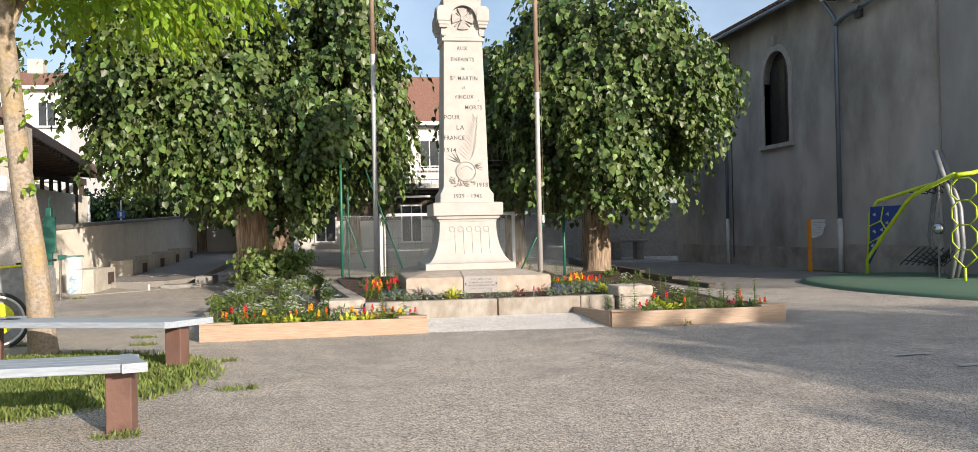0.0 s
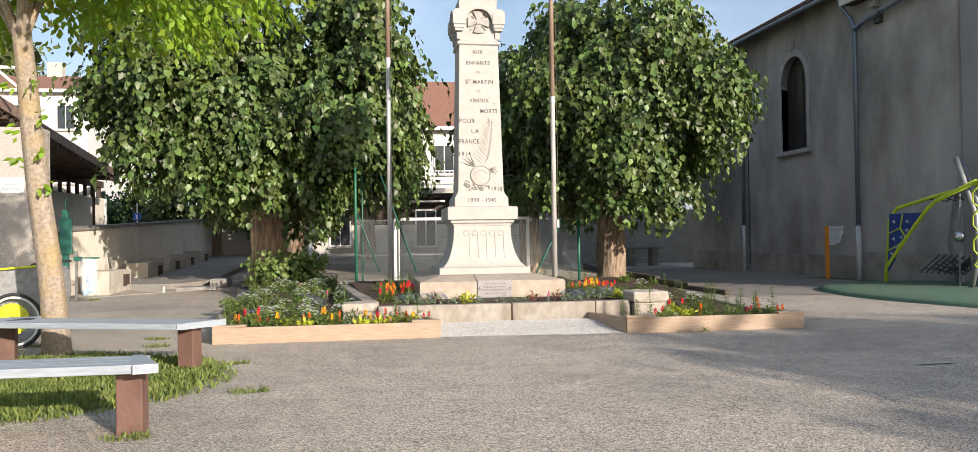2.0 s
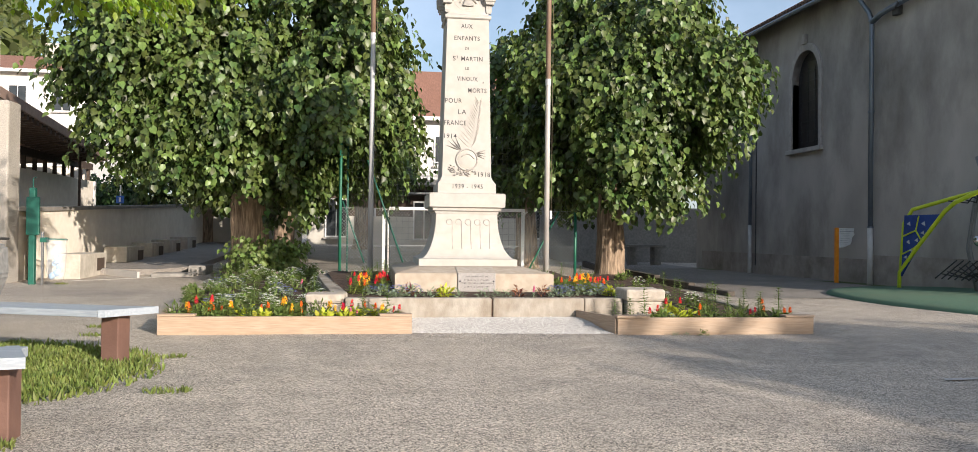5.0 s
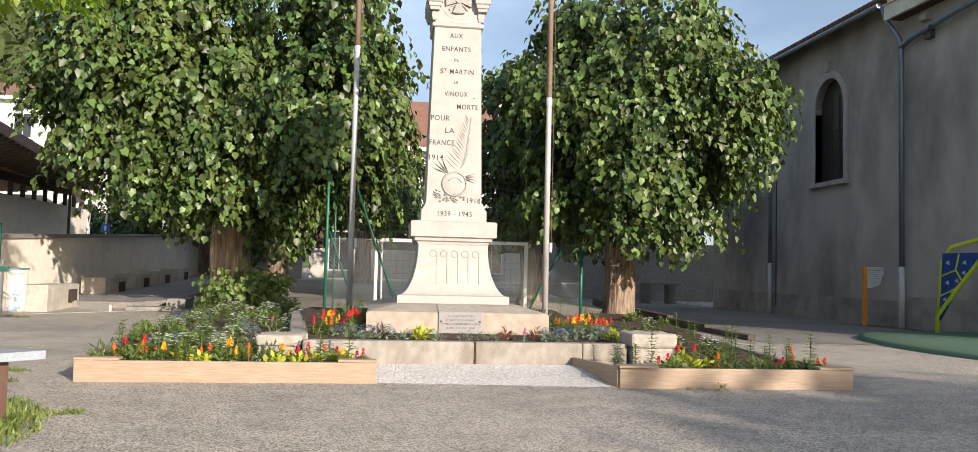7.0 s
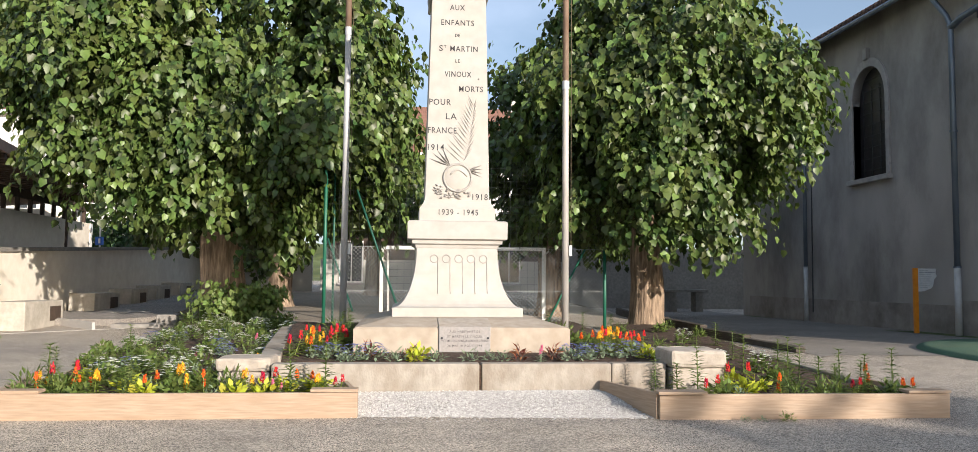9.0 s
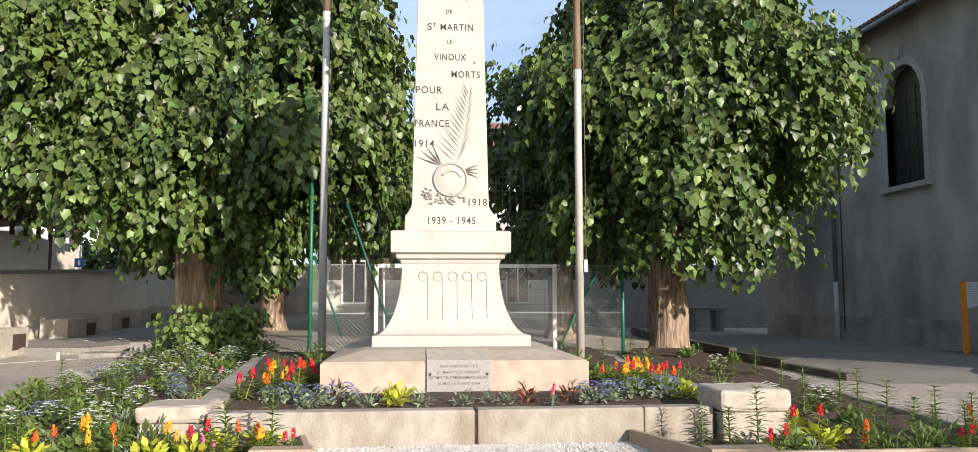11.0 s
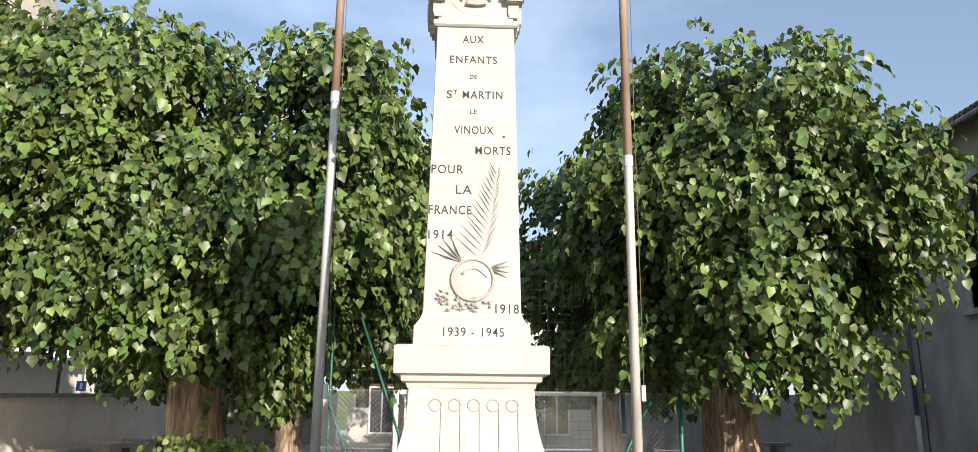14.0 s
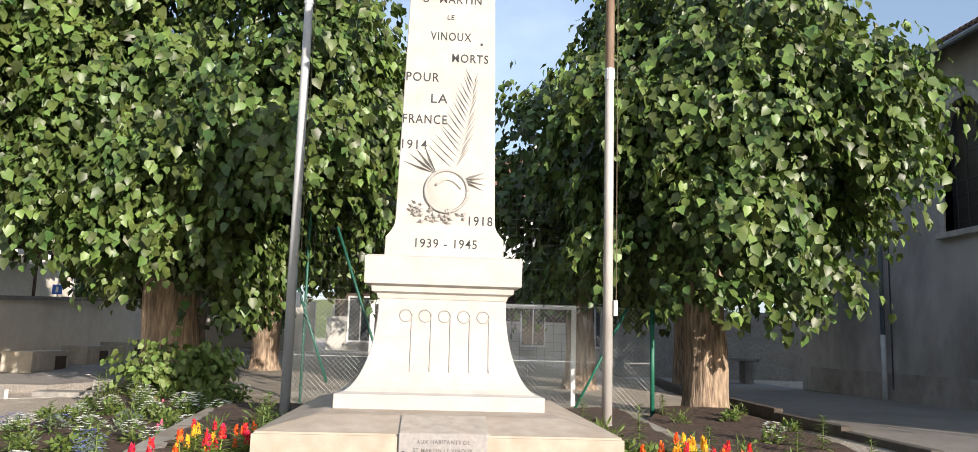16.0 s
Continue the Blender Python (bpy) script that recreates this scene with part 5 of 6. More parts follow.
mesh_panel(bm, 3.6, gz, 1.76, 0.16, 0.003, diag=False)
part("goal_net", bm, NET, goal, "dark goal net").matrix_basis = Matrix.Translation((-1.10, 10.7, 0))


# ---- trees ----
def trunk_mesh(name, base, top, r0, r1, parent, mat, bend=0.08, ridges=0.05, seed=1, flare=1.3):
    """A ribbed, slightly bent trunk."""
    bm = bmesh.new()
    b, t = Vector(base), Vector(top)
    rings, sides, n = [], 28, 16
    for i in range(n + 1):
        f = i / n
        c = b.lerp(t, f) + Vector((bend * noise.noise(Vector((f * 2, seed, 0))), bend * noise.noise(Vector((0, f * 2, seed))), 0))
        r = r0 + (r1 - r0) * f
        r *= 1 + (flare - 1) * max(0, 1 - f * 5) ** 2
        ring = []
        for k in range(sides):
            a = 2 * math.pi * k / sides
            q = 1 + ridges * math.sin(a * 9 + 1.5 * noise.noise(Vector((f * 3, seed, 1)))) + ridges * 1.5 * noise.noise(Vector((math.cos(a) * 2.5, math.sin(a) * 2.5, f * 1.2 + seed)))
            ring.append(bm.verts.new(c + Vector((math.cos(a), math.sin(a), 0)) * r * q))
        rings.append(ring)
    for p, q in zip(rings, rings[1:]):
        for k in range(sides):
            bm.faces.new((p[k], p[(k + 1) % sides], q[(k + 1) % sides], q[k]))
    bm.faces.new(rings[-1])
    return part(name, bm, mat, parent, smooth=True)


def weeping_crown(name, parent, centre, radii, strands, leaf, mat, seed, low, steps=8, lumps=0.22, spread=1.0, shape="heart", fill=0.25, top_bias=0.15, hang=1.0, boxy=2.7, rise=1.3, edge=0.75):
    """Shoots that arch outwards from an uneven, rather square dome and hang down, each set with leaves."""
    rg = np.random.default_rng(seed)
    boughs = max(10, strands // 28)
    c = rg.normal(size=(boughs, 3))
    c[:, 2] += top_bias
    c /= np.linalg.norm(c, axis=1, keepdims=True)
    c[:, 2] = np.where(c[:, 2] < -0.88, -c[:, 2], c[:, 2])
    full = c / (np.abs(c) ** boxy).sum(axis=1, keepdims=True) ** (1 / boxy)
    lump = np.array([1 + lumps * noise.noise(Vector((v[0] * 2.1 + seed, v[1] * 2.1, v[2] * 2.1))) for v in c]) * np.where(rg.random(boughs) < 0.62, rg.uniform(0.98, 1.09, boughs), rg.uniform(0.58, 0.90, boughs)) * np.where(c[:, 2] < -0.15, 0.86, 1.0)
    heads = np.array(centre) + full * np.array(radii) * lump[:, None]
    pick = rg.integers(0, boughs, strands)
    d = c[pick]
    jitter = rg.normal(scale=leaf * 1.55, size=(strands, 3)) * np.array([1, 1, 0.8])
    p = heads[pick] + jitter
    out = d.copy()
    out[:, 2] = 0
    out = out + jitter * 1.6 * np.array([1, 1, 0])
    out /= np.maximum(np.linalg.norm(out, axis=1, keepdims=True), 0.2)
    vel = out * rg.uniform(0.3, 0.9, (strands, 1)) * spread + rg.normal(scale=0.22, size=(strands, 3))
    vel[:, 2] += 0.5 * np.maximum(d[:, 2], -0.2) + 0.1
    P, T, N, S = [], [], [], []
    step = leaf * 0.60
    length = rg.integers(max(3, steps - 6), steps + 4, strands)
    for k in range(steps + 4):
        vel[:, 2] -= 0.24 * hang
        vel /= np.maximum(np.linalg.norm(vel, axis=1, keepdims=True), 1.0)
        p = p + vel * step
        live = (k < length) & (p[:, 2] > low + rise * np.clip(np.hypot((p[:, 0] - centre[0]) / radii[0], (p[:, 1] - centre[1]) / radii[1]) - edge, 0, 0.8) + 0.30 * np.sin(p[:, 0] * 2.3) + 0.2 * np.sin(p[:, 1] * 3.1 + 1))
        q = p[live]
        many = len(q)
        side = np.cross(vel[live], np.array([0, 0, 1.0])) * (1 if k % 2 else -1)
        P.append(q + side * 0.02 + rg.normal(scale=leaf * 0.20, size=(many, 3)))
        T.append(vel[live] * 0.35 + side * 0.6 + np.array([0, 0, -0.7]) + out[live] * 0.30 + rg.normal(scale=0.36, size=(many, 3)))
        N.append(out[live] * 0.8 + np.array([0, 0, 0.45]) + rg.normal(scale=0.52, size=(many, 3)))
        S.append(leaf * rg.uniform(0.55, 1.20, many))
    inner = int(strands * steps * fill)
    e = rg.normal(size=(inner, 3))
    e /= np.linalg.norm(e, axis=1, keepdims=True)
    e = np.array(centre) + e * np.array(radii) * rg.uniform(0.15, 0.62, (inner, 1)) ** 0.8
    e = e[e[:, 2] > low + 0.3]
    P.append(e)
    T.append(rg.normal(size=e.shape) + np.array([0, 0, -0.6]))
    N.append(rg.normal(size=e.shape) + np.array([0, 0, 0.5]))
    S.append(leaf * rg.uniform(0.9, 1.6, len(e)))
    return leaf_mesh(name, np.concatenate(P), np.concatenate(T), np.concatenate(N), np.concatenate(S), shape, mat, parent, kind="stuff")


def limbs(parent, base, centre, radii, count, r0, seed, mat=TWIG):
    rg = random.Random(seed)
    for k in range(count):
        a = 2 * math.pi * (k + rg.random() * 0.6) / count
        el = rg.uniform(0.25, 1.1)
        end = Vector(centre) + Vector((math.cos(a) * math.cos(el) * radii[0], math.sin(a) * math.cos(el) * radii[1], math.sin(el) * radii[2])) * 0.82
        b = Vector(base)
        m1 = b.lerp(end, 0.4) + Vector((0, 0, 0.35))
        bm = tubed([b, b.lerp(m1, 0.5), m1, m1.lerp(end, 0.5) + Vector((0, 0, 0.2)), end], [r0, r0 * 0.8, r0 * 0.6, r0 * 0.4, r0 * 0.15], 8)
        for _ in range(3):
            f = Vector((rg.uniform(-1, 1), rg.uniform(-1, 1), rg.uniform(-0.2, 0.9)))
            tube(bm, [m1.lerp(end, 0.3), m1.lerp(end, 0.6) + f * 0.5, m1.lerp(end, 0.7) + f * 1.0], [r0 * 0.35, r0 * 0.2, r0 * 0.06], 5)
        part("limb", bm, mat, parent)


def broad_tree(label, x, y, r, crown_c, crown_r, strands, leaf, mat, seed, low, bark=BARK, fork=2.6, group="linden trees of the square", **kw):
    t = thing("linden_tree", label, "tree", group)
    z = ground_z(x, y)
    trunk_mesh("trunk", (x, y, z - 0.1), (x + 0.06 * (crown_c[0] - x), y, fork), r, r * 0.78, t, bark, seed=seed)
    limbs(t, (x + 0.06 * (crown_c[0] - x), y, fork - 0.15), crown_c, crown_r, 9, r * 0.5, seed)
    weeping_crown("crown", t, crown_c, crown_r, strands, leaf, mat, seed, low, **kw)
    return t


left = broad_tree("broad pollarded linden with large drooping green leaves", -4.30, 9.05, 0.47, (-6.2, 9.3, 5.10), (1.95, 2.3, 2.75), 4200, 0.162, LEAF, 11, 1.45, lumps=0.34, rise=1.2, edge=0.32, boxy=2.4)
weeping_crown("crown", left, (-2.35, 8.8, 4.60), (1.22, 2.4, 2.35), 2900, 0.160, LEAF, 12, 1.45, lumps=0.34, rise=0.6, edge=0.6)
weeping_crown("crown", left, (-4.3, 8.8, 3.45), (1.9, 1.7, 2.2), 2900, 0.160, LEAF, 13, 1.42, lumps=0.34)
limbs(left, (-4.3, 9.05, 2.5), (-2.35, 8.9, 4.7), (1.6, 2.2, 2.4), 5, 0.18, 12)
broad_tree("round linden with large drooping green leaves", 4.42, 8.4, 0.36, (4.62, 8.25, 4.55), (2.45, 2.4, 2.48), 5400, 0.160, LEAF, 23, 1.50, lumps=0.36, boxy=2.4, rise=-0.3, edge=0.55)
broad_tree("linden standing in the shade behind the fence", -4.3, 17.0, 0.36, (-4.0, 16.6, 4.3), (2.6, 2.4, 2.2), 1500, 0.18, LEAF, 31, 1.8)
broad_tree("linden standing in shade behind the sports goal", 3.3, 13.6, 0.36, (3.45, 13.2, 4.4), (2.0, 2.2, 2.5), 1300, 0.18, LEAF, 37, 1.6)
broad_tree("linden standing far in the yard", 7.6, 19.5, 0.36, (7.4, 19.5, 5.0), (3.2, 2.8, 2.7), 1000, 0.20, LEAF, 41, 1.9)
broad_tree("linden standing far in the yard", -1.8, 24.0, 0.36, (-1.6, 24.0, 5.0), (2.2, 2.0, 2.0), 700, 0.20, LEAF, 43, 2.4)
broad_tree("linden standing far in the yard", -8.6, 26.0, 0.36, (-8.4, 26.0, 4.6), (3.4, 2.4, 3.0), 1000, 0.22, LEAF, 45, 1.4)
broad_tree("linden standing far in the yard", 10.5, 31.0, 0.36, (10.5, 31.0, 5.6), (3.6, 2.6, 3.0), 700, 0.24, LEAF, 44, 2.0)
broad_tree("broad tree that shades the edge of the square", 16.5, -23.4, 0.3, (16.5, -23.4, 5.12), (4.0, 2.3, 1.8), 2800, 0.22, LEAF, 47, 3.0, group="trees of the square", fill=0.15)

# young lime-green maple by the benches
maple = thing("maple_tree", "young maple with pale bark and lime-green leaves", "tree")
trunk_mesh("trunk", (-5.45, -2.2, -0.05), (-5.82, -2.2, 3.75), 0.142, 0.098, maple, BARK_YOUNG, bend=0.05, ridges=0.03, seed=5, flare=1.15)
limbs(maple, (-5.82, -2.2, 3.6), (-5.7, -2.2, 4.9), (2.2, 2.0, 1.4), 8, 0.06, 6, BARK_YOUNG)
weeping_crown("crown", maple, (-5.45, -2.3, 4.6), (2.2, 1.9, 0.8), 1500, 0.13, LEAF_LIME, 53, 3.6, steps=7, shape="oval", fill=0.2, hang=0.7)
P, T, N, S = [], [], [], []
rg = np.random.default_rng(8)
for z, side in ((1.95, 1), (2.25, -1), (2.3, 1), (2.55, -1), (2.75, 1), (3.05, -1), (3.1, 1)):
    x = -5.45 - 0.37 * z / 3.75 + side * 0.13
    for _ in range(7):
        P.append((x + rg.normal(0, 0.03), -2.36 + rg.normal(0, 0.03), z + rg.normal(0, 0.04)))
        T.append((side * 0.5 + rg.normal(0, 0.4), -0.4, -0.3 + rg.normal(0, 0.4)))
        N.append((rg.normal(0, 0.5), -0.6, 0.6))
        S.append(rg.uniform(0.07, 0.12))
for k in range(7):
    c = slice(7 * k, 7 * k + 7)
    leaf_mesh("trunk_shoot", P[c], T[c], N[c], S[c], "oval", LEAF_LIME, maple)

# sucker growth at the foot of the left linden
bush = thing("sucker_bush", "leafy basal shoots round the linden foot", "bush")
weeping_crown("foliage", bush, (-3.80, 7.45, 0.38), (0.80, 0.42, 0.36), 380, 0.11, LEAF_PLANT, 61, 0.12, steps=5, fill=0.5, hang=0.5)
bush2 = thing("sucker_bush", "leafy basal shoots round the linden foot", "bush")
weeping_crown("foliage", bush2, (-3.45, 7.8, 0.72), (0.40, 0.30, 0.32), 90, 0.11, LEAF_PLANT, 67, 0.25, steps=5, fill=0.4, hang=0.5)


hedge = thing("hedge", "dark green shrubs growing behind the yard wall", "bush")
weeping_crown("foliage", hedge, (-13.3, 30.2, 2.3), (2.3, 1.6, 1.5), 900, 0.13, HEDGE_LEAF, 71, 0.5, steps=6, fill=0.6, hang=0.5)

# ---- bedding plants ----
def stem_plant(name, label, height, whorls, per, leaf_len, leaf_mat, rg, flower=None, plume=0.0, bushy=0):
    ob = thing(name, label, "flower" if flower else "plant", "bedding plants")
    bm = bmesh.new()
    tips = []
    stems = 1 + bushy
    P, T, N, S = [], [], [], []
    for s in range(stems):
        a = rg.uniform(0, 6.28)
        lean = rg.uniform(0.05, 0.35) if bushy else rg.uniform(0, 0.06)
        hh = height * (1 if s == 0 else rg.uniform(0.55, 0.95))
        off = 0.04 * bushy ** 0.5
        p0 = Vector((rg.normal(0, off), rg.normal(0, off), -0.03))
        p1 = p0 + Vector((math.cos(a) * lean * hh, math.sin(a) * lean * hh, hh))
        tube(bm, [p0, p0.lerp(p1, 0.5) + Vector((0, 0, 0.01)), p1], [0.006, 0.005, 0.003], 5)
        tips.append(p1)
        for k in range(whorls):
            f = (k + 0.6) / whorls
            c = p0.lerp(p1, f)
            for j in range(per):
                b = 2 * math.pi * j / per + k * 1.3 + rg.uniform(-0.3, 0.3)
                up = rg.uniform(0.1, 0.6) - 0.35 * (1 - f)
                P.append(c)
                T.append((math.cos(b), math.sin(b), up))
                N.append((-math.cos(b) * up, -math.sin(b) * up, 1.0))
                S.append(leaf_len * (1.15 - 0.55 * f) * rg.uniform(0.8, 1.15))
    part("stem", bm, leaf_mat, ob)
    leaf_mesh("foliage", P, T, N, S, "lance" if not bushy or flower else "oval", leaf_mat, ob, kind="stuff")
    if flower:
        P, T, N, S = [], [], [], []
        for tip in tips:
            for k in range(46):
                f = rg.random()
                rr = plume * 0.34 * (1 - f) ** 0.7
                b = rg.uniform(0, 6.28)
                P.append(tip + Vector((math.cos(b) * rr * 0.6, math.sin(b) * rr * 0.6, plume * (f - 0.15))))
                T.append((math.cos(b) * 0.55, math.sin(b) * 0.55, 1.0))
                N.append((math.cos(b), math.sin(b), 0.2))
                S.append(plume * rg.uniform(0.22, 0.40))
        leaf_mesh("plume", P, T, N, S, "oval", flower, ob, kind="stuff")
    return ob


def mound_plant(name, label, radius, height, leaves, leaf_len, leaf_mat, rg, petal=None, petals=0, petal_len=0.02, shape="oval"):
    ob = thing(name, label, "flower" if petal else "plant", "bedding plants")
    d = rg.normal(size=(leaves, 3))
    d[:, 2] = np.abs(d[:, 2])
    d /= np.linalg.norm(d, axis=1, keepdims=True)
    P = d * np.array([radius, radius, height]) * rg.uniform(0.3, 1.0, (leaves, 1))
    leaf_mesh("foliage", P, d + rg.normal(scale=0.4, size=d.shape), np.tile([0, 0, 1.0], (leaves, 1)) + rg.normal(scale=0.4, size=d.shape), leaf_len * rg.uniform(0.6, 1.2, leaves), shape, leaf_mat, ob, kind="stuff")
    if petal:
        P, T, N, S = [], [], [], []
        for _ in range(petals):
            v = Vector(rg.normal(size=3))
            v.z = abs(v.z) + 0.4
            v.normalize()
            c = Vector((v.x * radius, v.y * radius, v.z * height * 1.15 + 0.02))
            for j in range(5):
                b = 2 * math.pi * j / 5 + rg.uniform(-0.2, 0.2)
                P.append(c)
                T.append((math.cos(b), math.sin(b), 0.35))
                N.append((-0.3 * math.cos(b), -0.3 * math.sin(b), 1))
                S.append(petal_len * rg.uniform(0.8, 1.2))
        leaf_mesh("blossom", P, T, N, S, "oval", petal, ob, kind="stuff")
    return ob


rg = np.random.default_rng(77)
KINDS = {
    "lily": [stem_plant("lily_plant", "upright green lily stem with narrow whorled leaves", h, 13, 6, 0.115, LEAF_PLANT, rg) for h in (0.34, 0.42, 0.28)],
    "red": [stem_plant("celosia", "celosia with a red feathery plume", h, 8, 6, 0.105, LEAF_CELOSIA, rg, RED, 0.072, 1) for h in (0.17, 0.21)],
    "orange": [stem_plant("celosia", "celosia with an orange feathery plume", h, 8, 6, 0.105, LEAF_CELOSIA, rg, ORANGE, 0.07, 1) for h in (0.16, 0.20)],
    "yellow": [stem_plant("celosia", "celosia with a golden feathery plume", h, 8, 6, 0.105, LEAF_CELOSIA, rg, YELLOW, 0.072, 1) for h in (0.15, 0.19)],
    "lime": [mound_plant("coleus", "low chartreuse foliage plant", 0.10, 0.13, 60, 0.075, LEAF_CHART, rg)],
    "green": [mound_plant("bedding_plant", "bushy dark green bedding plant", 0.14, 0.17, 130, 0.07, LEAF_PLANT, rg, shape="lance"), mound_plant("bedding_plant", "bushy green bedding plant", 0.13, 0.14, 110, 0.07, LEAF_PLANT, rg)],
    "grey": [mound_plant("grey_plant", "small grey-green foliage plant", 0.09, 0.10, 70, 0.055, LEAF_GREY, rg, shape="lance")],
    "blue": [mound_plant("lobelia", "low plant covered in small blue flowers", 0.14, 0.11, 90, 0.045, LEAF_GREY, rg, BLUE_PETAL, 46, 0.022)],
    "white": [mound_plant("white_flower", "low plant with many small white flowers", 0.15, 0.17, 120, 0.06, LEAF_PLANT, rg, WHITE_PETAL, 34, 0.034)],
    "bronze": [mound_plant("bronze_plant", "small plant with bronze and red leaves", 0.08, 0.13, 40, 0.09, LEAF_BRONZE, rg, shape="lance")],
    "pink": [stem_plant("gaillardia", "small plant with a dusky pink flower", 0.12, 5, 5, 0.07, LEAF_GREY, rg, PINK_PETAL, 0.05, 1)],
}
used = set()


def plant(kind, x, y, z):
    proto = KINDS[kind][int(rg.integers(len(KINDS[kind])))]
    s = rg.uniform(0.85, 1.18)
    m = Matrix.Translation((x, y, z)) @ Matrix.Rotation(rg.uniform(0, 6.28), 4, "Z")
    if proto.name not in used:
        used.add(proto.name)
        proto.matrix_basis = m
        proto.scale = (s, s, s)
        return proto
    ob = copy_thing(proto, m)
    ob.scale = (s, s, s)
    return ob


def scatter(n, x0, x1, y0, y1, poly, zf, kinds, weights, gap):
    done, tries = [], 0
    while len(done) < n and tries < n * 60:
        tries += 1
        x, y = rg.uniform(x0, x1), rg.uniform(y0, y1)
        if poly and not inside(x, y, poly):
            continue
        if any((x - a) ** 2 + (y - b) ** 2 < gap ** 2 for a, b in done):
            continue
        done.append((x, y))
        plant(str(rg.choice(kinds, p=weights)), x, y, zf(x, y))


# front row of the left planter
for x, k in ((-3.70, "green"), (-3.55, "orange"), (-3.40, "green"), (-3.22, "green"), (-3.05, "yellow"), (-2.86, "lily"), (-2.72, "lime"), (-2.50, "green"), (-2.42, "yellow"), (-2.16, "grey"),
             (-2.0, "lime"), (-1.78, "lime"), (-1.68, "pink"), (-1.55, "lily"), (-1.40, "yellow"), (-1.27, "lily"), (-1.13, "red")):
    plant(k, x, -1.34 + rg.uniform(-0.05, 0.07), left_soil_z(x, -1.3))
for x, k in ((-3.62, "yellow"), (-3.30, "orange"), (-2.95, "lime"), (-2.62, "yellow"), (-2.28, "orange"), (-2.05, "yellow"), (-1.90, "yellow"), (-1.62, "lime"), (-1.47, "orange"), (-2.78, "orange"), (-3.46, "red")):
    plant(k, x, -1.08 + rg.uniform(-0.08, 0.08), left_soil_z(x, -1.1))
scatter(46, -3.85, -1.3, -1.2, 0.9, LEFT_BED, left_soil_z, ["green", "lily", "red", "orange", "white", "blue", "lime", "grey", "yellow"], [0.24, 0.20, 0.02, 0.03, 0.16, 0.10, 0.12, 0.08, 0.05], 0.20)
scatter(50, -4.8, -2.1, 0.8, 5.6, LEFT_BED, left_soil_z, ["green", "white", "blue", "lily", "grey", "pink"], [0.36, 0.30, 0.14, 0.10, 0.06, 0.04], 0.26)
scatter(30, -5.0, -2.5, 5.0, 8.2, LEFT_BED, left_soil_z, ["green", "white", "lily"], [0.6, 0.25, 0.15], 0.30)
# memorial bed, left of the base
for x, y, k in ((-1.55, 0.15, "orange"), (-1.42, 0.35, "red"), (-1.30, 0.05, "red"), (-1.62, 0.42, "yellow"), (-1.50, 0.7, "yellow"), (-1.35, 0.75, "orange"), (-1.68, 0.0, "red"), (-1.7, 0.75, "yellow"),
                (-1.28, 0.60, "red"), (-1.6, 1.1, "red"), (-1.4, 1.2, "orange"), (-1.22, 1.0, "lily"), (-1.25, 1.4, "lily"), (-1.35, 1.8, "lily"), (-1.24, 2.1, "green"), (-1.3, -0.25, "blue"), (-1.1, -0.35, "blue"), (-1.45, -0.2, "blue"),
                (-0.92, -0.3, "blue"), (-0.98, -0.22, "bronze"), (-0.70, -0.45, "grey"), (-0.55, -0.3, "bronze"), (-0.48, -0.35, "lime"), (-0.30, -0.40, "grey"), (0.02, -0.42, "grey"), (0.22, -0.35, "grey"),
                (0.35, -0.42, "grey"), (0.52, -0.38, "bronze"), (0.70, -0.42, "pink"), (0.85, -0.3, "bronze"), (1.02, -0.35, "blue"), (1.18, -0.30, "blue"), (-1.15, -0.5, "grey")):
    plant(k, x, y, memorial_soil_z(x, y))
for x, y, k in ((1.32, 0.05, "yellow"), (1.45, 0.25, "yellow"), (1.60, 0.05, "red"), (1.72, 0.30, "yellow"), (1.35, 0.50, "orange"), (1.55, 0.55, "orange"), (1.80, 0.05, "orange"), (1.86, 0.35, "red"), (1.68, -0.18, "blue"),
                (1.42, -0.22, "blue"), (1.25, -0.05, "blue"), (1.85, -0.25, "lime"), (1.3, 0.9, "green"), (1.5, 0.95, "green"), (1.75, 0.8, "yellow"), (1.3, 1.4, "green"), (1.55, 1.5, "lily"), (1.35, 2.0, "green"), (1.8, 1.2, "green"), (1.9, 0.65, "red"),
                (1.3, 2.5, "lily"), (-1.5, 2.4, "green"), (-1.7, 1.7, "green")):
    plant(k, x, y, memorial_soil_z(x, y))
# right planter and bed
for x, y, k in ((1.62, -1.2, "lily"), (1.85, -1.1, "lily"), (1.95, -1.35, "lily"), (2.02, -1.5, "red"), (2.30, -1.45, "grey"), (2.62, -1.52, "orange"), (2.80, -1.3, "lily"), (2.95, -1.2, "lily"), (3.05, -1.35, "lily"), (3.20, -1.4, "green"),
                (3.30, -1.2, "lily"), (3.35, -1.5, "red"), (3.55, -1.25, "lily"), (3.62, -1.55, "green"), (3.75, -1.35, "lily"), (3.80, -1.6, "orange"), (2.45, -1.2, "lime"), (3.45, -1.0, "lily"), (2.2, -1.3, "green"), (2.75, -1.55, "green"), (3.0, -1.5, "green"), (3.70, -1.05, "orange")):
    plant(k, x, y, right_soil_z(x, y))
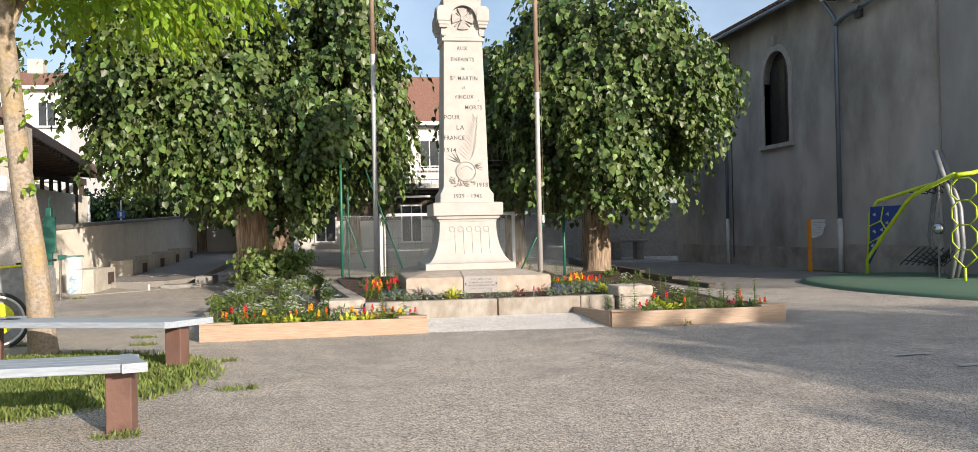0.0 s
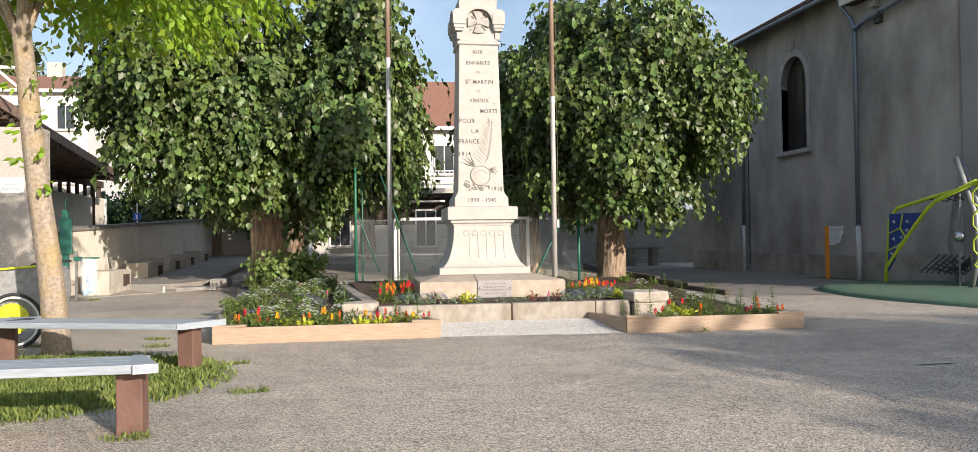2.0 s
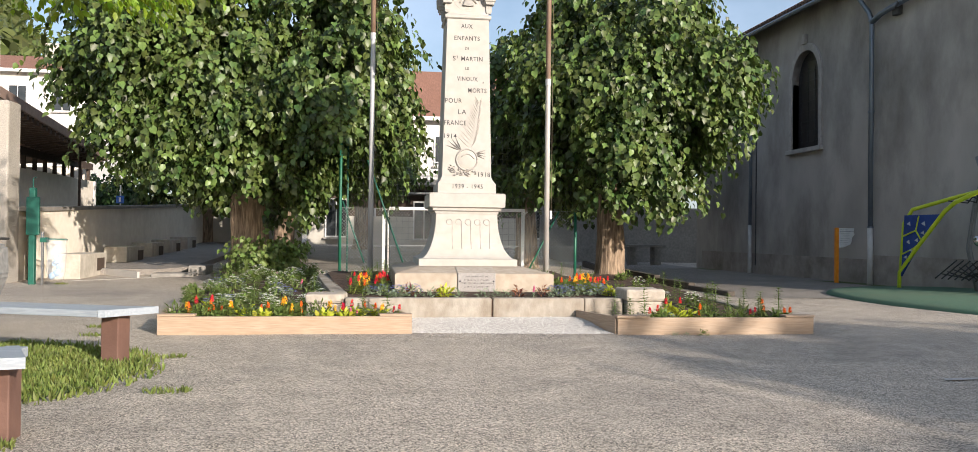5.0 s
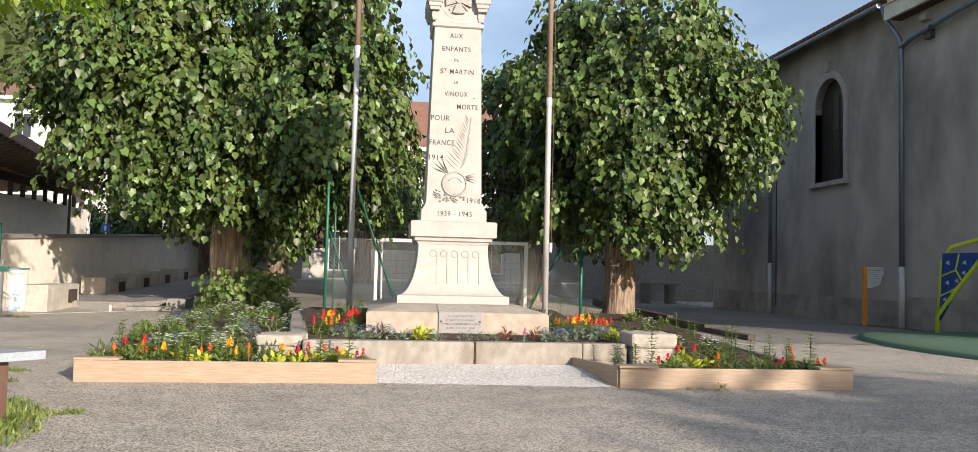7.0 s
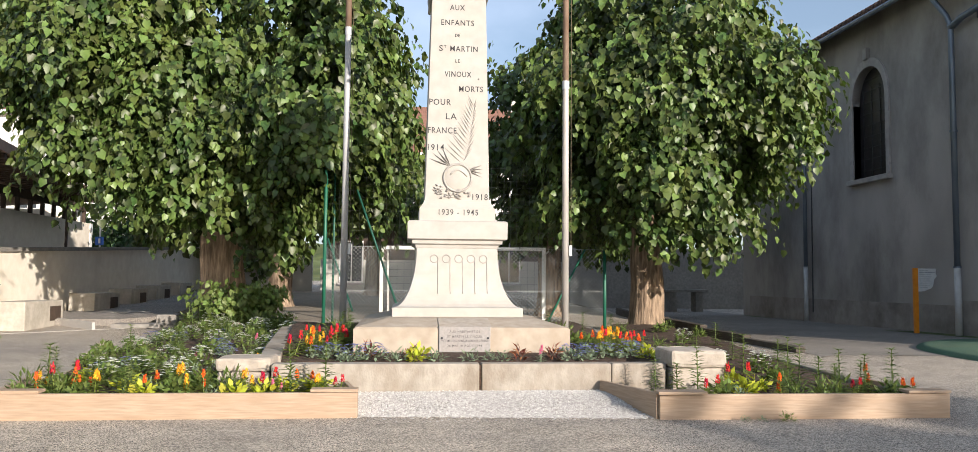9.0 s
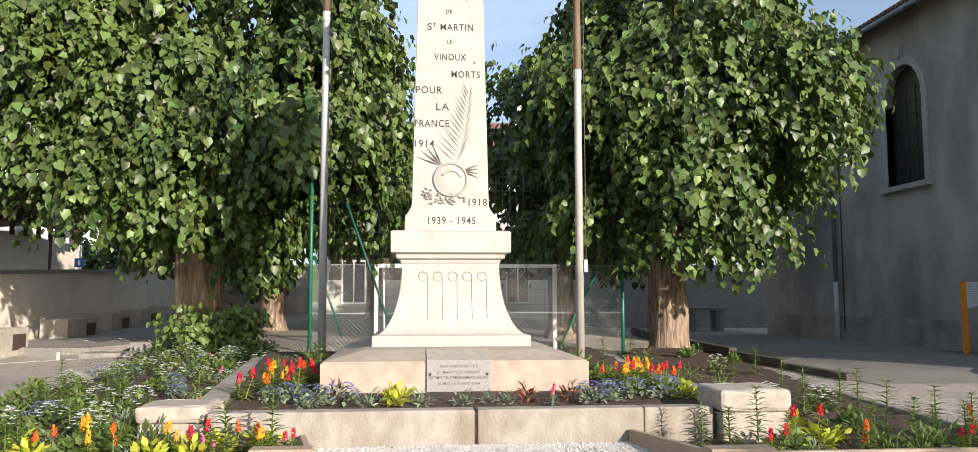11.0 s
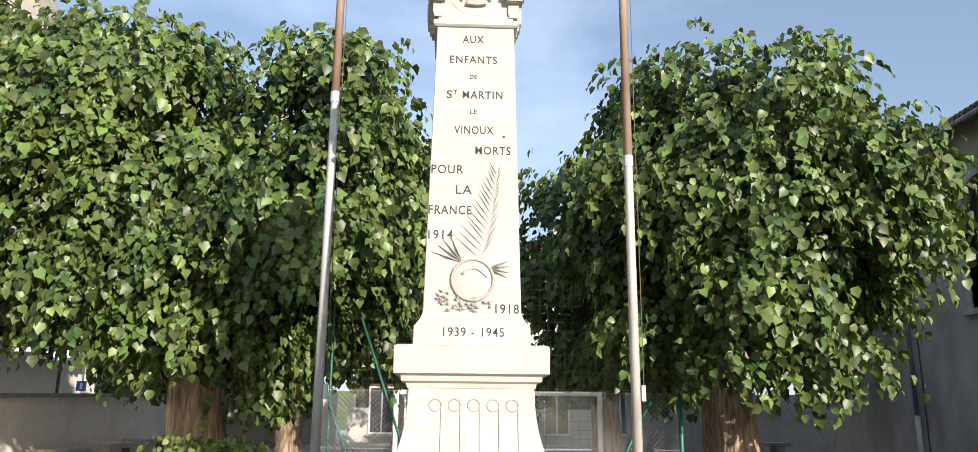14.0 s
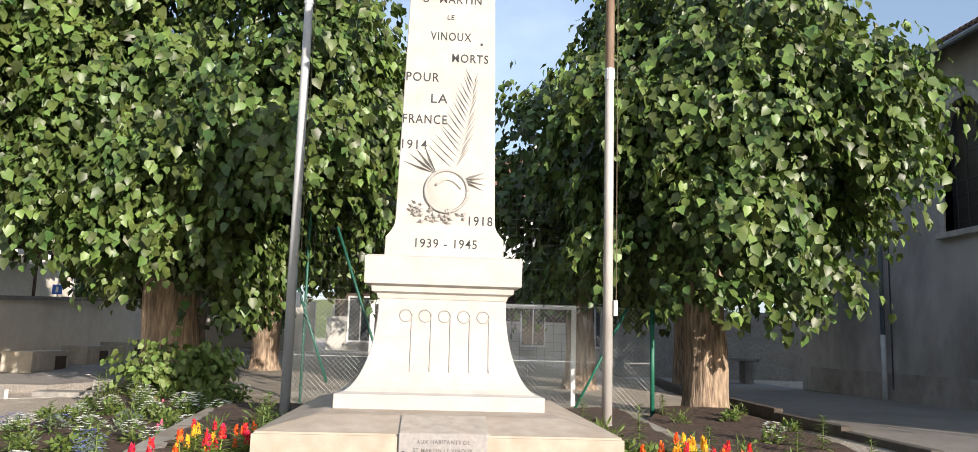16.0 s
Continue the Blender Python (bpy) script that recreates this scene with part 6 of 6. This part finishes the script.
scatter(17, 2.2, 4.0, -1.1, 1.2, RIGHT_BED, right_soil_z, ["green", "lily", "white", "red", "lime"], [0.40, 0.32, 0.22, 0.02, 0.04], 0.24)
scatter(12, 2.2, 4.5, 1.2, 7.0, RIGHT_BED, right_soil_z, ["green", "white", "lily"], [0.5, 0.3, 0.2], 0.34)
for x, y, k in ((2.3, -1.88, "grey"), (2.5, -1.90, "green"), (2.15, -1.9, "grey")):
    ob = plant(k, x, y, 0.0)
    ob.scale = (0.5, 0.5, 0.4)

# ---- grass patch and benches ----
def grass_patch(cx, cy, rx, ry, n, seed, label, h=0.13):
    g = np.random.default_rng(seed)
    a, r = g.uniform(0, 6.28, n), np.sqrt(g.random(n)) * (1 + 0.12 * np.sin(3 * g.uniform(0, 6.28, n)))
    P = np.stack([cx + rx * r * np.cos(a), cy + ry * r * np.sin(a), np.full(n, -0.01)], 1)
    T = np.stack([g.normal(0, 0.45, n), g.normal(0, 0.45, n), np.ones(n)], 1)
    N = g.normal(size=(n, 3))
    ob = leaf_mesh("grass", P, T, N, h * g.uniform(0.4, 1.25, n), "lance", GRASS, None, kind="stuff")
    return tagged(ob, label, "grass", kind="stuff")


sheet("grass_soil", [(-5.4 + 2.0 * math.cos(a), -4.15 + 1.85 * math.sin(a)) for a in np.linspace(0, 6.28, 24, endpoint=False)], 0.008, MOSS, "mossy soil under the grass patch", "ground", 0.5)
grass_patch(-5.4, -4.15, 1.98, 1.8, 42000, 4, "unmown green grass patch round the maple", 0.075)
for k, (x, y) in enumerate(((-3.52, -6.55), (-3.65, -3.4), (-2.95, -5.0), (-4.5, -1.6), (-4.7, -0.8), (-6.0, -1.2), (-3.3, -3.3), (-8.0, 7.4))):
    grass_patch(x, y, 0.16, 0.09, 110, 90 + k, "small tuft of grass in the asphalt", 0.055)


def slat_bench(name, label, x0, x1, y0, y1, legs, end=None):
    ob = thing(name, label, "bench", "benches round the maple")
    n = 4
    w = (y1 - y0) / n
    for k in range(n):
        part("board", boxed(x0, x1, y0 + k * w + 0.004, y0 + (k + 1) * w - 0.004, 0.435, 0.495, 0.006), BENCH_BOARD, ob)
    for x, y in legs:
        part("leg", boxed(x - 0.085, x + 0.085, y - 0.085, y + 0.085, -0.05, 0.43, 0.008), BENCH_LEG, ob)
    if end:
        bm = prism(bmesh.new(), end, 0.435, 0.497)
        part("end_board", bm, BENCH_BOARD, ob)
    return ob


slat_bench("bench", "grey slatted bench on brown posts", -6.4, -3.47, -6.62, -6.14, [(-3.54, -6.35), (-5.9, -6.35)], [(-3.462, -6.64), (-3.31, -6.60), (-3.53, -6.12), (-3.60, -6.13)])
b2 = slat_bench("bench", "grey slatted bench on brown posts", -2.1, 0.0, 0.0, 0.47, [(-0.04, 0.30)], [(0.008, -0.005), (0.06, 0.02), (0.25, 0.50), (0.008, 0.47)])
b2.matrix_basis = Matrix.Translation((-3.78, -3.90, 0)) @ Matrix.Rotation(radians(-20), 4, "Z")
b3 = slat_bench("bench", "grey slatted bench on brown posts", -1.8, 0.0, 0.0, 0.47, [(-0.30, 0.32), (-1.6, 0.25)])
b3.matrix_basis = Matrix.Translation((-5.42, -3.0, 0)) @ Matrix.Rotation(radians(10), 4, "Z")

# ---- bicycle trailer ----
trailer = thing("bike_trailer", "bicycle trailer with grey cover and yellow frame", "trailer")
TX, TY = -6.25, -1.35
wheel = part("tyre", tubed([(TX + 0.33 * math.cos(a), TY, 0.34 + 0.33 * math.sin(a)) for a in np.linspace(0, 2 * math.pi, 41)], 0.022, 8), TYRE, trailer, smooth=True)
part("rim", tubed([(TX + 0.295 * math.cos(a), TY, 0.34 + 0.295 * math.sin(a)) for a in np.linspace(0, 2 * math.pi, 41)], 0.016, 6), WHITE_PAINT, wheel)
bm = bmesh.new()
for k in range(20):
    a = 2 * math.pi * k / 20
    tube(bm, [(TX, TY, 0.34), (TX + 0.29 * math.cos(a), TY, 0.34 + 0.29 * math.sin(a))], 0.0018, 4)
part("spokes", bm, CHROME, wheel)
part("fabric_side", tubed([(TX - 0.05, TY + 0.07, 0.36), (TX - 0.05, TY + 0.09, 0.36)], 0.20, 26), NEON, trailer, "bright yellow side panel")
bm = bmesh.new()
pr = [(-0.75, 0.32), (0.30, 0.32), (0.42, 0.62), (0.40, 0.98), (0.15, 1.03), (-0.30, 0.95), (-0.72, 0.62)]
f = [bm.verts.new((TX + x, TY + 0.12, z)) for x, z in pr]
b = [bm.verts.new((TX + x * 0.96, TY + 0.85, z)) for x, z in pr]
bm.faces.new(f); bm.faces.new(b[::-1])
for k in range(7):
    bm.faces.new((f[k], f[(k + 1) % 7], b[(k + 1) % 7], b[k]))
bmesh.ops.bevel(bm, geom=bm.edges[:], offset=0.03, segments=2, affect="EDGES")
part("cover", bm, GREY_FABRIC, trailer, "grey fabric cover")
part("hoop", tubed([(TX - 0.75, TY + 0.10, 0.34), (TX + 0.32, TY + 0.10, 0.34), (TX + 0.46, TY + 0.10, 0.95), (TX + 0.30, TY + 0.10, 1.02), (TX - 0.25, TY + 0.10, 0.98), (TX - 0.7, TY + 0.10, 0.62)], 0.014, 8), NEON, trailer, "yellow tubular frame", True)
part("push_bar", tubed([(TX + 0.15, TY + 0.15, 1.03), (TX + 0.38, TY + 0.15, 1.06), (TX + 0.40, TY + 0.8, 1.06)], 0.016, 8), TYRE, trailer)

# ---- bin, posts ----
bx, by = -8.25, 7.05
bin_ob = thing("litter_bin", "clear bag litter bin on a steel post", "bin")
part("post", tubed([(bx, by, -0.1), (bx, by, 1.12)], 0.028, 10), CHROME, bin_ob)
part("ring", tubed([(bx + 0.26 + 0.19 * math.cos(a), by + 0.05 + 0.19 * math.sin(a), 0.96) for a in np.linspace(0, 2 * math.pi, 25)], 0.02, 6), BIN_GREEN, bin_ob, "green ring")
part("bracket", boxed(bx - 0.04, bx + 0.12, by - 0.05, by + 0.05, 0.90, 1.0, 0.01), BIN_GREEN, bin_ob)
bm = bmesh.new()
rings = []
for z, r in ((0.97, 0.215), (0.9, 0.19), (0.6, 0.185), (0.3, 0.18), (0.12, 0.14)):
    rings.append([bm.verts.new((bx + 0.26 + r * (1 + 0.06 * math.sin(5 * a + z * 9)) * math.cos(a), by + 0.05 + r * math.sin(a), z)) for a in np.linspace(0, 2 * math.pi, 20, endpoint=False)])
for p, q in zip(rings, rings[1:]):
    for k in range(20):
        bm.faces.new((p[k], p[(k + 1) % 20], q[(k + 1) % 20], q[k]))
bm.faces.new(rings[-1])
part("bag", bm, BAG, bin_ob, "clear plastic bag", True)
bm = bmesh.new()
for k in range(7):
    c = Vector((bx + 0.26 + random.uniform(-0.08, 0.08), by + random.uniform(-0.04, 0.1), 0.2 + 0.06 * k))
    q = bmesh.ops.create_icosphere(bm, subdivisions=1, radius=random.uniform(0.05, 0.09))
    for v in q["verts"]:
        v.co = v.co * random.uniform(0.7, 1.1) + c
part("litter", bm, BLUE_PAPER, bin_ob, "crumpled blue and white litter")
gp = thing("green_post", "dark green sheet-metal post with a panel", "post")
part("post", boxed(-8.62, -8.50, 7.28, 7.40, -0.1, 2.05, 0.01), BIN_GREEN, gp)
part("panel", boxed(-8.66, -8.40, 7.24, 7.30, 1.05, 1.85, 0.01), BIN_GREEN, gp)
part("hook", tubed([(-8.56, 7.34, 2.05), (-8.56, 7.34, 2.25), (-8.50, 7.34, 2.28)], 0.012, 6), BIN_GREEN, gp)

# ---- information sign ----
sx, sy = 11.44, 10.0
sign = thing("information_sign", "orange post with a wavy white text panel", "sign")
sz = ground_z(sx, sy) - 0.05
part("post", boxed(sx - 0.045, sx + 0.045, sy - 0.045, sy + 0.045, sz - 0.1, 1.49, 0.006), ORANGE_PAINT, sign)
bm = bmesh.new()
out = [(0.05, 1.48), (0.52, 1.48), (0.50, 1.38), (0.53, 1.30), (0.46, 1.22), (0.44, 1.10), (0.40, 1.02), (0.30, 0.98), (0.20, 0.94), (0.05, 0.93)]
fr = [bm.verts.new((sx + x, sy - 0.02, z)) for x, z in out]
bk = [bm.verts.new((sx + x, sy + 0.0, z)) for x, z in out]
bm.faces.new(fr); bm.faces.new(bk[::-1])
for k in range(len(out)):
    bm.faces.new((fr[k], fr[(k + 1) % len(out)], bk[(k + 1) % len(out)], bk[k]))
panel = part("panel", bm, SIGN_WHITE, sign)
bm = bmesh.new()
for k, w in enumerate((0.22, 0.40, 0.28, 0.30, 0.26, 0.28, 0.24, 0.26, 0.2)):
    box(bm, sx + 0.09, sx + 0.09 + w, sy - 0.025, sy - 0.021, 1.43 - 0.05 * k, 1.43 - 0.05 * k + (0.018 if k == 1 else 0.008))
part("writing", bm, SIGN_INK, panel)

# ---- playground mound and climbing frame ----
bm = bmesh.new()
MC, MR = Vector((11.2, 2.2)), (3.6, 4.6)
rings = []
for r, z in ((1.0, -0.03), (0.99, 0.04), (0.96, 0.075), (0.8, 0.10), (0.4, 0.12)):
    ring = []
    for a in np.linspace(0, 2 * math.pi, 48, endpoint=False):
        w = 1 + 0.05 * math.sin(3 * a + 1)
        ring.append(bm.verts.new((MC.x + MR[0] * r * w * math.cos(a), MC.y + MR[1] * r * w * math.sin(a), z)))
    rings.append(ring)
for p, q in zip(rings, rings[1:]):
    for k in range(48):
        bm.faces.new((p[k], p[(k + 1) % 48], q[(k + 1) % 48], q[k]))
bm.faces.new(rings[-1])
tagged(part("playground_floor", bm, RUBBER, smooth=True), "rounded green rubber playground surface", "ground", kind="structure")

climb = thing("climbing_frame", "lime-green climbing frame with blue panel and rope nets", "climbing frame")
PX = 10.3


def pg(y, z, dx=0.0):
    return (PX + dx, y, z)


part("front_tube", tubed([pg(5.62, 0.0), pg(5.60, 0.45), pg(5.0, 1.02), pg(4.15, 1.78), pg(3.85, 1.95), pg(2.65, 2.30)], 0.045, 10), LIME_PAINT, climb, smooth=True)
part("back_tube", tubed([pg(5.60, 0.4, 0.02), pg(5.52, 1.55, 0.05), pg(5.38, 1.85, 0.15), pg(4.6, 2.10, 0.6), pg(3.0, 2.42, 1.0), pg(2.62, 2.32, 0.4), pg(2.60, 2.28, 0.0)], 0.045, 10), LIME_PAINT, climb, smooth=True)
bm = bmesh.new()
pn = [(5.56, 0.36), (5.45, 1.72), (4.28, 1.72), (5.05, 0.98)]
f = [bm.verts.new(pg(y, z, 0.0)) for y, z in pn]
b = [bm.verts.new(pg(y, z, 0.04)) for y, z in pn]
bm.faces.new(f); bm.faces.new(b[::-1])
for k in range(4):
    bm.faces.new((f[k], f[(k + 1) % 4], b[(k + 1) % 4], b[k]))
cp = part("climbing_panel", bm, BLUE_PANEL, climb, "dark blue climbing panel")
bm = bmesh.new()
for a, b_ in (((5.50, 1.25), (5.05, 1.38)), ((5.05, 1.38), (4.95, 1.70)), ((5.05, 1.38), (4.85, 1.15)), ((5.52, 0.85), (5.10, 1.0)), ((5.10, 1.0), (4.85, 1.15)), ((5.50, 1.25), (5.52, 0.85)), ((4.85, 1.15), (4.62, 1.30)), ((5.54, 0.55), (5.18, 0.80)), ((5.10, 1.0), (5.18, 0.80))):
    tube(bm, [pg(*a, -0.01), pg(*b_, -0.01)], 0.018, 5)
part("panel_ribs", bm, LIME_PAINT, cp)
for y, z in ((5.28, 1.52), (4.80, 1.52), (5.30, 1.12), (5.02, 1.16), (4.82, 1.32), (5.38, 0.78), (5.2, 0.94)):
    bm = bmesh.new()
    v = [bm.verts.new(pg(y + dy, z + dz, dx)) for dy, dz, dx in ((0.07, 0, -0.005), (-0.03, 0.06, -0.005), (-0.05, -0.04, -0.005), (0, 0.01, -0.06))]
    for i in range(3):
        bm.faces.new((v[i], v[(i + 1) % 3], v[3]))
    part("hold", bm, GREY_HOLD, cp, "grey climbing hold")
for off, lean, dx in ((3.15, 0.45, 0.2), (3.35, 0.38, 0.5)):
    part("curved_post", tubed([pg(off - 0.02, 0.0, dx), pg(off - 0.28, 0.8, dx), pg(off - 0.22, 1.6, dx), pg(off + 0.12, 2.4, dx), pg(off + 0.32, 2.85, dx)], 0.06, 10), PLAY_STEEL, climb, smooth=True)
for y0, dx in ((4.30, 0.9), (4.50, 1.0)):
    part("steel_post", tubed([pg(y0 - 0.05, 0.0, dx), pg(y0 + 0.25, 1.0, dx), pg(y0 + 0.05, 2.0, dx), pg(y0 - 0.25, 2.75, dx)], 0.035, 8), PLAY_STEEL, climb, smooth=True)
part("ball_post", tubed([pg(3.55, 0.0, 0.3), pg(3.5, 2.25, 0.3)], 0.022, 8), PLAY_STEEL, climb)
bm = bmesh.new()
bmesh.ops.create_uvsphere(bm, u_segments=24, v_segments=14, radius=0.125)
for v in bm.verts:
    v.co += Vector(pg(3.52, 1.18, 0.3))
part("steel_ball", bm, CHROME, climb, "polished steel ball", True)
bm = bmesh.new()
rr = random.Random(4)
for k in range(7):
    y0 = 4.9 - 0.12 * k
    tube(bm, [pg(y0, 0.45 + 0.05 * k, 0.5 + 0.05 * k), pg(y0 - 0.7, 0.45 + rr.uniform(-0.1, 0.1), 0.5), pg(3.2, 0.65 + 0.03 * k, 0.3)], 0.014, 5)
for k in range(8):
    y0 = 4.9 - 0.2 * k
    tube(bm, [pg(y0, 0.35, 0.35), pg(y0 - 0.15, 0.75, 0.75)], 0.014, 5)
part("rope_net", bm, ROPE, climb, "black rope net")
bm = bmesh.new()
for k in range(5):
    tube(bm, [pg(4.7 - 0.3 * k, 2.02 + 0.05 * k, 0.5), pg(4.0 - 0.25 * k, 1.95, 0.4), pg(3.5 - 0.1 * k, 2.1 + 0.03 * k, 0.15)], 0.014, 5)
part("rope_net", bm, ROPE, climb, "black rope net")
hy = 2.42
levels = (2.2, 1.75, 1.25, 0.75)
ladder = tagged(new("honeycomb_ladder"), "lime-green honeycomb ladder")
ladder.parent = climb
for z in levels:
    part("rung", tubed([pg(hy + 0.16, z), pg(hy - 0.16, z)], 0.016, 6), LIME_PAINT, ladder, smooth=True)
for z, zn in zip(levels, levels[1:]):
    for s in (1, -1):
        part("side_bar", tubed([pg(hy + 0.16 * s, z), pg(hy + 0.34 * s, (z + zn) / 2 + 0.1), pg(hy + 0.34 * s, (z + zn) / 2 - 0.1), pg(hy + 0.16 * s, zn)], 0.018, 6), LIME_PAINT, ladder, smooth=True)
for s in (1, -1):
    part("side_bar", tubed([pg(hy + 0.16 * s, 0.75), pg(hy + 0.32 * s, 0.6), pg(hy, 0.38)], 0.018, 6), LIME_PAINT, ladder, smooth=True)
part("stem", tubed([pg(hy, 0.38), pg(hy, 0.0)], 0.03, 8), LIME_PAINT, ladder, smooth=True)

# ---- worn marks on the asphalt ----
bm = bmesh.new()
for x0, x1, y0, y1 in ((3.3, 3.75, -5.05, -4.95), (3.45, 3.95, -5.75, -5.62), (4.1, 4.6, -5.9, -5.5)):
    vs = [bm.verts.new((x, y, 0.012)) for x, y in ((x0, y0), (x1, y0 + 0.03), (x1 - 0.04, y1), (x0 + 0.05, y1 - 0.02))]
    bm.faces.new(vs)
tagged(part("road_marking", bm, ROAD_PAINT), "worn pale paint marks on the asphalt", "marking", kind="structure")
lines = tagged(new("painted_lines"), "thin worn white lines on the yard ground", "marking", kind="structure")
for a, b in (((-8.3, 8.3), (-6.3, 9.6)), ((-8.1, 10.4), (-6.9, 9.2)), ((-7.5, 12.0), (-6.8, 12.6))):
    strip_wall("line", a, b, 0.006 if a[1] < 10 else 0.15, 0.06, ROAD_PAINT, "", "", parent=lines, bevel=0.0, sink=0.0)
